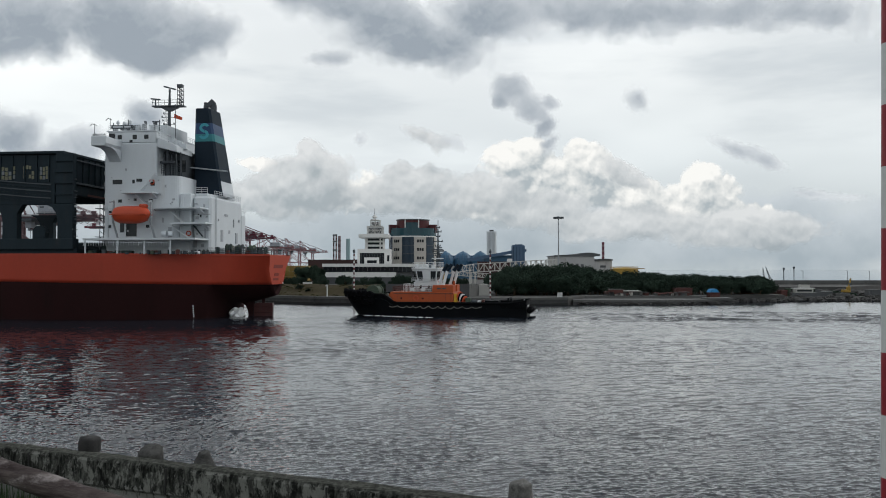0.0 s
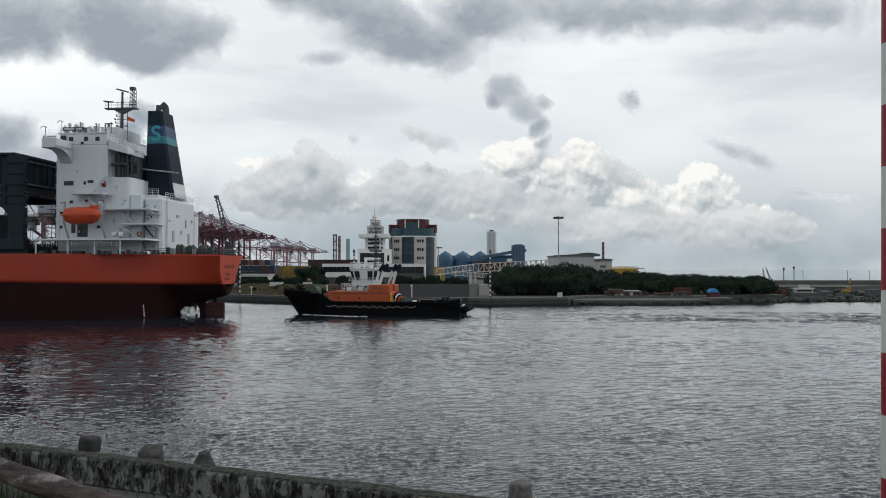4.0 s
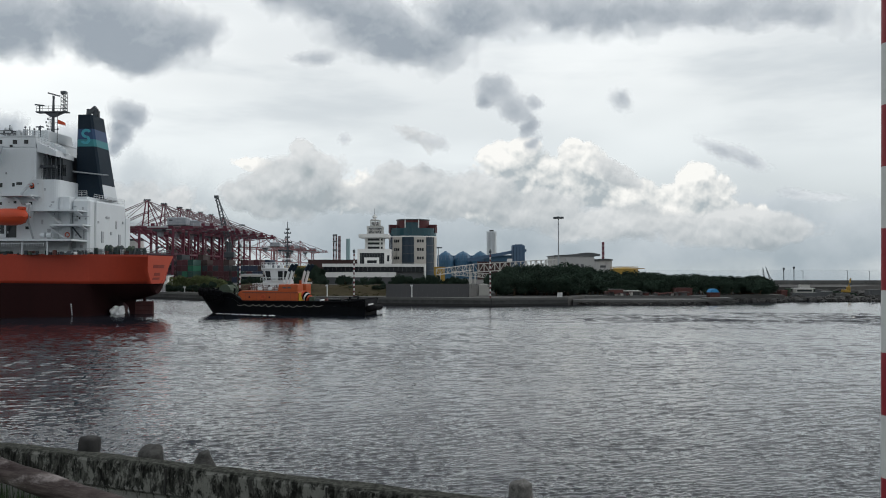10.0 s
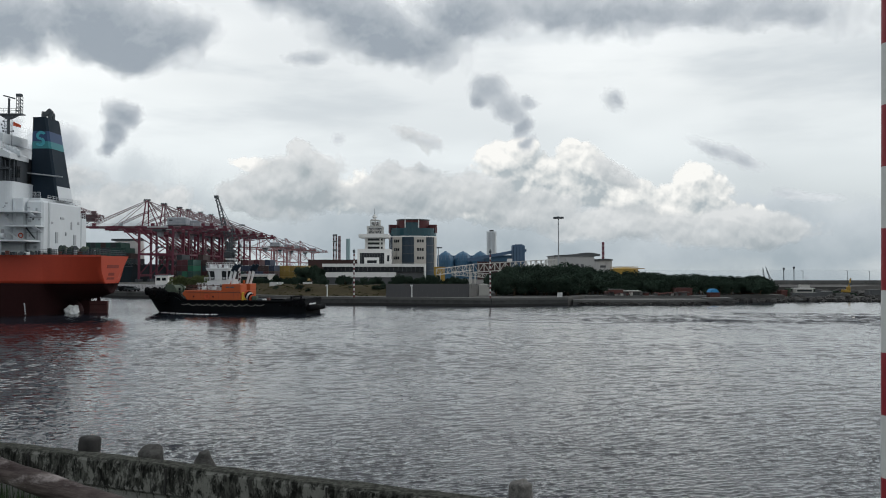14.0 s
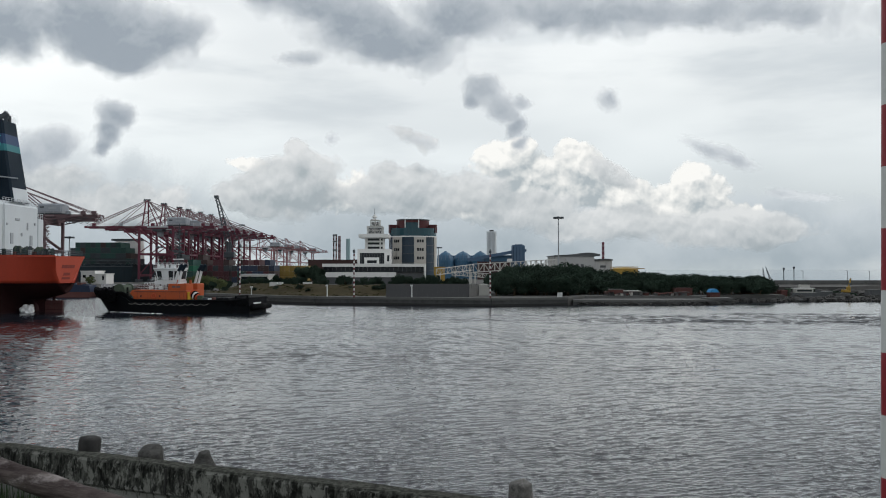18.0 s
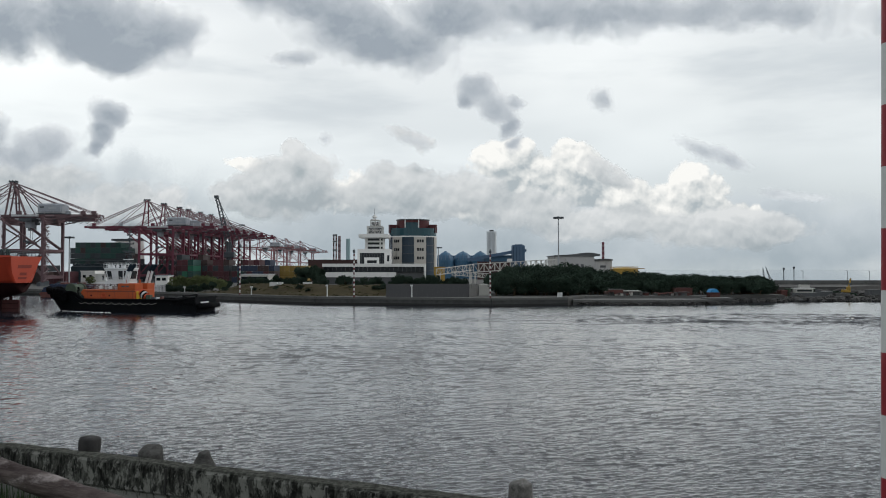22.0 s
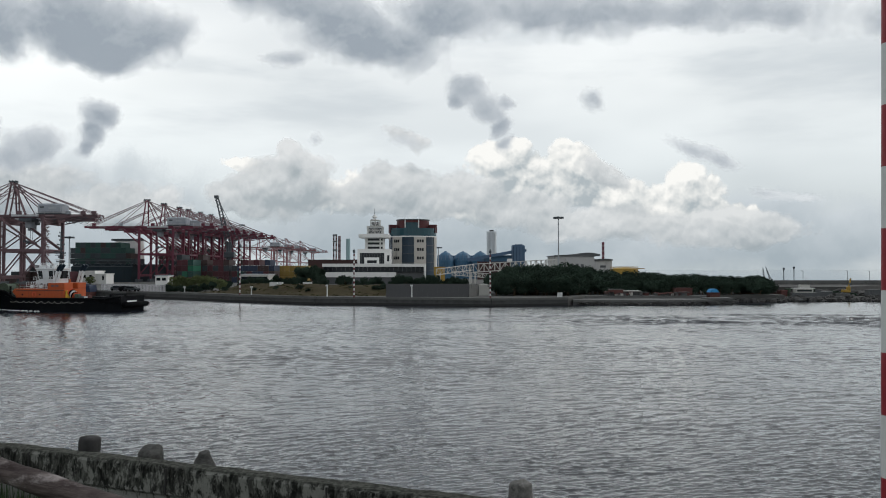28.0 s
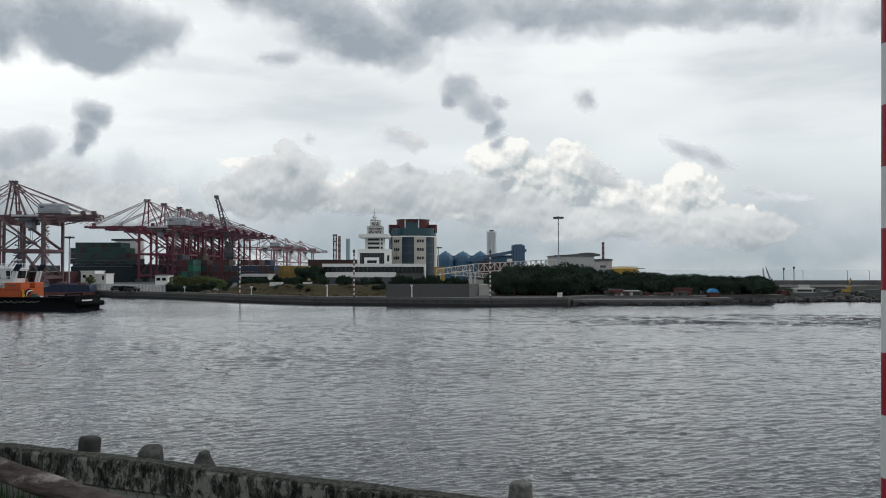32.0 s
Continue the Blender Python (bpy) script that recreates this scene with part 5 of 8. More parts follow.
# ---------------------------------------------------------------- the tug
def tug_boat():
    tug = thing("tug_boat", (15, 145, 0), 170, "black harbour tug with orange casing and white wheelhouse", "tug boat")

    def top(x):
        return 2.5 + 0.4 * (1 - curve_to(x, 0.2, 2.8)) + 1.4 * curve_to(x, 22.2, 25.0) + 0.25 * curve_to(x, 26, 32)

    def half(x):
        if x < 3:
            return 4.3 + 0.5 * x / 3
        return 4.8 if x < 22 else 4.8 * math.sqrt(max(0.02, 1 - ((x - 20.4) / 12.4) ** 2.2))

    bm = bmesh.new()
    xs = [0, 1.5, 3, 6, 10, 15, 20, 22.2, 22.9, 23.6, 24.3, 25.0, 26.5, 28.0, 29.3, 30.5, 31.5, 32.2, 32.6]
    rings = []
    for x in xs:
        ring = []
        for k in range(9):
            f = k / 8
            z = -1.2 + (top(x) + 1.2) * f
            pull = 3.4 * (1 - f) ** 1.2 * curve_to(x, 21, 32.6)
            ring.append((x - pull, half(x) * (0.90 + 0.10 * f) * (1 - 0.35 * (1 - f) * curve_to(x, 19, 32.6)), z))
        rings.append([(a, -b, c) for a, b, c in ring[::-1]] + ring)
    rows = skin(bm, rings)
    bm.faces.new(rows[0])
    part("hull", bm, TUG_BLACK, tug, "black steel hull with high bow", soft=False)
    bm = bmesh.new()
    skin(bm, [[(x, -half(x) + 0.1, top(x) - 0.9), (x, half(x) - 0.1, top(x) - 0.9)] for x in xs[:-1]])
    part("deck", bm, DECK_DARK, tug)
    # fenders
    for side in (1, -1):
        bm = bmesh.new()
        for p, q in zip(xs, xs[1:]):
            rod(bm, (p, side * (half(p) + 0.08), top(p) - 0.15), (q, side * (half(q) + 0.08), top(q) - 0.15), 0.22, 8)
        part("gunwale_fender", bm, RUBBER, tug)
    rng = random.Random(3)
    for layer, dz, size in ((0, -0.22, 0.70), (1, -0.95, 0.62), (2, -1.6, 0.5)):
        for k in range(19):
            a = radians(-84 + k * 168 / 18)
            x = 26.3 + (6.2 - layer * 0.8) * math.cos(a)
            y = 4.75 * math.sin(a) / math.sin(radians(80)) * (0.95 - 0.04 * layer)
            bm = bmesh.new()
            lathe(bm, [(size * 0.3, -0.22), (size * 0.55, -0.34), (size * 0.9, -0.24), (size, 0.0), (size * 0.9, 0.24), (size * 0.55, 0.34), (size * 0.3, 0.22)], 12)
            out = Vector((math.cos(a), math.sin(a), -0.15))
            bm.transform(Matrix.Translation((x, y, top(min(x, 33)) + dz + rng.uniform(-0.16, 0.16))) @ out.to_track_quat("Z", "Y").to_matrix().to_4x4())
            part("tyre_fender", bm, RUBBER, tug, "worn black tyre")
    bm = bmesh.new()
    rod(bm, (-0.55, -4.1, 1.2), (-0.55, 4.1, 1.2), 0.55, 12)
    part("stern_fender", bm, RUBBER, tug, "cylindrical rubber stern fender", soft=True)
    for k in range(4):
        bm = bmesh.new()
        lathe(bm, [(0.3, -0.2), (0.6, -0.15), (0.6, 0.15), (0.3, 0.2)], 10)
        bm.transform(pose(0.5 + k * 1.1, 4.62, 2.05, 90, 0, 0))
        part("tyre_fender", bm, RUBBER, tug)
    bm = bmesh.new()
    ends = [8.6]
    while ends[-1] < 23.6:
        ends.append(ends[-1] + rng.uniform(1.1, 1.7))
    pts = []
    for p, q in zip(ends, ends[1:]):
        sag, lean = rng.uniform(0.24, 0.46), rng.uniform(0.9, 1.5)
        for k in range(7):
            f = (k / 7) ** lean
            x = p + (q - p) * k / 7
            pts.append((x, half(x) * 0.985 + 0.18, 1.80 - sag * 4 * f * (1 - f) + 0.1 * curve_to(x, 10, 24)))
    for p, q in zip(pts, pts[1:]):
        rod(bm, p, q, 0.06, 5)
    part("festoon_rope", bm, ROPE, tug, "pale rope hung in loops along the side")
    # broken white water along the bow at the waterline
    for side in (1, -1):
        bm = bmesh.new()
        for k in range(34):
            x = 28.8 - 0.4 * k + rng.uniform(-0.3, 0.3)
            away = 0.25 + 0.06 * k + rng.uniform(0, 0.7)
            lump = bmesh.ops.create_icosphere(bm, subdivisions=1, radius=1.0)["verts"]
            y = half(x + 3.0) * (0.9 - 0.3 * curve_to(x + 3, 19, 32.6)) + away
            bmesh.ops.transform(bm, matrix=Matrix.Translation((x, side * y, 0.03)) @ Matrix.Diagonal((rng.uniform(0.12, 0.42), 0.16, rng.uniform(0.05, 0.09), 1)), verts=lump)
        part("bow_wave", bm, FOAM, tug, "thin broken white water along the bow", soft=True)
    # casing
    def casing(name, outline, y0, y1, label=""):
        b = bmesh.new()
        prism(b, [(x, y0, z) for x, z in outline], (0, y1 - y0, 0))
        return part(name, b, TUG_ORANGE, tug, label, bevel=0.08)

    casing("casing", [(13.7, 1.9), (24.2, 1.9), (24.4, 2.9), (25.1, 3.6), (24.6, 4.25), (13.7, 4.2)], -3.6, 3.6, "orange deck casing with sloped nose")
    casing("casing_tower", [(13.7, 4.2), (17.4, 4.2), (17.3, 5.4), (13.7, 5.4)], 0.8, 3.6, "raised orange engine casing")
    casing("casing_tower", [(13.7, 4.2), (17.4, 4.2), (17.3, 5.4), (13.7, 5.4)], -3.6, -0.8)
    block("yellow_locker", (13.05, 13.66, 2.2, 3.3, 1.9, 3.9), TUG_YELLOW, tug, bevel=0.06)
    for k, mat in enumerate((FLAG_RED, RUBBER, TUG_WHITE, RUBBER, FLAG_RED)):
        bm = bmesh.new()
        lathe(bm, [(0.3, -0.13), (0.78, -0.12), (0.78, 0.12), (0.3, 0.13)], 14, (0, 0, 0))
        bm.transform(pose(12.75 - k * 0.22, 2.7 - 0.05 * k, 3.55 - k * 0.2, 70, 35, 55))
        part("tow_reel", bm, mat, tug, "banded hose reel")
    for x, w, h, mat in ((11.2, 0.9, 1.3, TUG_GREEN), (10.2, 0.8, 0.9, MAST_GREY), (9.3, 0.6, 0.8, TUG_WHITE), (8.6, 0.4, 1.0, RUST)):
        block("deck_box", (x - w / 2, x + w / 2, 2.4, 3.4, 1.65, 1.95 + h), mat, tug, bevel=0.06)
    for x in (15.3, 16.2):
        block("casing_mark", (x - 0.35, x + 0.35, 3.6, 3.63, 4.7, 4.95), MAST_GREY, tug)
    for x in (22.8, 19.0):
        bm = bmesh.new()
        lathe(bm, [(0.16, -0.03), (0.16, 0.03)], 10)
        bm.transform(pose(x, 3.62, 3.1, 90, 0, 0))
        part("porthole", bm, DARK_GLASS, tug)
    bm = bmesh.new()
    for k in range(12):
        a, b = k * math.pi / 6, (k + 1) * math.pi / 6
        rod(bm, (20.2 + 0.4 * math.cos(a), 3.7, 3.15 + 0.4 * math.sin(a)), (20.2 + 0.4 * math.cos(b), 3.7, 3.15 + 0.4 * math.sin(b)), 0.08, 5)
    part("lifebuoy", bm, FLAG_RED, tug)
    railing(tug, [(17.5, 3.3, 4.2), (24.4, 3.3, 4.2), (24.4, -3.3, 4.2), (17.5, -3.3, 4.2)], 0.95, RUST, gap=0.7, r=0.035)
    railing(tug, [(16.4, 2.75, 4.25), (22.6, 2.75, 4.25), (22.6, -2.75, 4.25)], 1.3, TUG_WHITE, gap=0.55, r=0.035)
    # wheelhouse
    block("wheelhouse_base", (16.6, 20.9, -2.25, 2.25, 4.2, 5.9), TUG_WHITE, tug, bevel=0.08)
    bm = bmesh.new()
    lo = [(16.9, -2.3), (20.1, -2.3), (20.8, -1.4), (20.8, 1.4), (20.1, 2.3), (16.9, 2.3), (16.5, 1.6), (16.5, -1.6)]
    hi = [(16.7, -2.6), (20.5, -2.6), (21.3, -1.6), (21.3, 1.6), (20.5, 2.6), (16.7, 2.6), (16.2, 1.7), (16.2, -1.7)]
    rows = skin(bm, [[(x, y, 5.85) for x, y in lo], [(x, y, 8.05) for x, y in hi]], True)
    bm.faces.new(rows[1])
    cabin = part("wheelhouse", bm, TUG_WHITE, tug, "white wheelhouse with raked windows")
    roof = bmesh.new()
    slab(roof, [(x * 1.0 + (0.12 if x > 19 else -0.12), y * 1.05) for x, y in hi], 8.05, 8.4)
    part("roof", roof, TUG_WHITE, cabin, bevel=0.06)

    def pane(i, t0, t1, f0, f1):
        b = bmesh.new()
        a0, a1, b0, b1 = (Vector((*lo[i], 5.85)), Vector((*lo[(i + 1) % 8], 5.85)), Vector((*hi[i], 8.05)), Vector((*hi[(i + 1) % 8], 8.05)))
        q = []
        for t, f in ((t0, f0), (t1, f0), (t1, f1), (t0, f1)):
            q.append(a0.lerp(a1, t).lerp(b0.lerp(b1, t), f))
        out = (q[1] - q[0]).cross(q[3] - q[0]).normalized()
        prism(b, [p + out * 0.01 for p in q], out * 0.03)
        part("window", b, DARK_GLASS, cabin)

    for i in (0, 4):
        for t0, t1 in ((0.05, 0.30), (0.38, 0.62), (0.70, 0.95)):
            if not (i == 4 and t0 == 0.38):
                pane(i, t0, t1, 0.15, 0.88)
    for i in (1, 2, 3, 5, 6, 7):
        pane(i, 0.08, 0.92, 0.18, 0.88)
    railing(tug, [(16.4, 2.4, 8.4), (21.0, 2.4, 8.4), (21.0, -2.4, 8.4), (16.4, -2.4, 8.4), (16.4, 2.4, 8.4)], 0.9, TUG_WHITE, gap=0.9, r=0.03)
    for x, z, w, h in ((19.6, 4.95, 0.32, 0.5), (18.2, 4.95, 0.32, 0.5), (17.2, 4.7, 0.5, 1.0)):
        block("base_window", (x - w / 2, x + w / 2, 2.24, 2.3, z - h / 2 + 0.1, z + h / 2 + 0.1), DARK_GLASS, tug)
    railing(tug, [(16.2, 2.5, 5.9), (21.2, 2.5, 5.9)], 0.7, TUG_WHITE, gap=0.6, r=0.03)
    for x in (17.6, 19.9):
        block("roof_locker", (x - 0.3, x + 0.3, 0.8, 1.5, 8.4, 8.85), TUG_WHITE, tug)
    # mast and exhausts
    bm = bmesh.new()
    for x, y in ((16.6, -0.4), (17.4, -0.4), (17.0, 0.4)):
        rod(bm, (x, y, 8.4), (17.0, 0, 13.0), 0.1, 5)
    rod(bm, (17, 0, 8.4), (17, 0, 15.2), 0.17, 6, 0.11)
    rod(bm, (17, 0, 15.2), (17, 0, 16.8), 0.06, 5)
    for z, w in ((9.6, 0.9), (10.5, 0.5), (11.3, 1.0), (12.2, 0.4), (13.0, 0.8), (13.9, 0.35), (14.7, 0.55), (15.4, 0.3)):
        rod(bm, (17 - w, 0, z), (17 + w, 0, z), 0.09, 5)
        rod(bm, (17, -w, z), (17, w, z), 0.09, 5)
        for e in (-w, w):
            rod(bm, (17 + e, 0, z - 0.08), (17 + e, 0, z + 0.26), 0.08, 6)
            rod(bm, (17, e, z - 0.08), (17, e, z + 0.22), 0.07, 6)
    box(bm, 16.2, 17.9, -0.5, 0.5, 10.85, 11.0)
    beam(bm, (16.0, 0.4, 11.5), (18.2, 0.4, 11.6), 0.24)
    mast = part("mast", bm, MAST_GREY, tug, "lattice signal mast")
    block("radar_bar", (16.0, 18.0, 0.3, 0.6, 9.9, 10.1), TUG_WHITE, mast)
    for x in (18.8, 20.6):
        bm = bmesh.new()
        lathe(bm, [(0.22, 0), (0.3, 0.15), (0.3, 0.45), (0.1, 0.6)], 10, (x, 1.2, 8.4))
        part("searchlight", bm, TUG_WHITE, mast)
    for x, y in ((16.2, 3.2), (15.5, 3.2), (15.4, -3.2), (14.7, -3.2)):
        low = 5.35
        stick("exhaust", (x, y, low), (x - 0.75, y, 8.0), 0.25, TUG_WHITE, tug, "white raked exhaust pipe", 8)
        stick("exhaust_tip", (x - 0.7, y, 7.8), (x - 1.5, y, 9.0), 0.31, FUNNEL_BLACK, tug, "sooty black exhaust end", 8)
    for x, z in ((20.6, 4.35), (18.6, 4.35)):
        block("vent_box", (x, x + 0.7, 2.8, 3.4, z, z + 0.6), TUG_WHITE, tug, bevel=0.05)
    for x in (14.2, 15.0, 17.9, 21.4, 23.5):
        block("casing_seam", (x, x + 0.035, 3.6, 3.62, 2.0, 4.1), RUST, tug)
    block("casing_belt", (13.7, 24.2, 3.6, 3.66, 3.86, 3.98), RUST, tug)
    for x in (13.9, 16.6):
        stick("roof_vent", (x, 1.6, 5.4), (x, 1.6, 6.1), 0.22, TUG_ORANGE, tug, n=8)
    bm = bmesh.new()
    for k in range(14):
        a = rng.uniform(0, 6.28)
        rod(bm, (26.0 + rng.uniform(-0.9, 0.9), 1.5 + rng.uniform(-1.2, 1.2), 3.1), (26.0 + rng.uniform(-0.9, 0.9), 1.5 + rng.uniform(-1.2, 1.2), 3.5 + rng.uniform(0, 0.4)), 0.12, 6)
    part("rope_coil", bm, ROPE, tug, "coiled mooring rope on the foredeck")
    # bow and aft gear
    bm = bmesh.new()
    rod(bm, (28.4, -1.4, 4.2), (28.4, 1.4, 4.2), 0.95, 14)
    rod(bm, (28.4, -1.8, 4.2), (28.4, -1.4, 4.2), 1.15, 14)
    rod(bm, (28.4, 1.4, 4.2), (28.4, 1.8, 4.2), 1.15, 14)
    box(bm, 27.6, 29.2, -1.9, 1.9, 2.2, 4.0)
    part("bow_winch", bm, TUG_GREEN, tug, "faded green towing winch")
    for x, y, h in ((30.9, 1.0, 0.9), (30.9, -1.0, 0.9), (25.9, 3.0, 1.1), (25.6, -3, 1.2), (29.8, 2.0, 0.8)):
        stick("bollard", (x, y, top(x) - 0.9), (x, y, top(x) - 0.9 + 0.6 + h), 0.2, TUG_BLACK, tug, n=8)
    railing(tug, [(25.2, 3.4, 3.2), (28.6, 2.9, 3.7)], 0.9, TUG_GREEN, gap=0.9, r=0.03)
    block("aft_hatch", (5.0, 8.2, -2.0, 2.0, 1.6, 2.75), TUG_BLACK, tug, bevel=0.06)
    bm = bmesh.new()
    beam(bm, (3.2, -2.6, 1.6), (3.2, -2.6, 3.1), 0.3)
    beam(bm, (3.2, 2.6, 1.6), (3.2, 2.6, 3.1), 0.3)
    beam(bm, (3.2, -2.8, 3.1), (3.2, 2.8, 3.1), 0.3)
    part("tow_bar", bm, TUG_BLACK, tug)
    for x, y in ((1.0, 3.8), (1.0, -3.8), (0.6, 1.5)):
        stick("deck_lamp", (x, y, 1.65), (x, y, 2.75), 0.1, TUG_WHITE, tug)
    for z, w in ((1.85, 1.7), (1.35, 0.9)):
        block("name_bar", (-0.03, 0.0, -w + 0.4, w + 0.4, z - 0.13, z + 0.13), TUG_WHITE, tug, "worn pale lettering bar")
    # the upper works sit a little aft of the stem's rake
    fixed = ("hull", "deck", "gunwale_fender", "stern_fender", "tow_bar", "aft_hatch", "deck_lamp", "name_bar", "tyre_fender", "bow_wave")
    for ob in tug.children:
        if ob.name.split(".")[0] not in fixed:
            ob.location.x = -1.15
    return tug


tug = tug_boat()


# ---------------------------------------------------------------- container port
def sts_crane(mat, house_mat, label):
    """A ship-to-shore crane: rails run along y, the boom reaches over the water along -x."""
    c = thing("container_crane", (0, 0, 0), 0, label, "crane", "container cranes on the quay")
    for x in (0, 16):
        for y in (-8, 8):
            leg = stick("leg", (x, y, 1.2), (x, y, 25.5), 0.95, mat, c, square=True)
            block("bogie", (x - 0.7, x + 0.7, y - 3, y + 3, 0, 1.4), MAST_GREY, c)
        stick("sill_beam", (x, -8, 3.2), (x, 8, 3.2), 1.1, mat, c, square=True)
        stick("cross_beam", (x, -8, 24.6), (x, 8, 24.6), 1.2, mat, c, square=True)
        stick("cross_beam", (x, -8, 13.2), (x, 8, 13.2), 0.9, mat, c, square=True)
    for y in (-8, 8):
        stick("portal_beam", (0, y, 13.2), (16, y, 13.2), 1.0, mat, c, square=True)
        stick("brace", (0.4, y, 24.6), (15.6, y, 13.8), 0.6, mat, c, square=True)
        stick("brace", (-9.5, y * 0.4, 25.2), (0, y, 18.2), 0.45, mat, c, square=True)
        stick("brace", (0.3, y, 3.5), (8, y, 13.0), 0.4, mat, c, square=True)
        stick("brace", (15.7, y, 3.5), (8, y, 13.0), 0.4, mat, c, square=True)
        stick("brace", (16.2, y, 24.6), (26, y * 0.4, 26.0), 0.4, mat, c, square=True)
        stick("brace", (0.3, y, 14), (7.6, y, 19.2), 0.4, mat, c, square=True)
    for y in (-2.6, 2.6):
        stick("boom_girder", (-28, y, 26.2), (1, y, 26.2), 1.0, mat, c, square=True)
        stick("back_girder", (1.05, y, 26.2), (34, y, 26.2), 1.15, mat, c, square=True)
        stick("girder_stripe", (2, y * 1.32, 26.3), (12, y * 1.32, 26.3), 0.7, CRANE_WHITE, c, square=True)
    for x in (-27, -21, -14, -6, 8, 20, 33):
        stick("girder_tie", (x, -2.6, 26.4), (x, 2.6, 26.4), 0.7, mat, c, square=True)
    railing(c, [(-28, -3.6, 26.8), (34, -3.6, 26.8)], 1.2, CRANE_WHITE, name="walkway_rail", r=0.05, gap=3.2, rails=2)
    for y in (-4.2, 4.2):
        stick("apex_leg", (0, y, 26.5), (0.8, y * 0.35, 39), 0.5, mat, c, square=True)
        stick("apex_back_leg", (7.5, y, 26.5), (1.3, y * 0.35, 39), 0.34, mat, c, square=True)
        stick("apex_tie", (0.35, -y * 0.6, 33), (0.35, y * 0.6, 33), 0.35, mat, c, square=True) if y > 0 else None
        for x, r in ((-27, 0.16), (-25.6, 0.16), (-14, 0.16)):
            stick("boom_stay", (0.8, y * 0.3, 39), (x, y * 0.62, 26.9), r * 1.3, CRANE_STAY, c, square=True)
        for x, r in ((16, 0.3), (33, 0.16), (32, 0.16)):
            stick("back_stay", (0.9, y * 0.3, 39), (x, y * 0.62, 26.9), r * 1.2, CRANE_STAY, c, square=True)
    block("apex_platform", (-0.6, 2.2, -1.4, 1.4, 39.0, 39.15), MAST_GREY, c)
    bm = bmesh.new()
    for k in range(3):
        rod(bm, (-0.3 + k * 1.1, -0.9, 39.5), (-0.3 + k * 1.1, 0.9, 39.5), 0.3, 10)
    part("apex_sheaves", bm, MAST_GREY, c)
    engine = block("machinery_house", (11.4, 20.6, -3.2, 3.2, 27.2, 30.9), house_mat, c, "blue-grey machinery house", bevel=0.45)
    block("house_mark", (12.4, 14.0, -3.26, -3.2, 29.2, 29.8), MAST_GREY, engine)
    block("house_mark", (15.6, 18.6, -3.26, -3.2, 28.9, 29.5), SHIP_GREY, engine)
    block("house_skirt", (11.2, 20.8, -3.5, 3.5, 26.95, 27.25), MAST_GREY, engine)
    for x0, x1, y in ((-9, -4, -3.3), (14.5, 18, -3.35), (24, 28.5, -3.35), (-21, -17.5, -3.3)):
        stick("girder_stripe", (x0, y, 26.3), (x1, y, 26.3), 0.55, CRANE_STAY, c, square=True)
    for x in (-24, -11, 4, 22.5, 28, 32):
        block("girder_locker", (x, x + 1.6, -3.9, -3.0, 26.8, 28.0), CRANE_HOUSE if x % 4 else mat, c)
    for k in range(9):
        x = 9 + k * 2.6
        stick("festoon_loop", (x, -3.6, 25.7), (x + 1.3, -3.6, 24.4), 0.1, MAST_GREY, c)
        stick("festoon_loop", (x + 1.3, -3.6, 24.4), (x + 2.6, -3.6, 25.7), 0.1, MAST_GREY, c)
    block("trolley", (4.4, 9.0, -3.0, 3.0, 24.2, 25.4), MAST_GREY, c)
    block("driver_cab", (6.0, 8.4, -1.3, 1.3, 21.8, 24.2), CRANE_HOUSE, c, bevel=0.1)
    bm = bmesh.new()
    for k in range(8):
        z = 2 + k * 2.8
        beam(bm, (17.0, -8.9, z), (17.6, -7.4, z + 1.4), 0.14)
        beam(bm, (17.6, -7.4, z + 1.4), (17.0, -8.9, z + 2.8), 0.14)
        box(bm, 16.7, 18.0, -7.6, -7.0, z + 1.3, z + 1.5)
        box(bm, 16.7, 18.2, -9.1, -8.4, z - 0.1, z + 0.1)
    part("zigzag_stair", bm, CRANE_STAY, c, "pale access stair on the leg")
    stick("flood_lamp", (34, 0, 26), (34.6, 0, 25.2), 0.5, CRANE_WHITE, c)
    stick("spreader_cable", (7, 0.8, 24.2), (7, 0.8, 17), 0.08, MAST_GREY, c)
    block("spreader", (6.2, 7.8, -3.2, 3.2, 16.4, 17.0), MAST_GREY, c)
    return c


crane = sts_crane(CRANE_BROWN, CRANE_HOUSE, "weathered brown-red container crane on the quay")
crane.matrix_basis = pose(-163.5, 315, BANK_TOP)
copy_thing(crane, pose(-174, 338, BANK_TOP))
red_crane = sts_crane(CRANE_RED, CRANE_HOUSE, "red container crane with its boom lowered over a ship")
red_crane.matrix_basis = pose(-143, 400, BANK_TOP)
for y in (424, 449, 465, 488, 510, 540):
    copy_thing(red_crane, pose(-143, y, BANK_TOP))
pink_crane = sts_crane(CRANE_PINK, CRANE_HOUSE, "faded pink container crane on the far berth")
pink_crane.matrix_basis = pose(-174, 785, BANK_TOP)
for y in (853, 918, 1010):
    copy_thing(pink_crane, pose(-174, y, BANK_TOP))


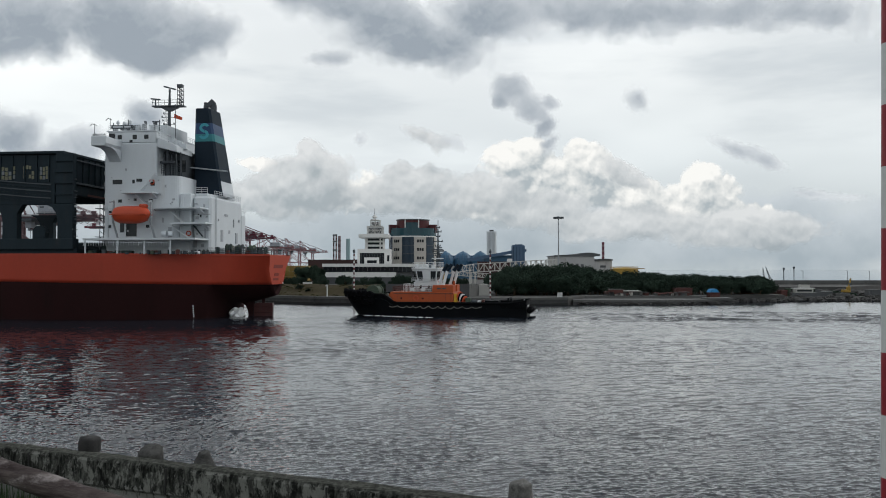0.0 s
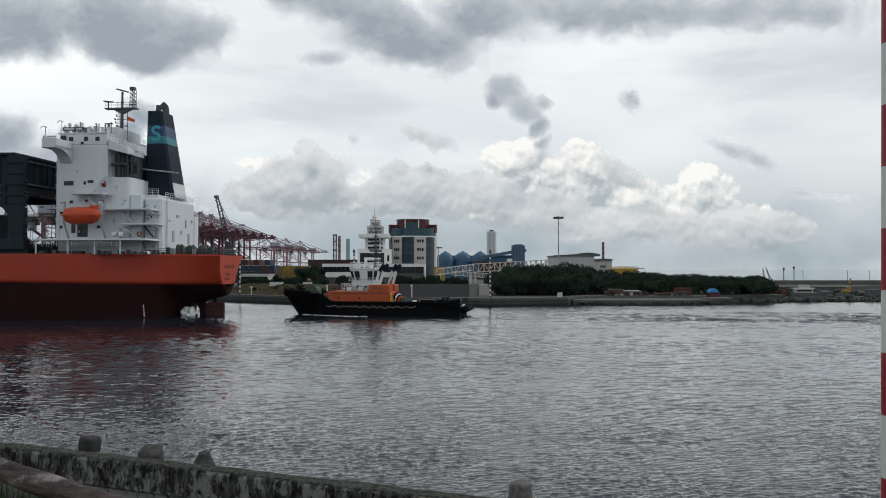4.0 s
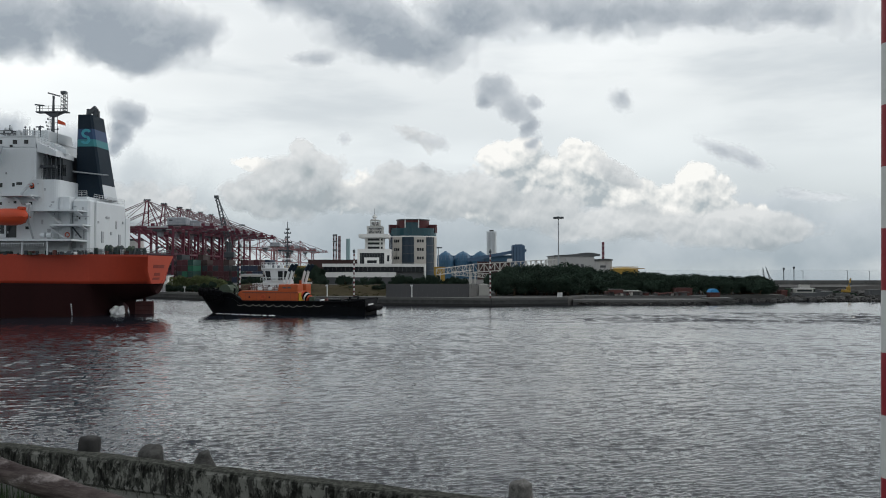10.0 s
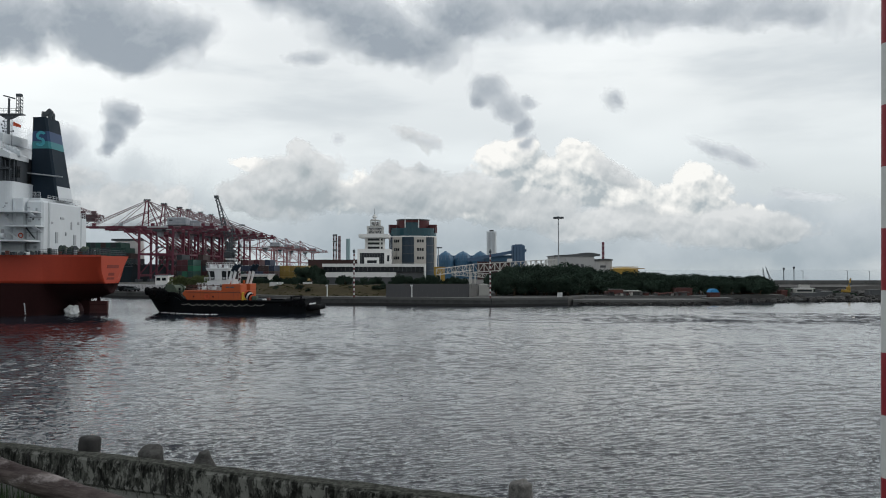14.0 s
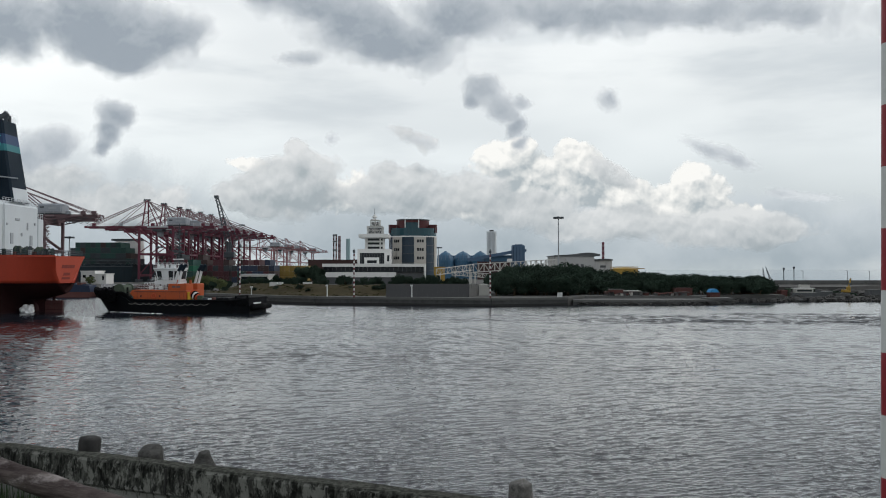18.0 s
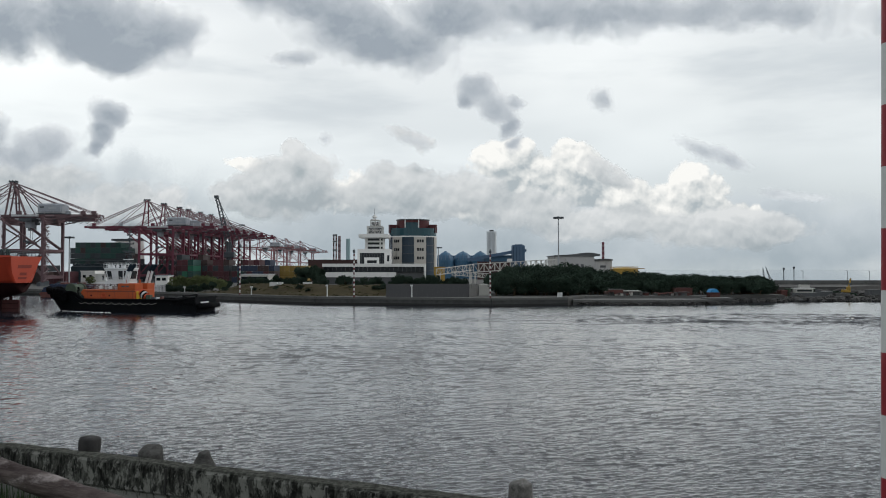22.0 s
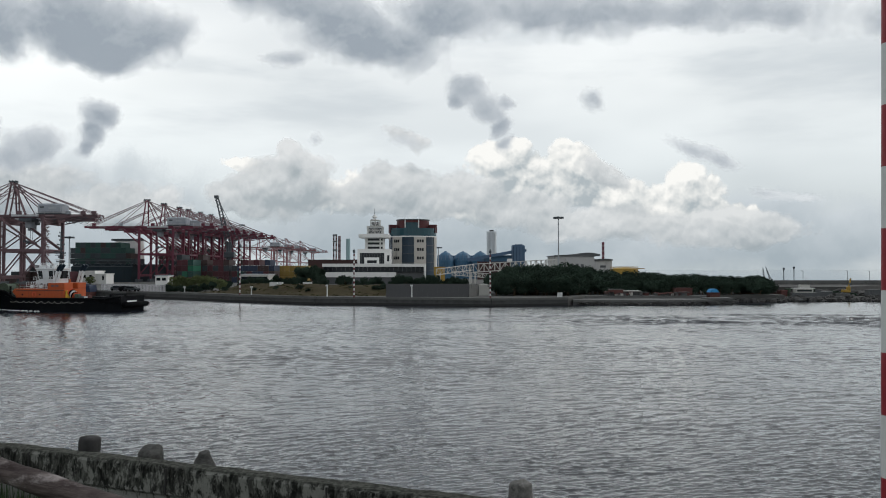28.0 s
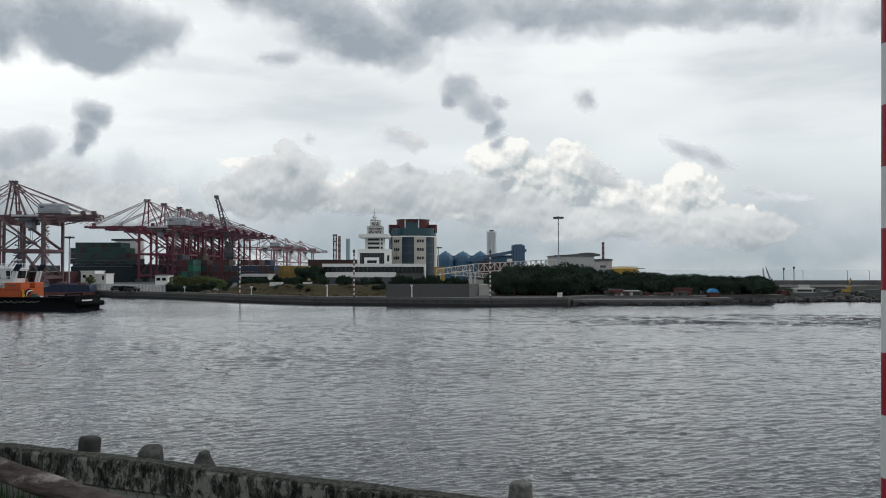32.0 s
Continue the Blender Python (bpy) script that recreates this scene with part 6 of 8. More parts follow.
def jib_crane():
    c = thing("mobile_crane", (-110.5, 430, BANK_TOP), 0, "grey harbour crane with raised lattice jib", "crane")
    block("chassis", (-5, 5, -3, 3, 0, 2.2), MAST_GREY, c, bevel=0.2)
    stick("tower", (0, 0, 2.2), (0, 0, 20), 1.4, MAST_GREY, c, n=8)
    block("cab", (-2, 3, -2, 2, 12, 15), MAST_GREY, c, bevel=0.2)
    bm = bmesh.new()
    a, b = Vector((0.5, 0, 17)), Vector((-116.91 - -110.5, 0, 45.1 - BANK_TOP))
    side = (b - a).normalized().cross(Vector((0, 1, 0)))
    for s, y in ((1, 1), (-1, 1), (1, -1), (-1, -1)):
        beam(bm, a + side * 1.3 * s + Vector((0, y, 0)), b + side * 0.6 * s + Vector((0, 0.5 * y, 0)), 0.3)
    for k in range(16):
        p, q = a.lerp(b, k / 16), a.lerp(b, (k + 1) / 16)
        s = 1 if k % 2 else -1
        for y in (1, -1):
            beam(bm, p + side * 1.2 * s + Vector((0, y * 0.8, 0)), q - side * 1.1 * s + Vector((0, y * 0.8, 0)), 0.25)
    box(bm, b.x - 1.2, b.x + 0.8, -0.9, 0.9, b.z - 0.6, b.z + 0.8)
    part("jib", bm, MAST_GREY, c, "raised lattice jib")
    stick("jib_rope", b, (7, 0, 17), 0.15, MAST_GREY, c)
    return c


jib_crane()


def container_mesh(mat, length=12.2):
    """One ribbed container, its long side along y."""
    bm = bmesh.new()
    box(bm, -1.19, 1.19, 0, length, 0.03, 2.56)
    for x in (-1.2, 1.14):
        for y in (-0.02, length - 0.08):
            box(bm, x, x + 0.06, y, y + 0.1, 0, 2.59)
    for k in range(3):
        box(bm, -0.62 + k * 0.6, -0.56 + k * 0.6, -0.05, 0, 0.1, 2.5)
    return finish(bm, "container", mat)


BOXES = [container_mesh(m) for m in BOX_COLOURS]


def container(parent, x, y, z, which):
    ob = new("container", BOXES[which])
    ob.parent = parent
    ob.location = (x, y, z)
    return ob


def container_ship():
    s = thing("container_ship", (-165.5, 404, 0), 0, "dark container ship moored under the cranes", "ship")
    bm = bmesh.new()
    rows = skin(bm, [[(-15, y, 9), (-14, y, 0.5), (-9, y, -3), (9, y, -3), (14, y, 0.5), (15, y, 9)] for y in (0, 60, 130, 200)])
    for r in (rows[0], rows[-1]):
        bm.faces.new(r)
    bm.faces.new([rows[0][0], rows[0][5], rows[1][5], rows[1][0]])
    bm.faces.new([rows[1][0], rows[1][5], rows[2][5], rows[2][0]])
    bm.faces.new([rows[2][0], rows[2][5], rows[3][5], rows[3][0]])
    part("hull", bm, GANTRY, s, "dark blue-green hull")
    rng = random.Random(8)
    tiers = (3, 4, 4, 4, 4, 4, 4, 4, 4, 4, 3, 2, 1)
    for i, n in enumerate(tiers):
        for k in range(n):
            container(s, -14.7 + i * 2.45, 1.5, 10.4 + k * 2.62, rng.choice((0, 0, 0, 1, 1, 1, 1, 0, 3, 1)))
    for bay in range(3, 14):
        for i in range(10, 13):
            for k in range(rng.choice((2, 3, 3, 4))):
                if i == 12 or k > 2:
                    container(s, -14.7 + i * 2.45, 1.5 + bay * 13.2, 10.4 + k * 2.62, rng.choice((2, 2, 3, 1, 2, 3, 0)))
    bm = bmesh.new()
    for k in range(6):
        x = -14.5 + k * 4.9
        beam(bm, (x, 0.8, 9), (x + 2.4, 0.8, 11.8), 0.25)
        beam(bm, (x + 2.4, 0.8, 11.8), (x + 4.8, 0.8, 9), 0.25)
    beam(bm, (-14.8, 0.8, 11.9), (14.8, 0.8, 11.9), 0.35)
    beam(bm, (-14.8, 0.8, 9.2), (14.8, 0.8, 9.2), 0.35)
    part("lashing_bridge", bm, MAST_GREY, s, "grey steel lashing bridge")
    block("hatch_coaming", (-14.6, 14.6, 1.2, 190, 9, 10.35), GANTRY, s)
    block("deckhouse", (-0.6, 11.4, 18, 26, 9, 22.2), WALL_WHITE, s, "white accommodation block", bevel=0.2)
    block("bridge", (-2.4, 11.0, 17.5, 26, 22.2, 23.2), MAST_GREY, s)
    return s


container_ship()


def container_stack(x, y, cols, tiers, colours, label, seed, turn=0):
    st = thing("container_stack", (x, y, BANK_TOP), turn, label, "containers", "container stacks on the yard")
    rng = random.Random(seed)
    for i in range(cols):
        for k in range(tiers - (1 if rng.random() < 0.3 else 0)):
            container(st, 1.25 + i * 2.5, 0, k * 2.62, rng.choice(colours))
    return st


container_stack(-127.84, 392, 6, 5, (2, 2, 3, 1), "stack of maroon shipping containers on the quay", 1)
container_stack(-116.12, 384, 7, 4, (2, 3, 2, 2, 1, 3), "stack of maroon and brown shipping containers", 2)
container_stack(-96.36, 380, 7, 4, (3, 2, 1, 3, 4, 0), "stack of dark red and blue shipping containers", 3)
container_stack(-87.77, 372, 5, 3, (4, 3, 2, 2), "stack of dark blue shipping containers", 4)
container_stack(-115.9, 370, 2, 4, (0, 5, 2), "stack of bright green shipping containers", 5)
container_stack(-83.8, 400, 7, 3, (7, 7, 7), "stack of yellow shipping containers", 6)
container_stack(-73.32, 402, 3, 3, (7, 7, 3), "stack of yellow and brown shipping containers", 7)
container_stack(-189.98, 352, 6, 2, (3, 2, 3, 1), "low stack of brown shipping containers by the crane", 14)
container_stack(-175.69, 354, 6, 3, (3, 1, 3, 2), "stack of dark brown shipping containers by the crane", 15)
container_stack(-166.44, 340, 5, 2, (3, 3, 2), "low stack of maroon shipping containers", 9)


def simple_hall(name, x0, x1, y0, y1, top, wall, roof, label, windows=(), door=None):
    """A plain hall with walls, roof slab, and windows on the water side."""
    h = thing(name, ((x0 + x1) / 2, y0, BANK_TOP), 0, label, "building")
    w = (x1 - x0) / 2
    face = block("wall", (-w, w, 0, y1 - y0, 0, top - BANK_TOP), wall, h, bevel=0.05)
    block("roof", (-w - 0.25, w + 0.25, -0.25, y1 - y0 + 0.25, top - BANK_TOP, top - BANK_TOP + 0.35), roof, h)
    for a, b, c, d in windows:
        block("window", (a - (x0 + x1) / 2, b - (x0 + x1) / 2, -0.06, 0.02, c - BANK_TOP, d - BANK_TOP), DARK_GLASS, face)
    return h


simple_hall("office_hut", -152.11, -146.18, 350, 360, 6.88, WALL_WHITE, WALL_WHITE, "white two-storey port office block", [(-151.16, -149.98, 4.27, 5.45), (-148.55, -147.37, 4.27, 5.45), (-149.03, -148.08, 1.9, 3.56)])
simple_hall("office_hut", -146.06, -141.44, 350, 358, 5.69, WALL_WHITE, WALL_WHITE, "lower white wing of the port office", [(-143.1, -142.38, 3.32, 5.22)])
simple_hall("gate_hut", -103.53, -99.06, 300, 306, 5.45, WALL_WHITE, SHIP_GREY, "small white gate hut behind the fence", [(-103.13, -101.7, 3.83, 4.84), (-101.09, -99.67, 3.83, 4.84)])
simple_hall("long_shed", -69.68, -43.73, 430, 460, 12.38, BROWN, BROWN, "long dark brown warehouse shed")
simple_hall("long_shed", -80.33, -69.14, 330, 342, 5.62, PALE_STEEL, CRANE_WHITE, "low pale shelter with a flat roof", [(-79.88, -69.59, 2.93, 4.95)])
simple_hall("pale_cabin", -39.05, -36.21, 380, 390, 11.13, PALE_STEEL, CRANE_WHITE, "pale rooftop cabin above the sheds")


def moored_barge():
    b = thing("moored_barge", (-109.52, 244, 0), 0, "blue and red work barge moored at the quay", "boat")
    bm = bmesh.new()
    prism(bm, [(-7.5, -2.4, 0.9), (-6.5, -2.4, -0.6), (6.5, -2.4, -0.6), (7.3, -2.4, 1.4), (-6.9, -2.4, 1.4)], (0, 5, 0))
    part("lower_hull", bm, RUST, b, "rusty red lower hull")
    bm = bmesh.new()
    prism(bm, [(-6.9, -2.45, 1.4), (7.3, -2.45, 1.4), (7.0, -2.45, 3.3), (1.5, -2.45, 3.6), (-3.0, -2.45, 3.6), (-6.2, -2.45, 2.7)], (0, 5.1, 0))
    part("upper_hull", bm, NAVY, b, "navy blue upper hull")
    for k in range(7):
        block("cargo_bundle", (-5.0 + k * 1.6, -3.7 + k * 1.6, -1.6, 1.8, 3.2, 3.7 + 0.22 * (k % 3)), (NAVY, BOX_COLOURS[4], RUST)[k % 3], b, bevel=0.1)
    stick("mooring_post", (6.2, -2.0, 3.3), (6.2, -2.0, 4.3), 0.12, MAST_GREY, b)


moored_barge()


def palisade():
    f = thing("white_fence", (-101.56, 248, BANK_TOP), 0, "white railing fence along the quay road", "fence")
    a, b = Vector((0, 0, 0)), Vector((-77.06 - -101.56, -17, 0))
    n = 46
    for i in range(n + 1):
        p = a.lerp(b, i / n)
        stick("post", p, p + Vector((0, 0, 2.0)), 0.22, CRANE_WHITE, f, square=True)
    for z in (0.5, 1.9):
        stick("rail", a + Vector((0, 0, z)), b + Vector((0, 0, z)), 0.16, CRANE_WHITE, f, square=True)


palisade()


def car(x, y, turn, mat, label):
    c = thing("parked_car", (x, y, BANK_TOP), turn, label, "car", "cars parked along the quay")
    bm = bmesh.new()
    prism(bm, [(-2.2, -0.85, 0.35), (2.2, -0.85, 0.35), (2.2, -0.85, 0.85), (1.3, -0.85, 0.95), (0.7, -0.85, 1.45), (-1.2, -0.85, 1.48), (-2.1, -0.85, 0.95)], (0, 1.7, 0))
    part("body", bm, mat, c, bevel=0.08)
    block("side_glass", (-1.3, 0.8, -0.88, -0.84, 0.95, 1.35), DARK_GLASS, c)
    for wx in (-1.4, 1.4):
        for wy in (-0.86, 0.86):
            bm = bmesh.new()
            rod(bm, (wx, wy - 0.1, 0.33), (wx, wy + 0.1, 0.33), 0.33, 12)
            part("wheel", bm, RUBBER, c)


for px_, y_, m_, l_ in ((-94.57, 243, BOX_COLOURS[1], "dark saloon car parked by the quay fence"), (-91.05, 240, TUG_BLACK, "black saloon car parked by the quay fence"), (-88.33, 237, BOX_COLOURS[1], "dark van parked by the quay fence")):
    car(px_, y_, -9, m_, l_)


# ---------------------------------------------------------------- signal station and office tower
def round_tower():
    cy, r = 374, (-3.01 - -13.55) * 1.015
    t = thing("office_tower", (-13.54, cy, BANK_TOP), 0, "round office tower of dark glass and beige panels", "building")
    g = BANK_TOP
    levels = 22.13 - g
    for k in range(12):
        a0, a1 = radians(-90 - 25 + 30 * k + 0.0), radians(-90 + 5 + 30 * k)
        glass = k % 2 == 0
        bm = bmesh.new()
        rad = r * (0.975 if glass else 1.0)
        pts = [(rad * math.cos(a0 + (a1 - a0) * i / 4), rad * math.sin(a0 + (a1 - a0) * i / 4)) for i in range(5)]
        slab(bm, pts + [(0, 0)], 0, levels)
        face = part("glass_bay" if glass else "panel_bay", bm, GLASS_BLUE if glass else WALL_BEIGE, t, "dark blue curtain wall" if glass else "beige tiled wall bay")
        if k in (0, 1, 2, 10, 11):
            for f in range(6):
                z = levels - 1.9 - f * 3.72
                if glass:
                    bm = bmesh.new()
                    q = [Vector((rad * 1.004 * math.cos(a0 + (a1 - a0) * i / 4), rad * 1.004 * math.sin(a0 + (a1 - a0) * i / 4), z - 1.9)) for i in range(5)]
                    for p, w in zip(q, q[1:]):
                        beam(bm, p, w, 0.14)
                    part("spandrel", bm, ROOF_DARK, face)
                else:
                    for s in range(3):
                        a = a0 + (a1 - a0) * (0.3 + 0.2 * s)
                        c0 = Vector((r * math.cos(a), r * math.sin(a), z))
                        along = Vector((-math.sin(a), math.cos(a), 0))
                        out = Vector((math.cos(a), math.sin(a), 0))
                        bm = bmesh.new()
                        prism(bm, [c0 - along * 0.42 - Vector((0, 0, 0.62)) - out * 0.3, c0 + along * 0.42 - Vector((0, 0, 0.62)) - out * 0.3, c0 + along * 0.42 + Vector((0, 0, 0.62)) - out * 0.3, c0 - along * 0.42 + Vector((0, 0, 0.62)) - out * 0.3], out * 0.36)
                        part("window", bm, DARK_GLASS, face)
    for name, z0, z1, rr, mat in (("cornice", 22.01, 22.5, r * 1.01, WALL_WHITE), ("glass_drum", 22.5, 25.95, r * 0.985, GLASS_TEAL)):
        bm = bmesh.new()
        lathe(bm, [(rr, z0 - g), (rr, z1 - g)], 36)
        part(name, bm, mat, t)
    bm = bmesh.new()
    lathe(bm, [(r * 0.68, 25.59 - g), (r * 0.68, 29.67 - g)], 30)
    part("crown_drum", bm, CROWN_RED, t, "maroon rooftop drum")
    bm = bmesh.new()
    lathe(bm, [(r * 0.70, 29.55 - g), (r * 0.70, 30.04 - g)], 30)
    part("crown_rim", bm, ROOF_DARK, t)
    for a0, a1, top in ((-182, -158, 396), (-22, 2, 397), (40, 80, 396), (110, 150, 396)):
        bm = bmesh.new()
        z1 = 27.69 - g
        inner, outer = [], []
        for i in range(5):
            a = radians(a0 + (a1 - a0) * i / 4)
            outer.append((r * 1.02 * math.cos(a), r * 1.02 * math.sin(a)))
            inner.append((r * 0.72 * math.cos(a), r * 0.72 * math.sin(a)))
        slab(bm, outer + inner[::-1], 24.11 - g, z1)
        part("crown_block", bm, CROWN_RED, t, "maroon corner block")
    bm = bmesh.new()
    arc = [(r * 0.695 * math.cos(radians(-113 + 5.4 * i)), r * 0.695 * math.sin(radians(-113 + 5.4 * i))) for i in range(9)]
    slab(bm, arc + [(x * 0.96, y * 0.96) for x, y in arc[::-1]], 25.6 - g, 28.5 - g)
    part("crown_window", bm, GLASS_TEAL, t, "dark teal glass band in the rooftop drum")
    for a in (-115, -68):
        p = (r * 0.70 * math.cos(radians(a)), r * 0.70 * math.sin(radians(a)))
        stick("crown_mullion", (*p, 25.59 - g), (*p, 29.8 - g), 0.5, WALL_WHITE, t, square=True)


round_tower()


def signal_station():
    g, y = BANK_TOP, 352
    s = thing("signal_station", (-29.36, y, g), 0, "white stepped signal station with lattice top", "building")
    cx = -29.36

    def b(name, x0, x1, z0, z1, d0, d1, mat, parent=None, label="", bevel=0.0):
        return block(name, (x0 - cx, x1 - cx, d0, d1, z0 - g, z1 - g), mat, parent or s, label, bevel)

    b("base", -36.16, -22.2, 1.7, 16.42, 0, 13, WALL_WHITE, bevel=0.05)
    glass = b("glass_front", -35.08, -24.82, 10.21, 14.74, -0.05, 0.05, DARK_GLASS)
    for k in range(9):
        x = -35.08 + (-24.82 - -35.08) * (k + 0.5) / 9
        b("mullion", x - 0.06, x + 0.06, 10.21, 14.74, -0.1, -0.05, ROOF_DARK, glass)
    b("porch", -33.17, -26.97, 10.21, 12.83, -0.9, 0.0, WALL_WHITE)
    b("porch_window", -31.98, -27.92, 10.45, 11.64, -0.95, -0.88, DARK_GLASS)
    b("side_window", -23.63, -22.67, 11.16, 13.79, -0.05, 0.03, DARK_GLASS)
    b("upper_block", -33.17, -25.3, 16.42, 21.2, 2, 11, WALL_WHITE)
    for z in (20.48, 18.81, 17.01):
        b("window_band", -31.98, -26.97, z - 0.45, z + 0.45, 1.93, 2.03, DARK_GLASS)
        b("side_window", -26.37, -25.66, z - 0.45, z + 0.45, 1.93, 2.03, DARK_GLASS)
    b("roof_slab", -35.56, -22.91, 21.2, 22.75, -1.5, 12.5, WALL_WHITE, bevel=0.08)
    for i, (x0, x1, z0, z1) in enumerate(((-32.22, -25.78, 22.75, 26.22), (-30.91, -26.97, 26.22, 28.97))):
        d = 2 + 2 * i
        for x in (x0, (x0 + x1) / 2, x1):
            for yy in (d, 10 - d):
                stick("frame_post", (x - cx, yy, z0 - g), (x - cx, yy, z1 - g), 0.34, PALE_STEEL, s, square=True)
        for z in (z0 + 0.2, (z0 + z1) / 2, z1 - 0.2):
            for yy in (d, 10 - d):
                stick("frame_beam", (x0 - cx, yy, z - g), (x1 - cx, yy, z - g), 0.3, PALE_STEEL, s, square=True)
            for x in (x0, x1):
                stick("frame_beam", (x - cx, d, z - g), (x - cx, 10 - d, z - g), 0.3, PALE_STEEL, s, square=True)
        b("lantern_core", x0 + 0.5, x1 - 0.5, z0, z1 - 0.7, d + 0.8, 9.0 - d, ROOF_DARK)
        for k in range(4):
            e0, e1 = x0 + (x1 - x0) * k / 4 - cx, x0 + (x1 - x0) * (k + 1) / 4 - cx
            stick("lattice_bar", (e0, d, z0 - g), (e1, d, z1 - g), 0.11, WALL_WHITE, s, square=True)
            stick("lattice_bar", (e1, d, z0 - g), (e0, d, z1 - g), 0.11, WALL_WHITE, s, square=True)
    bm = bmesh.new()
    lathe(bm, [(1.5, 0), (1.5, 0.25), (0.5, 0.4), (0.5, 0.9), (1.1, 1.1), (1.1, 1.5), (0.5, 1.7), (0.5, 2.1), (0.2, 2.5)], 12, (0, 5, 28.97 - g))
    part("lantern", bm, WALL_WHITE, s)
    stick("spire", (0, 5, 30.04 - g), (0, 5, 33.87 - g), 0.1, MAST_GREY, s, r2=0.04)

    w = thing("long_office", (-28.46, 343, g), 0, "long white low office wing with dark ribbon windows", "building")
    cx2 = -28.46
    for name, x0, x1, z0, z1, d, mat in (("plinth", -49.45, -19.59, 1.7, 4.57, 0.5, ROOF_DARK), ("lower_band", -49.68, -19.36, 4.57, 6.67, 0.0, WALL_WHITE), ("ribbon_window", -49.45, -7.46, 6.67, 8.88, 0.4, DARK_GLASS), ("roof_band", -49.68, -7.23, 8.88, 10.17, -0.3, WALL_WHITE)):
        block(name, (x0 - cx2, x1 - cx2, d, 8.5, z0 - g, z1 - g), mat, w)
    block("side_wing", (-19.36 - cx2, -7.46 - cx2, 1.0, 8.4, 0, 6.67 - g), ROOF_DARK, w)
    for k in range(24):
        x = -49.21 + (-7.7 - -49.21) * k / 23
        block("mullion", (x - cx2 - 0.06, x - cx2 + 0.06, 0.3, 0.4, 6.67 - g, 8.88 - g), ROOF_DARK, w)
    block("end_post", (-7.93 - cx2, -7.23 - cx2, -0.2, 8.4, 0, 8.88 - g), WALL_WHITE, w)


signal_station()


# ---------------------------------------------------------------- chimneys, plant, conveyor
def striped_stack(name, x, y, r, top, base, bands, a, b, label, category="chimney"):
    s = thing(name, (x, y, base), 0, label, category)
    h = top - base
    for k in range(bands):
        bm = bmesh.new()
        lathe(bm, [(r, h * k / bands), (r, h * (k + 1) / bands)], 14)
        part("band", bm, a if k % 2 == 0 else b, s)
    return s


for x in (-81.34, -79.45):
    striped_stack("twin_chimney", x, 620, 0.55, 33.12, BANK_TOP, 15, CRANE_STAY, BROWN, "red and white striped power plant chimney")
bm = bmesh.new()
for z in (32.91, 28.07, 21.76):
    beam(bm, (-81.97, 619, z), (-78.61, 619, z), 1.1)
solid("chimney_bridge", bm, ROOF_DARK, "dark steel platforms joining two chimneys", "platform")
striped_stack("slim_chimney", -74.65, 600, 1.0, 31.5, BANK_TOP, 15, CRANE_STAY, CRANE_BROWN, "grey banded power plant chimney")
striped_stack("broad_chimney", -68.34, 600, 1.5, 29.47, BANK_TOP, 12, CHIMNEY_TEAL, CHIMNEY_TEAL, "pale teal power plant chimney")
striped_stack("short_chimney", 66.32, 345, 0.55, 19.07, BANK_TOP, 17, CRANE_RED, CRANE_STAY, "red and white striped chimney behind the hall")

for x0, x1, y in ((-3.6, 6.6, 520), (6.7, 18.6, 524), (18.4, 29.0, 520)):
    d = thing("storage_dome", ((x0 + x1) / 2, y + 10, BANK_TOP), 0, "blue segmented coal storage dome", "storage dome", "storage domes")
    r = (x1 - x0) / 2
    h = 18.9 - BANK_TOP
    bm = bmesh.new()
    lathe(bm, [(r * 1.04, 0), (r * 1.04, h * 0.66), (r * 0.98, h * 0.75), (r * 0.82, h * 0.85), (r * 0.60, h * 0.92), (r * 0.35, h * 0.97), (0.3, h * 0.985)], 20)
    part("shell", bm, DOME_BLUE, d)
    for k in range(12):
        a = 2 * math.pi * k / 12
        stick("rib", (r * 1.02 * math.cos(a), r * 1.02 * math.sin(a), h * 0.70), (r * 0.80 * math.cos(a), r * 0.80 * math.sin(a), h * 0.865), 0.3, STEEL_BLUE, d)
    block("roof_vent", (-0.9, 0.9, -0.9, 0.9, h * 0.965, h * 1.01), DOME_BLUE, d, bevel=0.2)


simple_hall("blue_shed", -3.58, 27.92, 541, 552, 16.18, DOME_BLUE, STEEL_BLUE, "long blue sheet-clad store behind the domes")


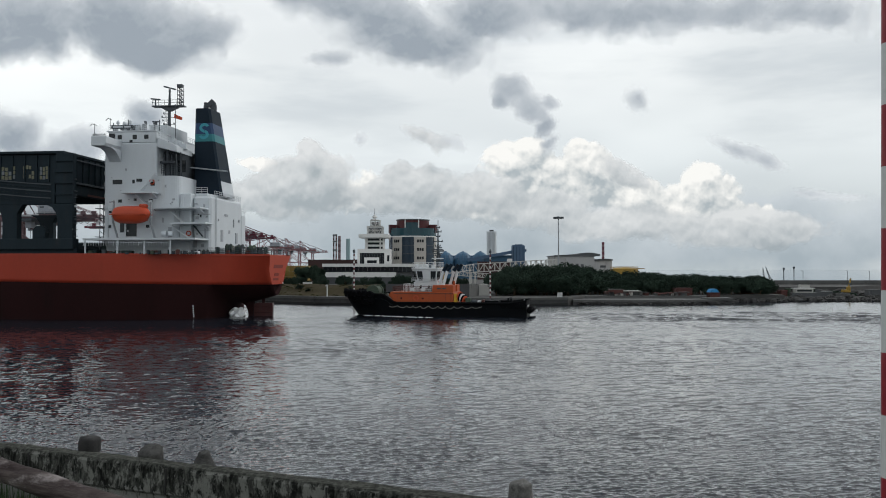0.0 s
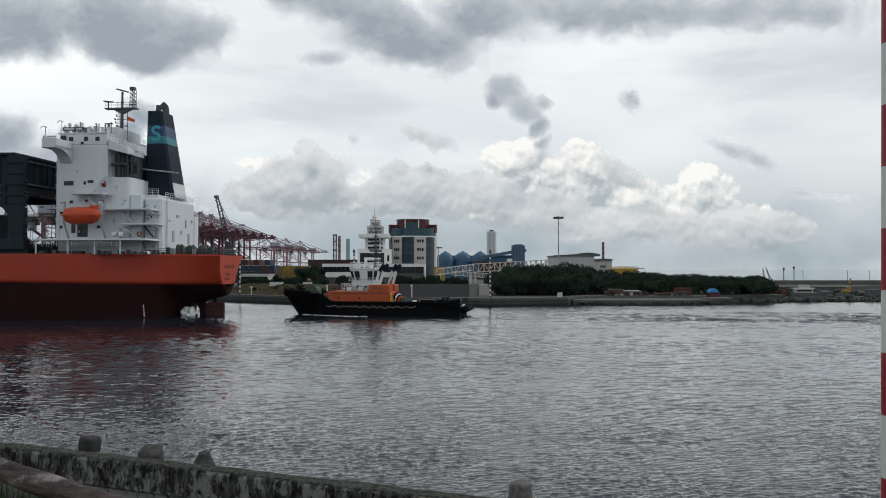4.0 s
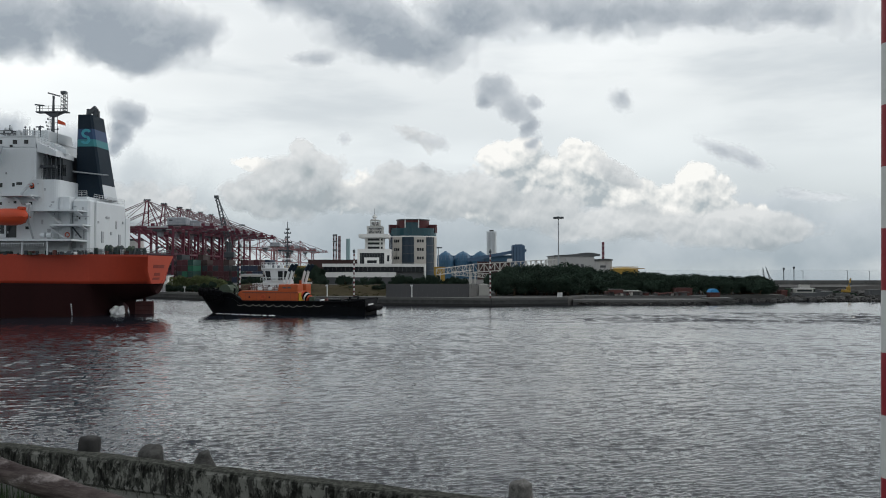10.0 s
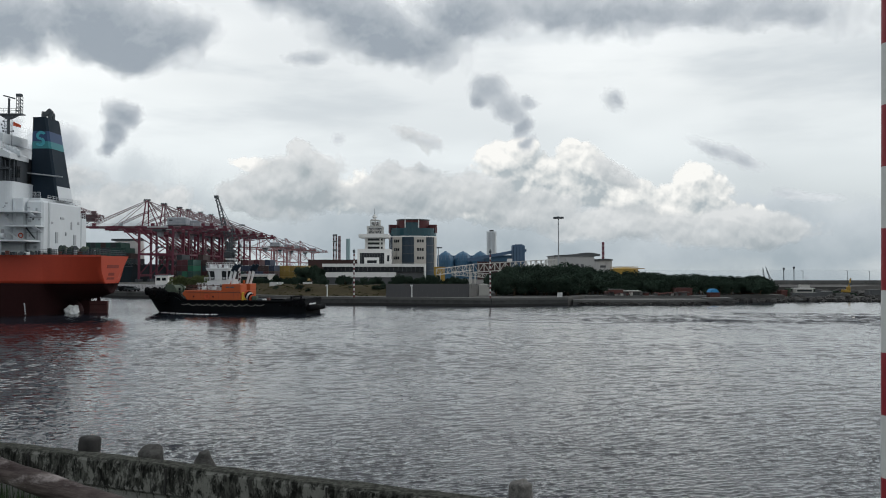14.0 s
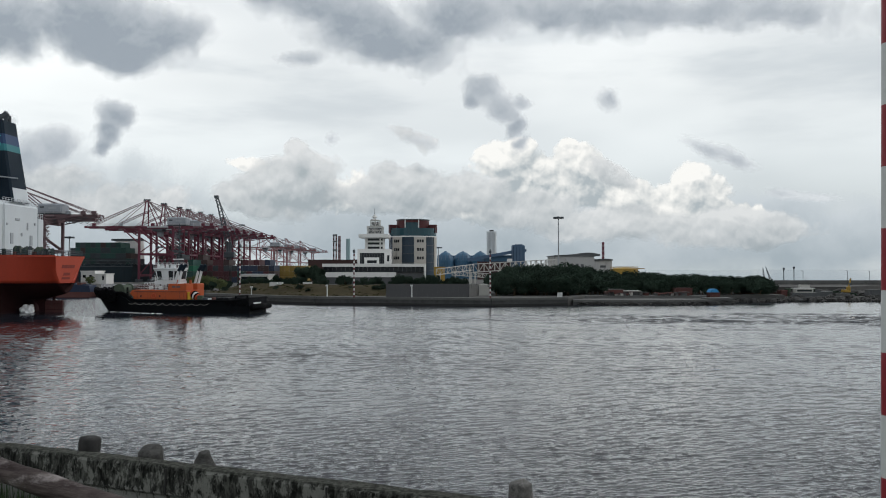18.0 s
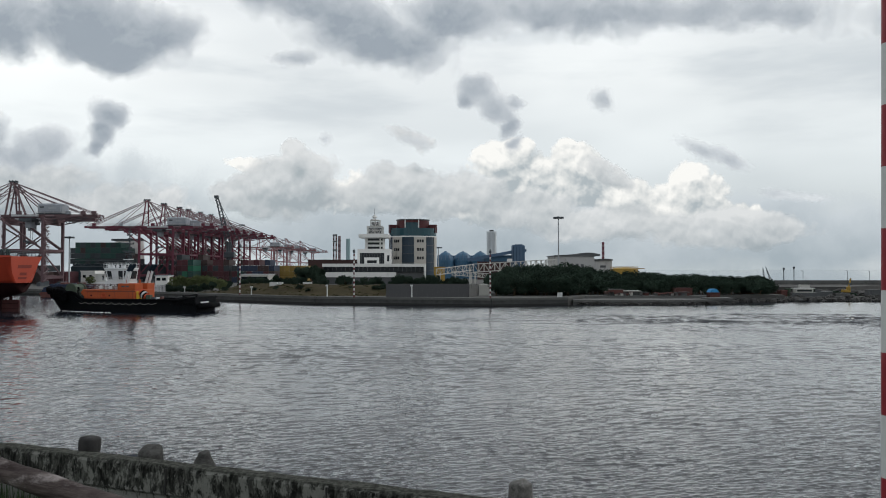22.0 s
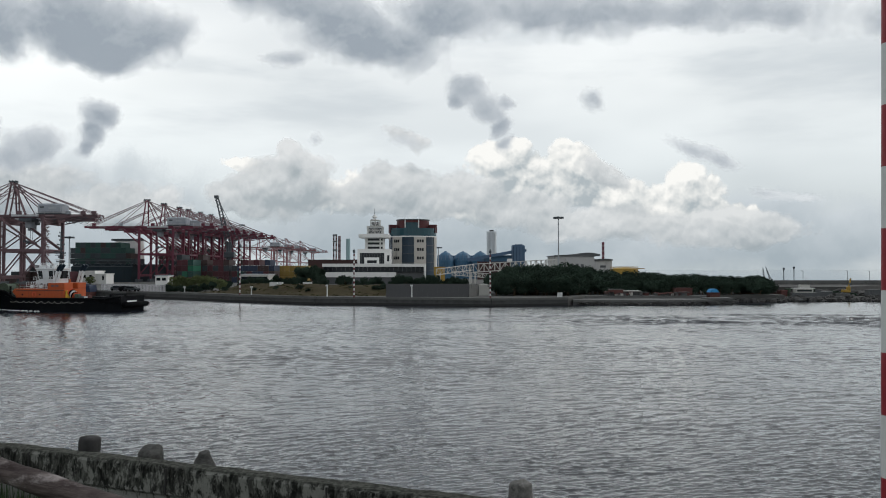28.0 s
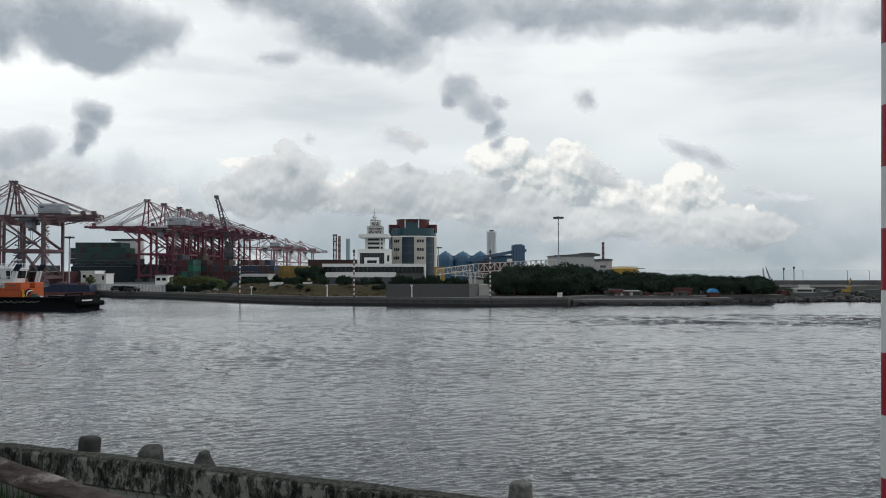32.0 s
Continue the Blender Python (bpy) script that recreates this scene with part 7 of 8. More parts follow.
def blue_plant():
    p = thing("blue_plant", (41.02, 500, BANK_TOP), 0, "blue sheet-clad coal handling plant with sloped conveyor", "industrial plant")
    cx, g = 41.02, BANK_TOP
    block("tower", (41.7 - cx, 49.16 - cx, 0, 9, 0, 21.87 - g), STEEL_BLUE, p, bevel=0.1)
    block("tower_step", (42.04 - cx, 45.43 - cx, 1, 8, 21.87 - g, 22.37 - g), STEEL_BLUE, p)
    for k in range(5):
        block("tower_vent", (42.04 - cx + 1.4 * k, 42.04 - cx + 1.4 * k + 0.9, 0.5, 2, 21.87 - g, 22.2 - g + 0.5 * (k % 2)), STEEL_BLUE, p)
    block("tower_side", (49.16 - cx, 50.17 - cx, 1, 6, 18.13 - g, 19.83 - g), STEEL_BLUE, p)
    block("tower_cap", (45.09 - cx, 47.8 - cx, 1, 8, 21.87 - g, 22.71 - g), STEEL_BLUE, p)
    for k in range(4):
        block("seam", (42.21 - cx + k * 1.9, 42.21 - cx + k * 1.9 + 0.25, -0.12, 0.0, 4, 21.19 - g), GLASS_BLUE, p)
    bm = bmesh.new()
    beam(bm, (14.92 - cx, 2, 13.05 - g), (42.04 - cx, 2, 18.13 - g), 1.9)
    part("conveyor_gallery", bm, STEEL_BLUE, p, "sloping blue conveyor gallery")
    block("store", (24.41 - cx, 41.36 - cx, 3, 14, 0, 16.1 - g), DOME_BLUE, p)
    block("red_store", (20.18 - cx, 39.7 - cx, -14, -4, 0, 12.21 - g), BROWN, p, "dark red store")
    block("white_gable", (37.43 - cx, 40.36 - cx, -14.6, -14.02, 10, 13.83 - g), WALL_WHITE, p)


blue_plant()
bm = bmesh.new()
lathe(bm, [(3.3, 0), (3.3, 32.62 - BANK_TOP), (3.2, 33 - BANK_TOP)], 20, (0, 0, 0))
silo = thing("tall_silo", (32.65, 560, BANK_TOP), 0, "tall white cylindrical power plant silo", "silo")
part("shaft", bm, SILO_WHITE, silo)
block("silo_cap", (-1.4, 1.4, -1.4, 1.4, 33 - BANK_TOP, 33.95 - BANK_TOP), ROOF_DARK, silo)
for k in range(4):
    block("seam", (-2.0 + k * 1.2, -1.94 + k * 1.2, -3.33, -2.4, 14, 32.24 - BANK_TOP), HALL_GREY, silo)


def truss(name, p, q, high, deep, bays, mat, label, legs=()):
    """A box truss between two points, with its trestles."""
    p, q = Vector(p), Vector(q)
    t = thing(name, (p.x, p.y, BANK_TOP), 0, label, "conveyor")
    off = Vector((p.x, p.y, BANK_TOP))
    up, back = Vector((0, 0, high)), Vector((0, deep, 0))
    for u in (Vector(), up):
        for b in (Vector(), back):
            stick("chord", p + u + b - off, q + u + b - off, 0.28, mat, t, square=True)
    for i in range(bays + 1):
        a = p.lerp(q, i / bays) - off
        for b in (Vector(), back):
            stick("upright", a + b, a + b + up, 0.24, mat, t, square=True)
            if i < bays:
                c = p.lerp(q, (i + 1) / bays) - off
                s, e = (a, c + up) if i % 2 else (a + up, c)
                stick("diagonal", s + b, e + b, 0.11, mat, t, square=True)
    for f in legs:
        a = p.lerp(q, f) - off
        for b in (Vector(), back):
            stick("trestle_leg", Vector((a.x, a.y + b.y, 0)), a + b, 0.4, mat, t, square=True)
    return t


truss("conveyor_bridge", (10.98, 300, 6.88), (42.52, 312, 8.72), 2.9, 2.5, 16, PALE_STEEL, "pale steel truss conveyor bridge above the trees", (0.02, 0.3, 0.62, 0.98))
truss("conveyor_ramp", (-2.33, 286, 5.97), (10.95, 299, 7.69), 2.0, 2.2, 10, PALE_STEEL, "pale sloping conveyor ramp of steel trusses", (0.1, 0.5, 0.9))
truss("conveyor_ramp", (3.04, 280, 6.02), (16.06, 282, 5.05), 1.3, 2.0, 10, PALE_STEEL, "low pale conveyor ramp", (0.5, 0.9))
simple_hall("yellow_store", -3.58, 0.7, 330, 340, 8.52, YELLOW, YELLOW, "faded yellow store with a low roof")


def arched_hall():
    y, g = 320, BANK_TOP
    h = thing("white_hall", (53.37, y, g), 0, "white industrial hall with dark arched roofs", "building")
    cx = 53.37
    block("wall", (43.18 - cx, 58.36 - cx, 2, 24, 0, 13.29 - g), HALL_GREY, h)
    block("annex_wall", (58.36 - cx, 64.87 - cx, 0, 18, 0, 11.55 - g), HALL_GREY, h)
    block("low_wall", (47.52 - cx, 58.36 - cx, 0, 2, 0, 11.99 - g), HALL_GREY, h)
    for x0, x1, lo, hi, y0, y1 in ((42.74, 59.2, 12.95, 13.62, 1.5, 24), (51.4, 60.75, 13.1, 14.35, 1.8, 24.3), (58.15, 65.2, 11.35, 11.99, -0.6, 18.5)):
        bm = bmesh.new()
        pts = []
        n = 8
        for i in range(n + 1):
            t = i / n
            pts.append((x0 + (x1 - x0) * t - cx, y0, lo - g + (hi - lo) * math.sin(math.pi * (0.15 + 0.7 * t))))
        prism(bm, pts + [(x1 - cx, y0, lo - g - 0.1), (x0 - cx, y0, lo - g - 0.1)], (0, y1 - y0, 0))
        part("arched_roof", bm, ROOF_DARK, h, "dark grey curved metal roof")
    for a, b, c, d in ((50.99, 52.07, 8.3, 10.04), (52.94, 54.02, 8.52, 9.82), (53.81, 56.85, 7, 8.08), (60.32, 62.49, 8.52, 9.38)):
        block("window", (a - cx, b - cx, -0.05, 0.03, c - g, d - g), ROOF_DARK, h)
    for k in range(5):
        x = 49.03 + k * 1.9
        block("wall_rib", (x - cx, x - cx + 0.12, -0.05, 0.0, 0, 11.77 - g), HALL_GREY, h)


arched_hall()


def yellow_tank():
    t = thing("yellow_tank", (68.52, 315, BANK_TOP), 0, "yellow round tank with a railed roof", "tank")
    r = (73.78 - 63.48) / 2
    bm = bmesh.new()
    lathe(bm, [(r, 0), (r, 8.09 - BANK_TOP), (r * 0.6, 8.51 - BANK_TOP), (0.2, 8.72 - BANK_TOP)], 24)
    part("shell", bm, YELLOW, t)
    z = 8.19 - BANK_TOP
    railing(t, [(r * math.cos(a), r * math.sin(a), z) for a in [k * math.pi / 6 for k in range(13)]], 0.7, YELLOW, r=0.05, gap=1.5, rails=2)
    block("roof_walkway", (r * 0.6, r + 1.2, -r - 0.3, -r + 0.3, z - 0.2, z + 0.1), YELLOW, t)


yellow_tank()


def flood_mast(x, y, top, label):
    m = thing("flood_mast", (x, y, BANK_TOP), 0, label, "light mast", "floodlight masts")
    h = top - BANK_TOP
    stick("pole", (0, 0, 0), (0, 0, h - 0.6), 0.3, SHIP_GREY, m, n=10, r2=0.2)
    bm = bmesh.new()
    lathe(bm, [(0.5, h - 1.0), (1.0, h - 0.8), (1.0, h - 0.3), (0.4, h - 0.1)], 10)
    part("crown_ring", bm, MAST_GREY, m)
    for k in range(8):
        a = math.pi * k / 4
        block("flood_lamp", (1.45 * math.cos(a) - 0.4, 1.45 * math.cos(a) + 0.4, 1.45 * math.sin(a) - 0.4, 1.45 * math.sin(a) + 0.4, h - 0.9, h - 0.25), MAST_GREY, m)


flood_mast(41.6, 300, 27.04, "tall grey floodlight mast with lamp ring")
flood_mast(-148.01, 330, 21.06, "tall grey floodlight mast beside the crane")
flood_mast(-2.55, 470, 20.41, "grey floodlight mast beside the blue domes")
flood_mast(-125.52, 520, 35.83, "thin grey floodlight mast among the cranes")

for px_, y_, top_ in ((-50.21, 206, 14.25), (-20.18, 189, 12.72), (10.37, 183, 12.45)):
    s = striped_stack("striped_pole", px_, y_, 0.17, top_ - 1.2, BANK_TOP, 19, POLE_DARK, POLE_WHITE, "slim red and white striped navigation pole on the quay", "marker pole")
    s["group"] = "striped marker poles"
    h = top_ - BANK_TOP
    stick("finial", (0, 0, h - 1.2), (0, 0, h), 0.1, MAST_GREY, s)
    block("lamp", (-0.25, 0.25, -0.25, 0.25, h - 0.9, h - 0.3), MAST_GREY, s)

for x, y, top in ((-26.82, 193, 4.53), (-7.01, 187.5, 4.61), (-47.77, 208, 3.83), (-70.96, 229, 3.36)):
    l = thing("quay_lamp", (x, y, 1.72), 0, "short white lamp post on the quay edge", "lamp post", "quay lamp posts")
    stick("post", (0, 0, 0), (0, 0, top - 2.1), 0.14, POLE_WHITE, l, n=8)
    block("lamp_head", (-0.35, 0.2, -0.2, 0.2, top - 2.1, top - 1.75), POLE_WHITE, l)


# ---------------------------------------------------------------- bank: mound, hoarding, small buildings
def mound():
    bm = bmesh.new()
    rows = []
    n, m = 70, 14
    for i in range(n + 1):
        t = i / n
        px0, py0 = -67.58 + (-12.3 - -67.58) * t, 222 - 31 * min(1, t * 1.45) + (2 if t > 0.7 else 0)
        rows.append([])
        for j in range(m + 1):
            f = j / m
            ends = curve_to(t, 0.0, 0.22)
            up = curve_to(f, 0.0, 0.6) * (1 - 0.5 * curve_to(f, 0.7, 1))
            z = BANK_TOP + 0.06 + 2.3 * up * ends + 0.25 * up * noise.noise((px0 * 0.15, f * 3, 1.0))
            rows[-1].append((px0 + 4 * f, py0 + 4.5 + 26 * f, z))
    skin(bm, rows)
    solid("grass_mound", bm, DRY_GRASS, "low mound of dry brown grass behind the quay", "grass", "structure", soft=True)


mound()


def hoarding():
    w = thing("grey_hoarding", (-13.08, 191.5, BANK_TOP), 0, "long dark grey sheet hoarding on the quay", "hoarding")
    span, top = 5.93 - -13.08, 4.7 - BANK_TOP
    n = 16
    for k in range(n):
        block("panel", (span * k / n, span * (k + 1) / n - 0.006, 0, 0.18, 0, top), HOARDING, w)
    ret = 8.77 - -13.08
    for k in range(4):
        a, b = Vector((span, 0, 0)), Vector((ret, 9, 0))
        p, q = a.lerp(b, k / 4), a.lerp(b, (k + 0.97) / 4)
        bm = bmesh.new()
        prism(bm, [p, q, q + Vector((0, 0.15, 0)), p + Vector((0, 0.15, 0))], (0, 0, top - 0.1))
        part("panel", bm, CONCRETE, w, "lighter grey return panel")
    stick("end_post", (span, -0.1, 0), (span, -0.1, top + 0.2), 0.25, HOARDING, w, square=True)


hoarding()
for x0, x1, y, top, mat in ((6.98, 7.79, 198, 4.28, CONCRETE), (8.27, 11.12, 200, 4.1, PALE_STEEL)):
    simple_hall("gate_block", x0, x1, y, y + 3, top, mat, mat, "small pale concrete gate building")
stick_post = thing("quay_sign", (26.54, 189.5, BANK_TOP), 0, "small white marker boards on the quay", "sign")
for k in range(2):
    block("board", (-0.55 + k * 0.62, -0.02 + k * 0.62, 0, 0.12, 0, 1.1), POLE_WHITE, stick_post)


# ---------------------------------------------------------------- trees
def tree_meshes(seed, high, wide, leaves, mat, leaf=0.42, low=0.25):
    """Trunk with limbs, and a crown of many small leaf clumps round the limb ends."""
    rng = random.Random(seed)
    bm = bmesh.new()
    rod(bm, (0, 0, 0), (0.1, 0, high * 0.45), 0.05 * high * 0.5 + 0.06, 7, 0.06 + 0.012 * high)
    tips = []
    for k in range(9):
        a, r = rng.uniform(0, 6.28), wide * rng.uniform(0.25, 0.8)
        z = high * rng.uniform(low + 0.15, 0.88) * (1 - 0.25 * (r / wide) ** 2)
        tip = Vector((r * math.cos(a), r * math.sin(a), z))
        rod(bm, (0.05, 0, high * rng.uniform(0.2, 0.44)), tip, 0.07 + 0.006 * high, 5, 0.03)
        tips.append((tip, wide * rng.uniform(0.30, 0.50)))
    trunk = finish(bm, "trunk", BARK)
    verts, faces = [], []
    for i in range(leaves):
        c, r = tips[rng.randrange(len(tips))]
        d = Vector((rng.gauss(0, 1), rng.gauss(0, 1), rng.gauss(0, 0.75))).normalized() * r * rng.uniform(0.35, 1.08) ** 0.6
        p = c + d
        p.z = max(p.z, 0.2)
        out = Vector((rng.gauss(0, 1), rng.gauss(0, 1), rng.gauss(0.4, 1))).normalized()
        u = out.orthogonal().normalized()
        v = out.cross(u)
        s = leaf * rng.uniform(0.6, 1.3)
        b = len(verts)
        verts += [p - u * s, p - v * s * 0.55, p + u * s + out * s * 0.25, p + v * s * 0.6]
        faces.append((b, b + 1, b + 2, b + 3))
    me = bpy.data.meshes.new("crown")
    me.from_pydata([tuple(v) for v in verts], [], faces)
    me.materials.append(mat)
    return trunk, me


KINDS = [tree_meshes(11, 6.0, 3.4, 3800, LEAF, 0.23), tree_meshes(12, 5.0, 3.0, 3400, LEAF, 0.21), tree_meshes(13, 7.0, 3.2, 4200, LEAF, 0.25), tree_meshes(14, 4.2, 2.9, 3000, LEAF, 0.2, 0.1),
         tree_meshes(15, 4.0, 2.4, 1500, LEAF_LIGHT, 0.22, 0.1), tree_meshes(16, 6.5, 2.8, 1700, LEAF_LIGHT, 0.26)]
PLANT = random.Random(21)


def tree(x, y, z, kind, scale, label, group, wide=1.0):
    trunk, crown = KINDS[kind]
    t = new("tree")
    t.empty_display_size = 0.2
    t.matrix_basis = pose(x, y, z, 0, 0, PLANT.uniform(0, 360)) @ Matrix.Diagonal((scale * wide, scale * wide, scale, 1))
    tagged(t, label, "tree", group)
    for name, me in (("trunk", trunk), ("crown", crown)):
        ob = new(name, me)
        ob.parent = t
    return t


# the dark coastal wood on the bank: crown tops fall away towards the harbour mouth
def wood_top(px_slope):
    """Height of the wood's skyline over the water against its bearing."""
    marks = ((0.062, 7.2), (0.085, 8.6), (0.11, 9.3), (0.15, 8.8), (0.18, 8.0), (0.22, 7.2), (0.27, 6.9), (0.32, 6.5), (0.37, 6.1), (0.386, 6.4), (0.395, 4.0))
    for (a, za), (b, zb) in zip(marks, marks[1:]):
        if px_slope <= b:
            return za + (zb - za) * max(0, px_slope - a) / (b - a)
    return marks[-1][1]


for row, (y0, share) in enumerate(((202, 0.62), (206, 0.72), (211, 0.84), (218, 0.93), (226, 1.0))):
    slope = 0.064
    while slope < 0.392:
        y = y0 + PLANT.uniform(-1.6, 1.6) + (4.5 if slope > 0.17 else 0)
        eye_top = wood_top(slope)
        top = 8.3 + (eye_top - 8.3) * y / 215
        high = max(1.6, (top - BANK_TOP) * share * PLANT.uniform(0.88, 1.06))
        kind = PLANT.choice((0, 1, 2, 3))
        tall = (6.0, 5.0, 7.0, 4.2)[kind]
        tree(slope * y, y, BANK_TOP, kind, high / tall * 1.05, "dark green coastal tree in a dense wood", "trees of the coastal wood", 1.15 if share > 0.8 else 1.3)
        slope += PLANT.uniform(0.0095, 0.0145)

# trees by the offices, the mound and the container yard
for x, y, high, kind in (
        (-54.59, 330, 10.5, 0), (-51.34, 325, 11.5, 2), (-49.45, 330, 9.5, 1), (-46.28, 322, 6.0, 3), (-57.24, 335, 7, 3), (-59.51, 335, 4.5, 1),
        (-36.82, 300, 5.6, 1), (-34.75, 298, 6.2, 3), (-30, 295, 3.6, 3), (-28.08, 298, 5.0, 1), (-25.89, 296, 4.8, 3), (-24.25, 298, 5.2, 0), (-21.97, 300, 3.4, 3),
        (-16.91, 290, 5.4, 3), (-14.74, 286, 6.2, 1), (-12.71, 284, 5.8, 0), (-7.54, 285, 5.4, 3), (-5.54, 282, 6.0, 1), (-3.82, 282, 6.4, 0), (-1.52, 280, 5.2, 3),
        (1.07, 262, 5.0, 0), (3.15, 258, 5.6, 1), (5.42, 258, 5.4, 0), (7.29, 256, 4.6, 3), (-9.57, 288, 4.8, 3), (-4.26, 262, 4.2, 3),
        (14.09, 212, 6.2, 0), (15.82, 214, 7.0, 1), (-62.24, 300, 3.6, 3), (-60.2, 302, 3.8, 1), (-57.77, 300, 4.4, 3), (-56.1, 302, 4.6, 1), (-64.45, 298, 3.0, 3), (-66.92, 300, 4.0, 0)):
    tree(x, y, BANK_TOP, kind, 0.70 * high / (6.0, 5.0, 7.0, 4.2, 4.0, 6.5)[kind], "dark green shade tree by the port offices", "trees by the offices", 0.95)
for x, y, high, kind in (
        (-84.2, 262, 4.6, 4), (-80.82, 258, 5.2, 5), (-78.11, 256, 4.4, 4), (-75.01, 252, 5.4, 5), (-73.13, 252, 4.6, 4), (-70.85, 250, 5.2, 4), (-68.99, 250, 4.4, 5), (-66.59, 248, 4.2, 4), (-85.98, 262, 2.6, 4), (-145.96, 345, 3.8, 4), (-65.61, 252, 3.6, 3), (-67.6, 242, 3.4, 3), (-69.32, 240, 2.8, 3)):
    tree(x, y, BANK_TOP, kind, 0.88 * high / (6.0, 5.0, 7.0, 4.2, 4.0, 6.5)[kind], "light green shrubby tree by the container yard", "trees by the yard", 0.95)
# a row of small street trees behind the mound
for k in range(15):
    f = k / 14
    tree(-63.5 + 27 * f + PLANT.uniform(-0.5, 0.5), 262 + PLANT.uniform(-2, 2), BANK_TOP, PLANT.choice((0, 2, 1)), PLANT.uniform(0.52, 0.72), "small dark street tree behind the grass mound", "street trees behind the mound", 0.75)
# low bushes: along the fence, on the mound
for k in range(16):
    f = k / 15
    tree(-78.69 + (-67.27 - -78.69) * f, 236 - 7 * f + PLANT.uniform(-1, 1), BANK_TOP, PLANT.choice((3, 3, 1)), PLANT.uniform(0.28, 0.42), "low dark hedge bush by the quay road", "hedge bushes", 1.5)
for x, y, z, s in ((-57.93, 222, 2.2, 0.30), (-48.65, 214, 2.4, 0.26), (-42.58, 212, 2.9, 0.25), (-36.15, 210, 3.0, 0.3), (-33.49, 206, 2.4, 0.24), (-23.32, 208, 2.9, 0.25), (-16.62, 206, 2.8, 0.34), (-14.56, 207, 2.9, 0.38), (-36.15, 222, 3.4, 0.4)):
    tree(x, y, z, 3, s, "small bush on the dry grass mound", "bushes on the mound", 1.2)
verts, faces = [], []
for k in range(170):
    f, g = PLANT.random(), PLANT.random()
    x = -66.08 + (-12.56 - -66.08) * f
    y = 222 - 31 * min(1, f * 1.45) + (2 if f > 0.7 else 0) + 4.5 + 15 * g
    z = BANK_TOP + 0.06 + 2.3 * curve_to(g * 15 / 26, 0.0, 0.6) * curve_to(f, 0.0, 0.22)
    w, h, b = PLANT.uniform(0.2, 0.7), PLANT.uniform(0.08, 0.28), len(verts)
    verts += [(x - w, y, z), (x + w, y + PLANT.uniform(-0.3, 0.3), z), (x + PLANT.uniform(-0.2, 0.2), y - 0.1, z + h)]
    faces.append((b, b + 1, b + 2))
me = bpy.data.meshes.new("grass_tufts")
me.from_pydata(verts, [], faces)
me.materials.append(WEED)
tagged(new("grass_tufts", me), "dull green weeds and tufts over the dry mound", "grass", kind="stuff")
bm = bmesh.new()
for x, y, s in ((-44.99, 221, 1), (-43.55, 222, 0.8), (-35.9, 220, 1.1)):
    box(bm, x - s, x + s, y, y + 1.2, 2.2, 4.6)
solid("white_signs", bm, POLE_WHITE, "white sheeted boards standing on the mound", "board", kind="stuff")


# ---------------------------------------------------------------- tip and harbour mouth
def site_hut(x0, x1, y, z0, z1, mat, roof, label, name="site_container"):
    h = thing(name, ((x0 + x1) / 2, y, z0), 0, label, "site hut")
    w = (x1 - x0) / 2
    block("body", (-w, w, 0, 2.6, 0, z1 - z0), mat, h, bevel=0.04)
    block("roof", (-w - 0.12, w + 0.12, -0.12, 2.72, z1 - z0, z1 - z0 + 0.14), roof, h)
    n = max(2, int(w * 2 / 1.1))
    for k in range(n):
        x = -w + 2 * w * (k + 0.5) / n
        block("rib", (x - 0.05, x + 0.05, -0.05, 0.0, 0.05, z1 - z0 - 0.05), mat, h)


land("ground_terrace", [(30.5, 197.5), (62.4, 197.5), (64.46, 204), (30.5, 204)], 1.0, 1.8, CONCRETE, "raised concrete terrace under the site huts")
site_hut(39.94, 43.04, 199, 1.8, 3.18, RUST, CONCRETE, "rust-red site container with a grey roof")
site_hut(43.31, 47.22, 199.4, 1.8, 2.77, QUAY_DARK, PALE_STEEL, "grey open site shelter")
for k in range(26):
    f = PLANT.random()
    x, w, h = 38 + 22 * f, PLANT.uniform(0.3, 1.1), PLANT.uniform(0.25, 0.8)
    site_hut(x, x + w, 198.0, 1.8, 1.8 + h, PLANT.choice((QUAY_DARK, ROOF_DARK, RUST, CONCRETE, PALE_STEEL, BROWN)), PLANT.choice((QUAY_DARK, RUST)), "small stack of building gear on the terrace", "site_gear")
site_hut(51.27, 53.84, 199, 1.8, 2.23, QUAY_DARK, RUST, "low grey site cabin with rust patches")
site_hut(56, 59.8, 200, 1.8, 3.42, RUST, RUST, "rust-red site container on the apron")
site_hut(63.37, 65.78, 198, 1.15, 2.4, RUST, RUST, "red site container under a blue tarpaulin")
bm = bmesh.new()
x0, x1 = 63.37, 65.51
z = 2.4 + 0.16
prism(bm, [(x0, 197.8, z), (x1, 197.8, z), (x1 - 0.3, 197.8, z + 0.5), (x0 + 1.3, 197.8, z + 0.85), (x0 + 0.4, 197.8, z + 0.7)], (0, 2.9, 0))
solid("tarpaulin", bm, TARP_BLUE, "blue tarpaulin heaped on a container", "tarpaulin")
site_hut(75.6, 81.4, 214, 1.0, 2.5, RUST, YELLOW, "long low rust-red shed at the harbour mouth", "shore_shed")
bm = bmesh.new()
prism(bm, [(60.66, 191, 0.9), (66.74, 192, 0.9), (66.74, 192, 1.45), (60.66, 191, 1.45)], (0, 5, 0))
solid("landing_stage", bm, CONCRETE, "low concrete landing stage", "landing stage", "structure")
for a, b in (((29.5, 188.8), (50.21, 186.8)), ((50.21, 186.8), (66.74, 192.8))):
    solid("quay_wall", quay_edge(a, b, -2, 0.75), QUAY_DARK, "dark tide-stained concrete apron edge", "quay wall", "structure")


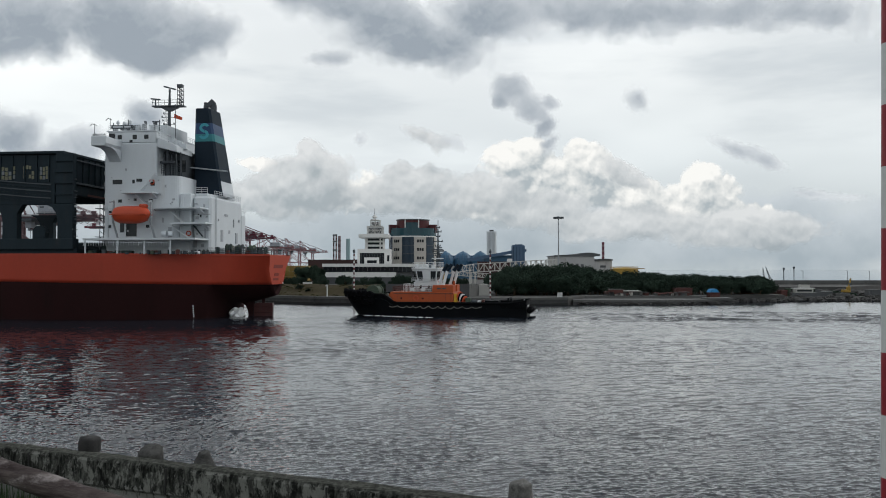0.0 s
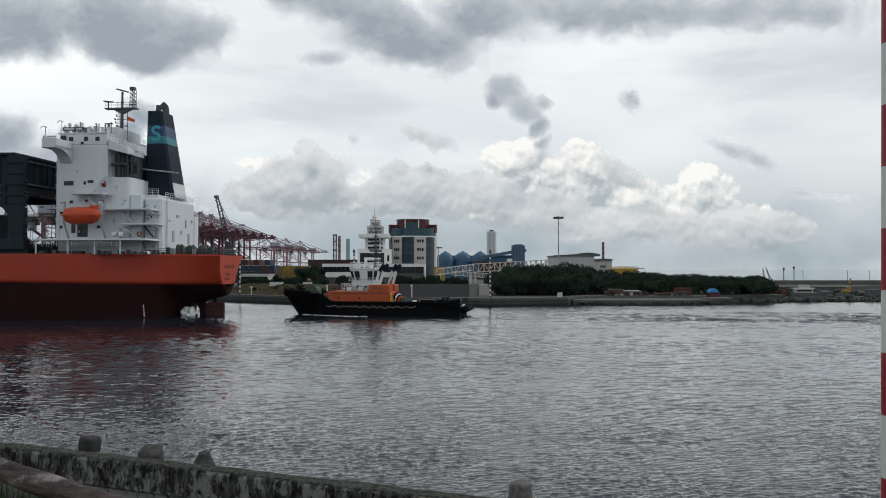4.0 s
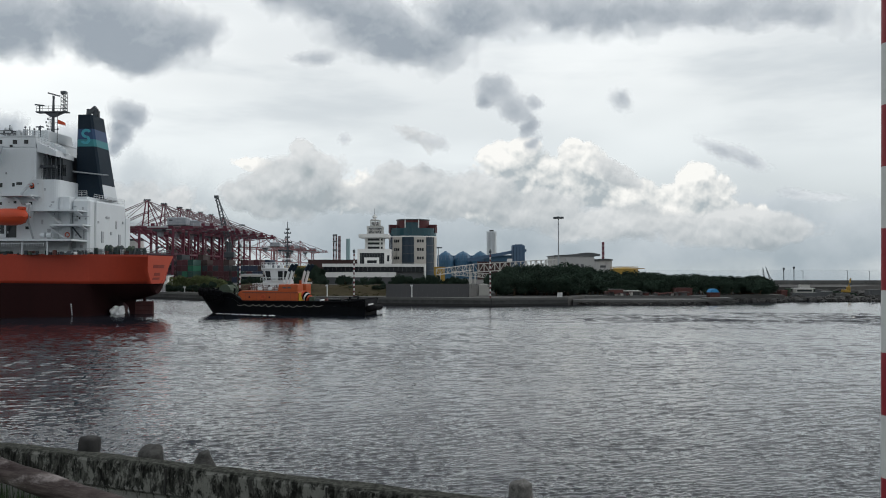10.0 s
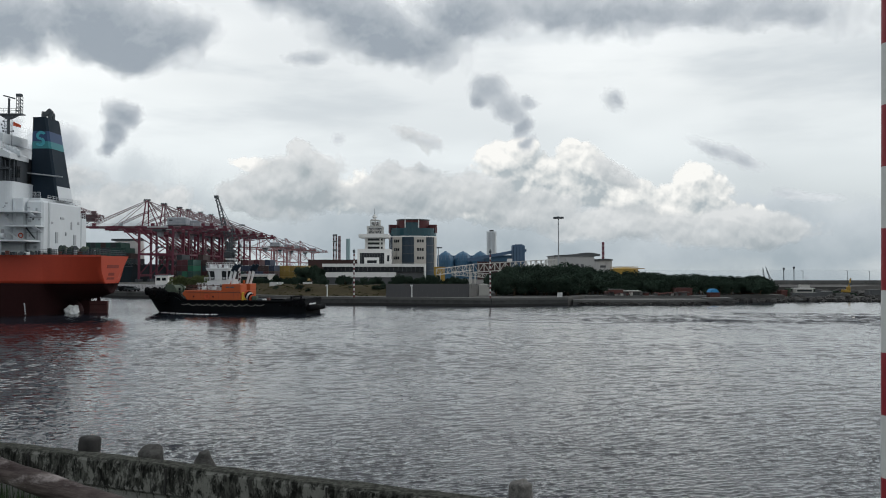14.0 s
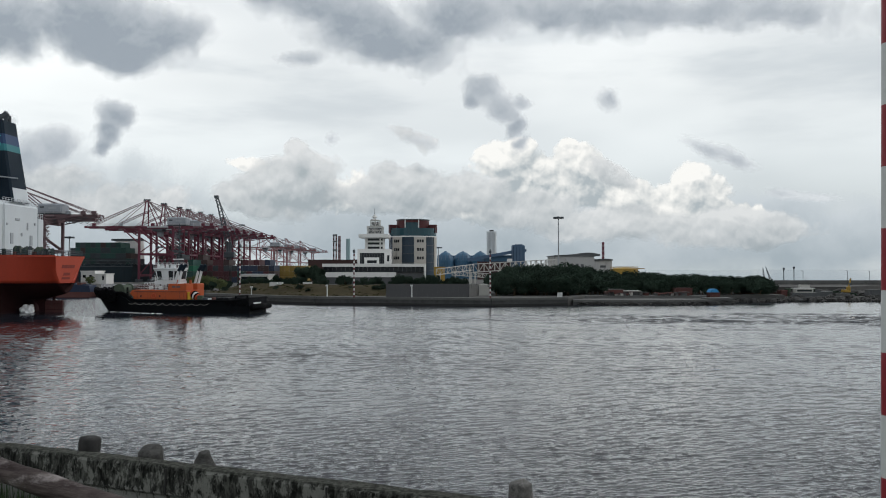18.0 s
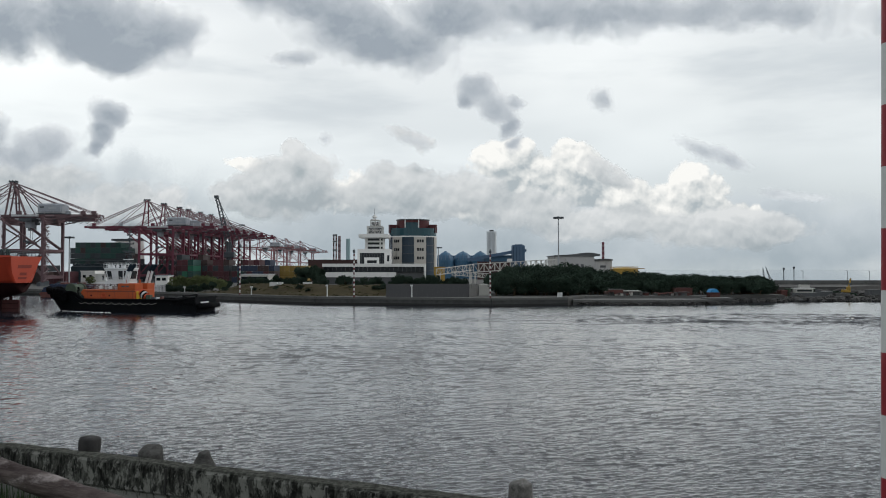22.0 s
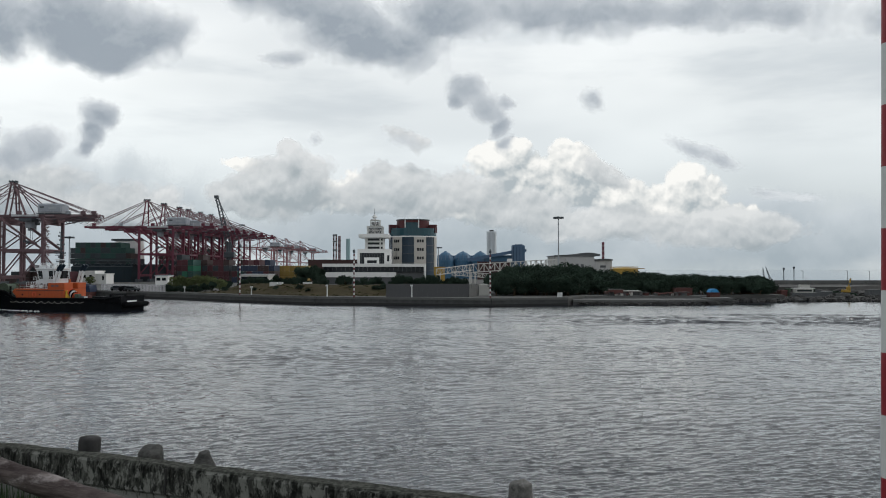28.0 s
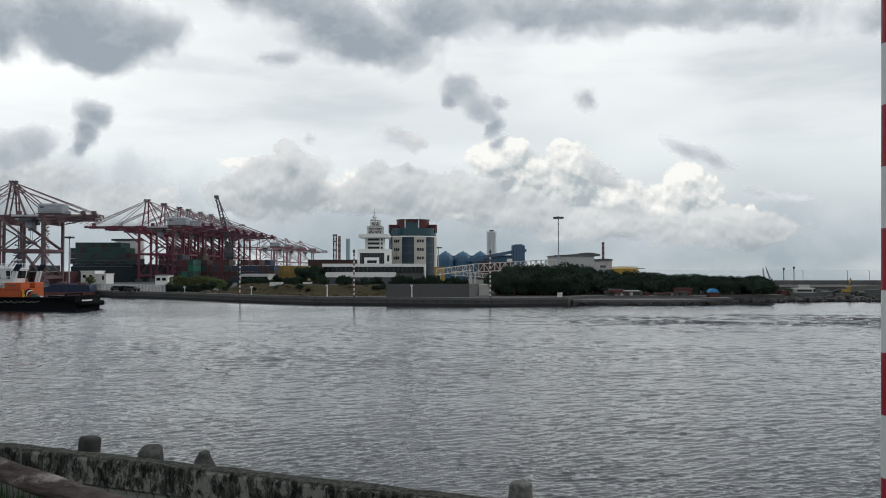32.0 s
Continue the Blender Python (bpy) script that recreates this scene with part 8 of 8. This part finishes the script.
def rock_mesh(seed):
    rng = random.Random(seed)
    bm = bmesh.new()
    bmesh.ops.create_icosphere(bm, subdivisions=1, radius=1)
    for v in bm.verts:
        v.co *= rng.uniform(0.7, 1.2)
        v.co.z *= 0.75
    return finish(bm, "rock", ROCK)


ROCKS = [rock_mesh(k) for k in range(4)]
bank_rocks = thing("rubble_bank", (93.4, 208, 0), 0, "rubble stone bank along the harbour mouth", "rocks")
for k in range(290):
    r = new("rock", ROCKS[k % 4])
    r.parent = bank_rocks
    x = -24 + 50 * PLANT.random()
    s = PLANT.uniform(0.3, 0.9)
    deep = PLANT.random()
    y = -4.6 + 3.4 * deep if x < -9.5 else -1.5 + 5.5 * deep
    r.matrix_basis = pose(x, y, 0.05 + 1.0 * deep + PLANT.uniform(-0.1, 0.25), PLANT.uniform(0, 90), 0, PLANT.uniform(0, 360)) @ Matrix.Diagonal((s * 1.3, s, s * 0.8, 1))
edge_rocks = thing("rubble_edge", (29.5, 187, 0), 0, "dark broken stones along the foot of the apron", "rocks")
for k in range(120):
    r = new("rock", ROCKS[k % 4])
    r.parent = edge_rocks
    x = 38 * PLANT.random()
    s = PLANT.uniform(0.14, 0.42)
    y = 1.2 - x * 0.097 if x < 20.7 else -0.8 + (x - 20.7) * 0.363
    r.matrix_basis = pose(x, y + PLANT.uniform(-0.3, 0.5), PLANT.uniform(0.0, 0.75), PLANT.uniform(0, 90), 0, PLANT.uniform(0, 360)) @ Matrix.Diagonal((s * 1.9, s, s * 0.8, 1))
heap = thing("rubble_heap", (106.18, 224, 1.0), 0, "dark heaps of rubble and spoil on the shore", "rocks")
for k in range(170):
    r = new("rock", ROCKS[k % 4])
    r.parent = heap
    x = -22 + 44 * PLANT.random()
    s = PLANT.uniform(0.4, 1.3)
    r.matrix_basis = pose(x, PLANT.uniform(-6, 14), 0.15 + 0.9 * abs(math.sin(x * 0.31)) * PLANT.random(), PLANT.uniform(0, 90), 0, PLANT.uniform(0, 360)) @ Matrix.Diagonal((s * 1.5, s, s * 0.8, 1))
for k in range(16):
    tree(PLANT.uniform(86, 108), PLANT.uniform(214, 238), 1.0, 3, PLANT.uniform(0.22, 0.5), "low dark scrub on the rubble shore", "scrub on the shore", 1.4)


def work_boat():
    b = thing("work_boat", (93.01, 213.5, 0.95), 0, "weathered workboat hauled out on the rubble shore", "boat")
    bm = bmesh.new()
    prism(bm, [(-3.6, 0, 0.2), (-2.8, 0, -0.1), (3.0, 0, -0.1), (4.0, 0, 1.1), (-3.8, 0, 1.0)], (0, 2.6, 0))
    part("hull", bm, ROOF_DARK, b)
    block("cabin", (-2.6, 2.0, 0.4, 2.2, 1.05, 2.1), PALE_STEEL, b, bevel=0.08)
    block("cabin_roof", (-3.0, 2.4, 0.2, 2.4, 2.1, 2.3), WALL_WHITE, b)
    block("stern_rail", (2.4, 3.8, 0.2, 0.3, 1.1, 1.9), ROOF_DARK, b)
    stick("boat_mast", (0.4, 1.2, 3.1), (0.4, 1.2, 4.4), 0.06, ROOF_DARK, b)
    block("upper_cabin", (-1.2, 1.2, 0.6, 2.0, 2.3, 3.1), PALE_STEEL, b)
    block("window", (-2.2, 1.6, 0.36, 0.4, 1.35, 1.85), DARK_GLASS, b)


work_boat()


def excavator(x, y, z):
    e = thing("excavator", (x, y, z), 0, "yellow excavator with its arm raised on the shore", "excavator")
    for yy in (-1.1, 1.1):
        block("track", (-1.7, 1.7, yy - 0.3, yy + 0.3, 0, 0.8), RUBBER, e, bevel=0.2)
    block("house", (-1.0, 0.7, -1.0, 1.0, 0.9, 1.6), YELLOW, e, bevel=0.1)
    block("cab", (-0.1, 0.7, -1.0, -0.1, 1.6, 2.4), YELLOW, e, bevel=0.08)
    stick("boom", (0.5, 0, 1.4), (1.2, 0, 4.6), 0.34, YELLOW, e, square=True)
    stick("arm", (1.2, 0, 4.6), (1.0, 0, 3.3), 0.26, YELLOW, e, square=True)
    block("bucket", (0.7, 1.3, -0.4, 0.4, 2.8, 3.4), ROOF_DARK, e)


excavator(107.35, 222, 1.0)
for x0, x1, z1, mat, label in ((87.2, 88.8, 2.5, RUST, "red crate on the rubble shore"), (89.09, 89.67, 2.94, TUG_GREEN, "green drum store on the shore"), (97.24, 100.47, 2.15, ROOF_DARK, "dark stacked gear on the shore"), (101.2, 104.86, 1.72, CONCRETE, "grey heap of panels on the shore"), (109.99, 113.06, 2.59, ROOF_DARK, "dark parked lorry body on the shore"), (82.16, 86.11, 2.15, BROWN, "brown stacked timber on the shore"), (89.98, 94.29, 1.55, CONCRETE, "grey concrete blocks on the shore")):
    site_hut(x0, x1, 215, 1.0, z1, mat, mat, label, "shore_gear")


def low_bridge():
    b = thing("low_bridge", (119.2, 300, 0), 0, "long low concrete causeway bridge at the harbour mouth", "bridge")
    x0, x1 = 0, 196.49 - 119.2
    z = 3.42
    block("deck", (x0, x1, 0, 6, z - 0.7, z), CONCRETE, b)
    block("parapet", (x0, x1, 0, 0.3, z, z + 0.55), CONCRETE, b)
    for k in range(9):
        x = x0 + 2 + (x1 - x0 - 4) * k / 8
        bm = bmesh.new()
        prism(bm, [(x - 3.2, 0.4, z - 0.7), (x + 3.2, 0.4, z - 0.7), (x + 1.4, 0.4, z - 1.5), (x + 1.0, 0.4, -2), (x - 1.0, 0.4, -2), (x - 1.4, 0.4, z - 1.5)], (0, 5, 0))
        part("pier", bm, CONCRETE, b)
    for x in (132.01, 148.28, 156.42):
        xx = x - 119.2
        stick("lamp_post", (xx, 5.6, z), (xx, 5.6, 7.28), 0.1, SHIP_GREY, b)
        stick("lamp_arm", (xx, 5.6, 7.28), (xx - 0.9, 5.6, 7.38), 0.08, SHIP_GREY, b)


low_bridge()
land("ground_causeway", [(90, 262), (127.19, 262), (175.94, 318), (96, 318)], -3, 2.45, ROCK, "low rocky causeway behind the shore")
for x, y, top, name, label in ((123.06, 306, 8.5, "signal_post", "thin dark signal post on the causeway"), (126.74, 306, 8.91, "signal_post", "dark lattice signal post with a top cage")):
    p = thing(name, (x, y - 5, 2.0), 0, label, "post")
    stick("shaft", (0, 0, 0), (0, 0, top - 2.0), 0.15, MAST_GREY, p, n=6)
    block("cage", (-0.28, 0.28, -0.28, 0.28, top - 2.8, top - 2.1), MAST_GREY, p)
for a, b in (((113.22, 3.32), (112.83, 8.7)), ((116.01, 3.32), (113.82, 8.9))):
    c = thing("derrick", (a[0], 294, 2.0), 0, "small dark lattice derrick on the causeway", "crane")
    bm = bmesh.new()
    top = Vector((b[0] - a[0], 0, b[1] - 2.0))
    for dx, dy in ((-0.5, -0.5), (0.5, -0.5), (0, 0.5)):
        rod(bm, (dx, dy, 0), top, 0.1, 4)
    for k in range(6):
        f, g = k / 6, (k + 1) / 6
        rod(bm, Vector((-0.5 * (1 - f), -0.5 * (1 - f), 0)) + top * f, Vector((0.5 * (1 - g), -0.5 * (1 - g), 0)) + top * g, 0.07, 4)
    part("lattice", bm, MAST_GREY, c)


# ---------------------------------------------------------------- the near bank
NEAR_Z = 4.6
near = [(-60, 15.8), (-7.0, 11.6), (0.2, 9.1), (6, 7.0), (60, -12), (60, -200), (-60, -200)]
land("ground_near", near, -3, NEAR_Z, GRASS, "grassy raised bank behind the sea wall")
WALL_TOP = 8.3 - 312 * 12.0 / 1474.5


def sea_wall():
    """The old parapet: face, rough coping and a weathered top edge."""
    a, b = Vector((-6.38, 12.0, 0)), Vector((0.24, 9.2, 0))
    d = (b - a).normalized()
    a, b = a - d * 14, b + d * 9
    out = Vector((-d.y, d.x, 0))
    rng = random.Random(4)
    bm = bmesh.new()
    n = 150
    rings = []
    for i in range(n + 1):
        p = a.lerp(b, i / n)
        w = lambda s, k: noise.noise((i * 0.31 + k * 7, s, k)) * 0.016 + rng.uniform(-0.008, 0.008)
        prof = [(0.0, NEAR_Z - 0.4), (0.0 + w(1, 1), WALL_TOP - 0.40), (-0.045 + w(2, 1), WALL_TOP - 0.36), (-0.035 + w(3, 2), WALL_TOP - 0.05), (0.0 + w(4, 3), WALL_TOP + w(5, 4)), (0.17, WALL_TOP + 0.012 + w(6, 5)), (0.21 + w(7, 6), WALL_TOP - 0.04), (0.24, NEAR_Z - 1.5), (0.24, -2)]
        rings.append([p + out * o + Vector((0, 0, z)) for o, z in prof])
    skin(bm, rings)
    solid("sea_wall", bm, OLD_WALL, "old blackened concrete sea wall with peeling patches", "wall", "structure")
    for k in range(8):
        p = Vector((-3.55, 10.8, 0)) + d * (k - 4) * 2.4
        bm = bmesh.new()
        lean = 0.012 * (-1) ** k
        prism(bm, [p - d * 0.009 - out * 0.058 + Vector((0, 0, WALL_TOP - 0.37)), p + d * 0.009 - out * 0.058 + Vector((0, 0, WALL_TOP - 0.37)), p + d * (0.009 + lean) - out * 0.052 + Vector((0, 0, WALL_TOP - 0.03)), p - d * (0.009 - lean) - out * 0.052 + Vector((0, 0, WALL_TOP - 0.03))], out * 0.03)
        solid("wall_joint", bm, DARK_STONE, "dark open joint between two lengths of the wall", "joint", "structure")


sea_wall()


def wave_block(x, y, z, tilt, turn, r0, r1, length, mat, label, chip):
    """A leg of a concrete wave-breaker block standing up behind the wall."""
    t = thing("wave_block", (x, y, 0), turn, label, "concrete block", "wave breaker blocks")
    bm = bmesh.new()
    n = 22
    prof = [(r0 * 1.9, -z - 1.2), (r0 * 1.8, -1.6)] + [(r0 * 1.05 + (r1 - r0 * 1.05) * k / 10, -length * (1 - k / 10) - 0.02) for k in range(11)]
    prof += [(r1 * 0.95, 0.005), (r1 * 0.80, 0.025), (r1 * 0.5, 0.035), (r1 * 0.15, 0.038)]
    rings = []
    for r, zz in prof:
        ring = []
        for i in range(n):
            a = 6.283 * i / n
            x_, y_ = r * math.cos(a), r * math.sin(a)
            q = 1 + 0.13 * noise.noise((x_ * 7 + chip * 5, y_ * 7, zz * 6)) + 0.09 * noise.noise((x_ * 24, y_ * 24 + chip, zz * 22))
            ring.append((x_ * q, y_ * q, zz + 0.03 * noise.noise((x_ * 9, y_ * 9, chip)) * (1 if zz > -0.2 else 0)))
        rings.append(ring)
    rows = skin(bm, rings, True)
    bm.faces.new(rows[-1])
    ob = part("leg", bm, mat, t, soft=True)
    ob.matrix_basis = pose(0, 0, z, *tilt)
    return t


wave_block(-5.31, 12.6, 5.74, (0, 0, 0), 0, 0.15, 0.15, 0.9, DARK_STONE, "dark wet concrete stub behind the sea wall", 1)
wave_block(-4.34, 12.4, 5.59, (24, -10, 0), 20, 0.20, 0.175, 0.9, STONE, "pitted grey wave breaker leg behind the sea wall", 2)
wave_block(-3.47, 12.2, 5.6, (0, 3, 0), 0, 0.29, 0.09, 0.42, STONE, "broken tapering wave breaker leg", 3)
wave_block(0.98, 10.6, 5.57, (0, 0, 0), 0, 0.175, 0.145, 0.8, PEBBLE, "speckled pebbly concrete stub beside the wall end", 4)


def handrail():
    """A rough round timber rail close to the eye."""
    bm = bmesh.new()
    rng = random.Random(6)
    p, q = Vector((-1.07, 1.72, 7.94)), Vector((-0.49, 1.40, 7.88))
    d = (q - p).normalized()
    u = d.cross(Vector((0, 0, 1))).normalized()
    v = u.cross(d)
    rings = []
    for i in range(61):
        c = p.lerp(q, i / 60)
        r = 0.0215 + 0.0007 * math.sin(i * 0.4) + rng.uniform(-0.0006, 0.0006)
        rings.append([c + (u * math.cos(a) + v * math.sin(a)) * r * (1 + 0.012 * math.sin(3 * a + i * 0.12)) for a in [k * math.pi / 9 for k in range(18)]])
    skin(bm, rings, True)
    rail = thing("timber_rail", (0, 0, 0), 0, "rough brown timber handrail in front of the viewpoint", "handrail")
    part("rail", bm, TIMBER, rail, soft=True)
    for f in (0.02, 0.98):
        c = p.lerp(q, f)
        stick("rail_post", (c.x, c.y, NEAR_Z), (c.x, c.y, c.z), 0.03, TIMBER, rail, n=10)


handrail()


def near_pole():
    x, y = 2.11 + 0.055, 4.0
    pole = thing("striped_pole", (x, y, NEAR_Z), 0, "thick red and white striped pole near the viewpoint", "marker pole")
    pole.matrix_basis = pose(x - 0.047, y, NEAR_Z, 0, 0.72, 0)
    step = 109.8 * 4.0 / 1474.5
    z0 = 7.3 - NEAR_Z
    k = -12
    while z0 + k * step < 8:
        bm = bmesh.new()
        lathe(bm, [(0.055, max(0, z0 + k * step)), (0.055, max(0.01, z0 + (k + 1) * step))], 24)
        part("band", bm, POLE_RED if k % 2 else POLE_WHITE, pole, soft=False)
        k += 1
    lathe_bm = bmesh.new()
    rod(lathe_bm, (0, 0, 0), (0, 0, 0.06), 0.11, 16)
    part("base_plate", lathe_bm, MAST_GREY, pole)


near_pole()
# tufts of grass at the foot of the wall
verts, faces = [], []
for k in range(1500):
    thick = k > 1100
    x = PLANT.uniform(-7.4, -5.35) if thick else PLANT.uniform(-9, -0.5)
    y = 12.0 - (x + 6.38) * 0.423 - PLANT.uniform(0.08, 0.7) if thick else 11.2 - (x + 7.0) * 0.35 - PLANT.uniform(0.05, 2.6)
    h, a = PLANT.uniform(0.45, 0.85) if thick else PLANT.uniform(0.12, 0.4), PLANT.uniform(0, 6.28)
    w = 0.035 if thick else 0.02
    b = len(verts)
    verts += [(x - w * math.cos(a), y - w * math.sin(a), NEAR_Z), (x + w * math.cos(a), y + w * math.sin(a), NEAR_Z), (x + PLANT.uniform(-0.12, 0.12), y + PLANT.uniform(-0.12, 0.12), NEAR_Z + h)]
    faces.append((b, b + 1, b + 2))
me = bpy.data.meshes.new("grass")
me.from_pydata(verts, [], faces)
me.materials.append(GRASS)
tagged(new("grass", me), "green grass tufts at the foot of the wall", "grass", kind="stuff")


# ---------------------------------------------------------------- what moves
def motions():
    walk(ship, [
    (0, pose(-28.25, 144.90, 0, 0, 0, 174.00)),
    (2, pose(-32.81, 146.24, 0, 0, 0, 174.78)),
    (4, pose(-37.41, 147.58, 0, 0, 0, 175.50)),
    (6, pose(-42.02, 148.92, 0, 0, 0, 176.18)),
    (8, pose(-46.65, 150.26, 0, 0, 0, 176.82)),
    (10, pose(-51.32, 151.60, 0, 0, 0, 177.40)),
    (13, pose(-58.34, 153.61, 0, 0, 0, 178.19)),
    (16, pose(-65.42, 155.62, 0, 0, 0, 178.86)),
    (19, pose(-72.55, 157.63, 0, 0, 0, 179.43)),
    (22, pose(-79.72, 159.64, 0, 0, 0, 179.90)),
    (25, pose(-86.93, 161.65, 0, 0, 0, 180.25)),
    (28, pose(-94.19, 163.66, 0, 0, 0, 180.50)),
    (32, pose(-103.93, 166.34, 0, 0, 0, 180.66))])
    walk(tug, [
    (0, pose(14.73, 144.00, 0, 0, 0, 170.00)),
    (2, pose(9.16, 145.03, 0, 0, 0, 170.00)),
    (4, pose(3.61, 146.14, 0, 0, 0, 170.00)),
    (6, pose(-1.91, 147.31, 0, 0, 0, 170.00)),
    (8, pose(-7.41, 148.54, 0, 0, 0, 170.00)),
    (10, pose(-12.88, 149.85, 0, 0, 0, 170.00)),
    (13, pose(-21.04, 151.94, 0, 0, 0, 170.00)),
    (16, pose(-29.16, 154.18, 0, 0, 0, 170.00)),
    (19, pose(-37.22, 156.57, 0, 0, 0, 170.00)),
    (22, pose(-45.25, 159.11, 0, 0, 0, 170.00)),
    (25, pose(-53.24, 161.81, 0, 0, 0, 170.00)),
    (28, pose(-61.19, 164.66, 0, 0, 0, 170.00)),
    (32, pose(-71.76, 168.70, 0, 0, 0, 170.00))])
    walk(water, [(0, pose(0, 0, 0)), (32, pose(-4.5, -8.0, 0))])
    for sheet, drift in zip(low_clouds, (-70, -92, -118)):
        walk(sheet, [(0, sheet.matrix_basis.copy()), (32, Matrix.Translation((drift, 0, 0)) @ sheet.matrix_basis)])
    walk(high_clouds, [(0, high_clouds.matrix_basis.copy()), (32, Matrix.Translation((-245, 0, 0)) @ high_clouds.matrix_basis)])


motions()
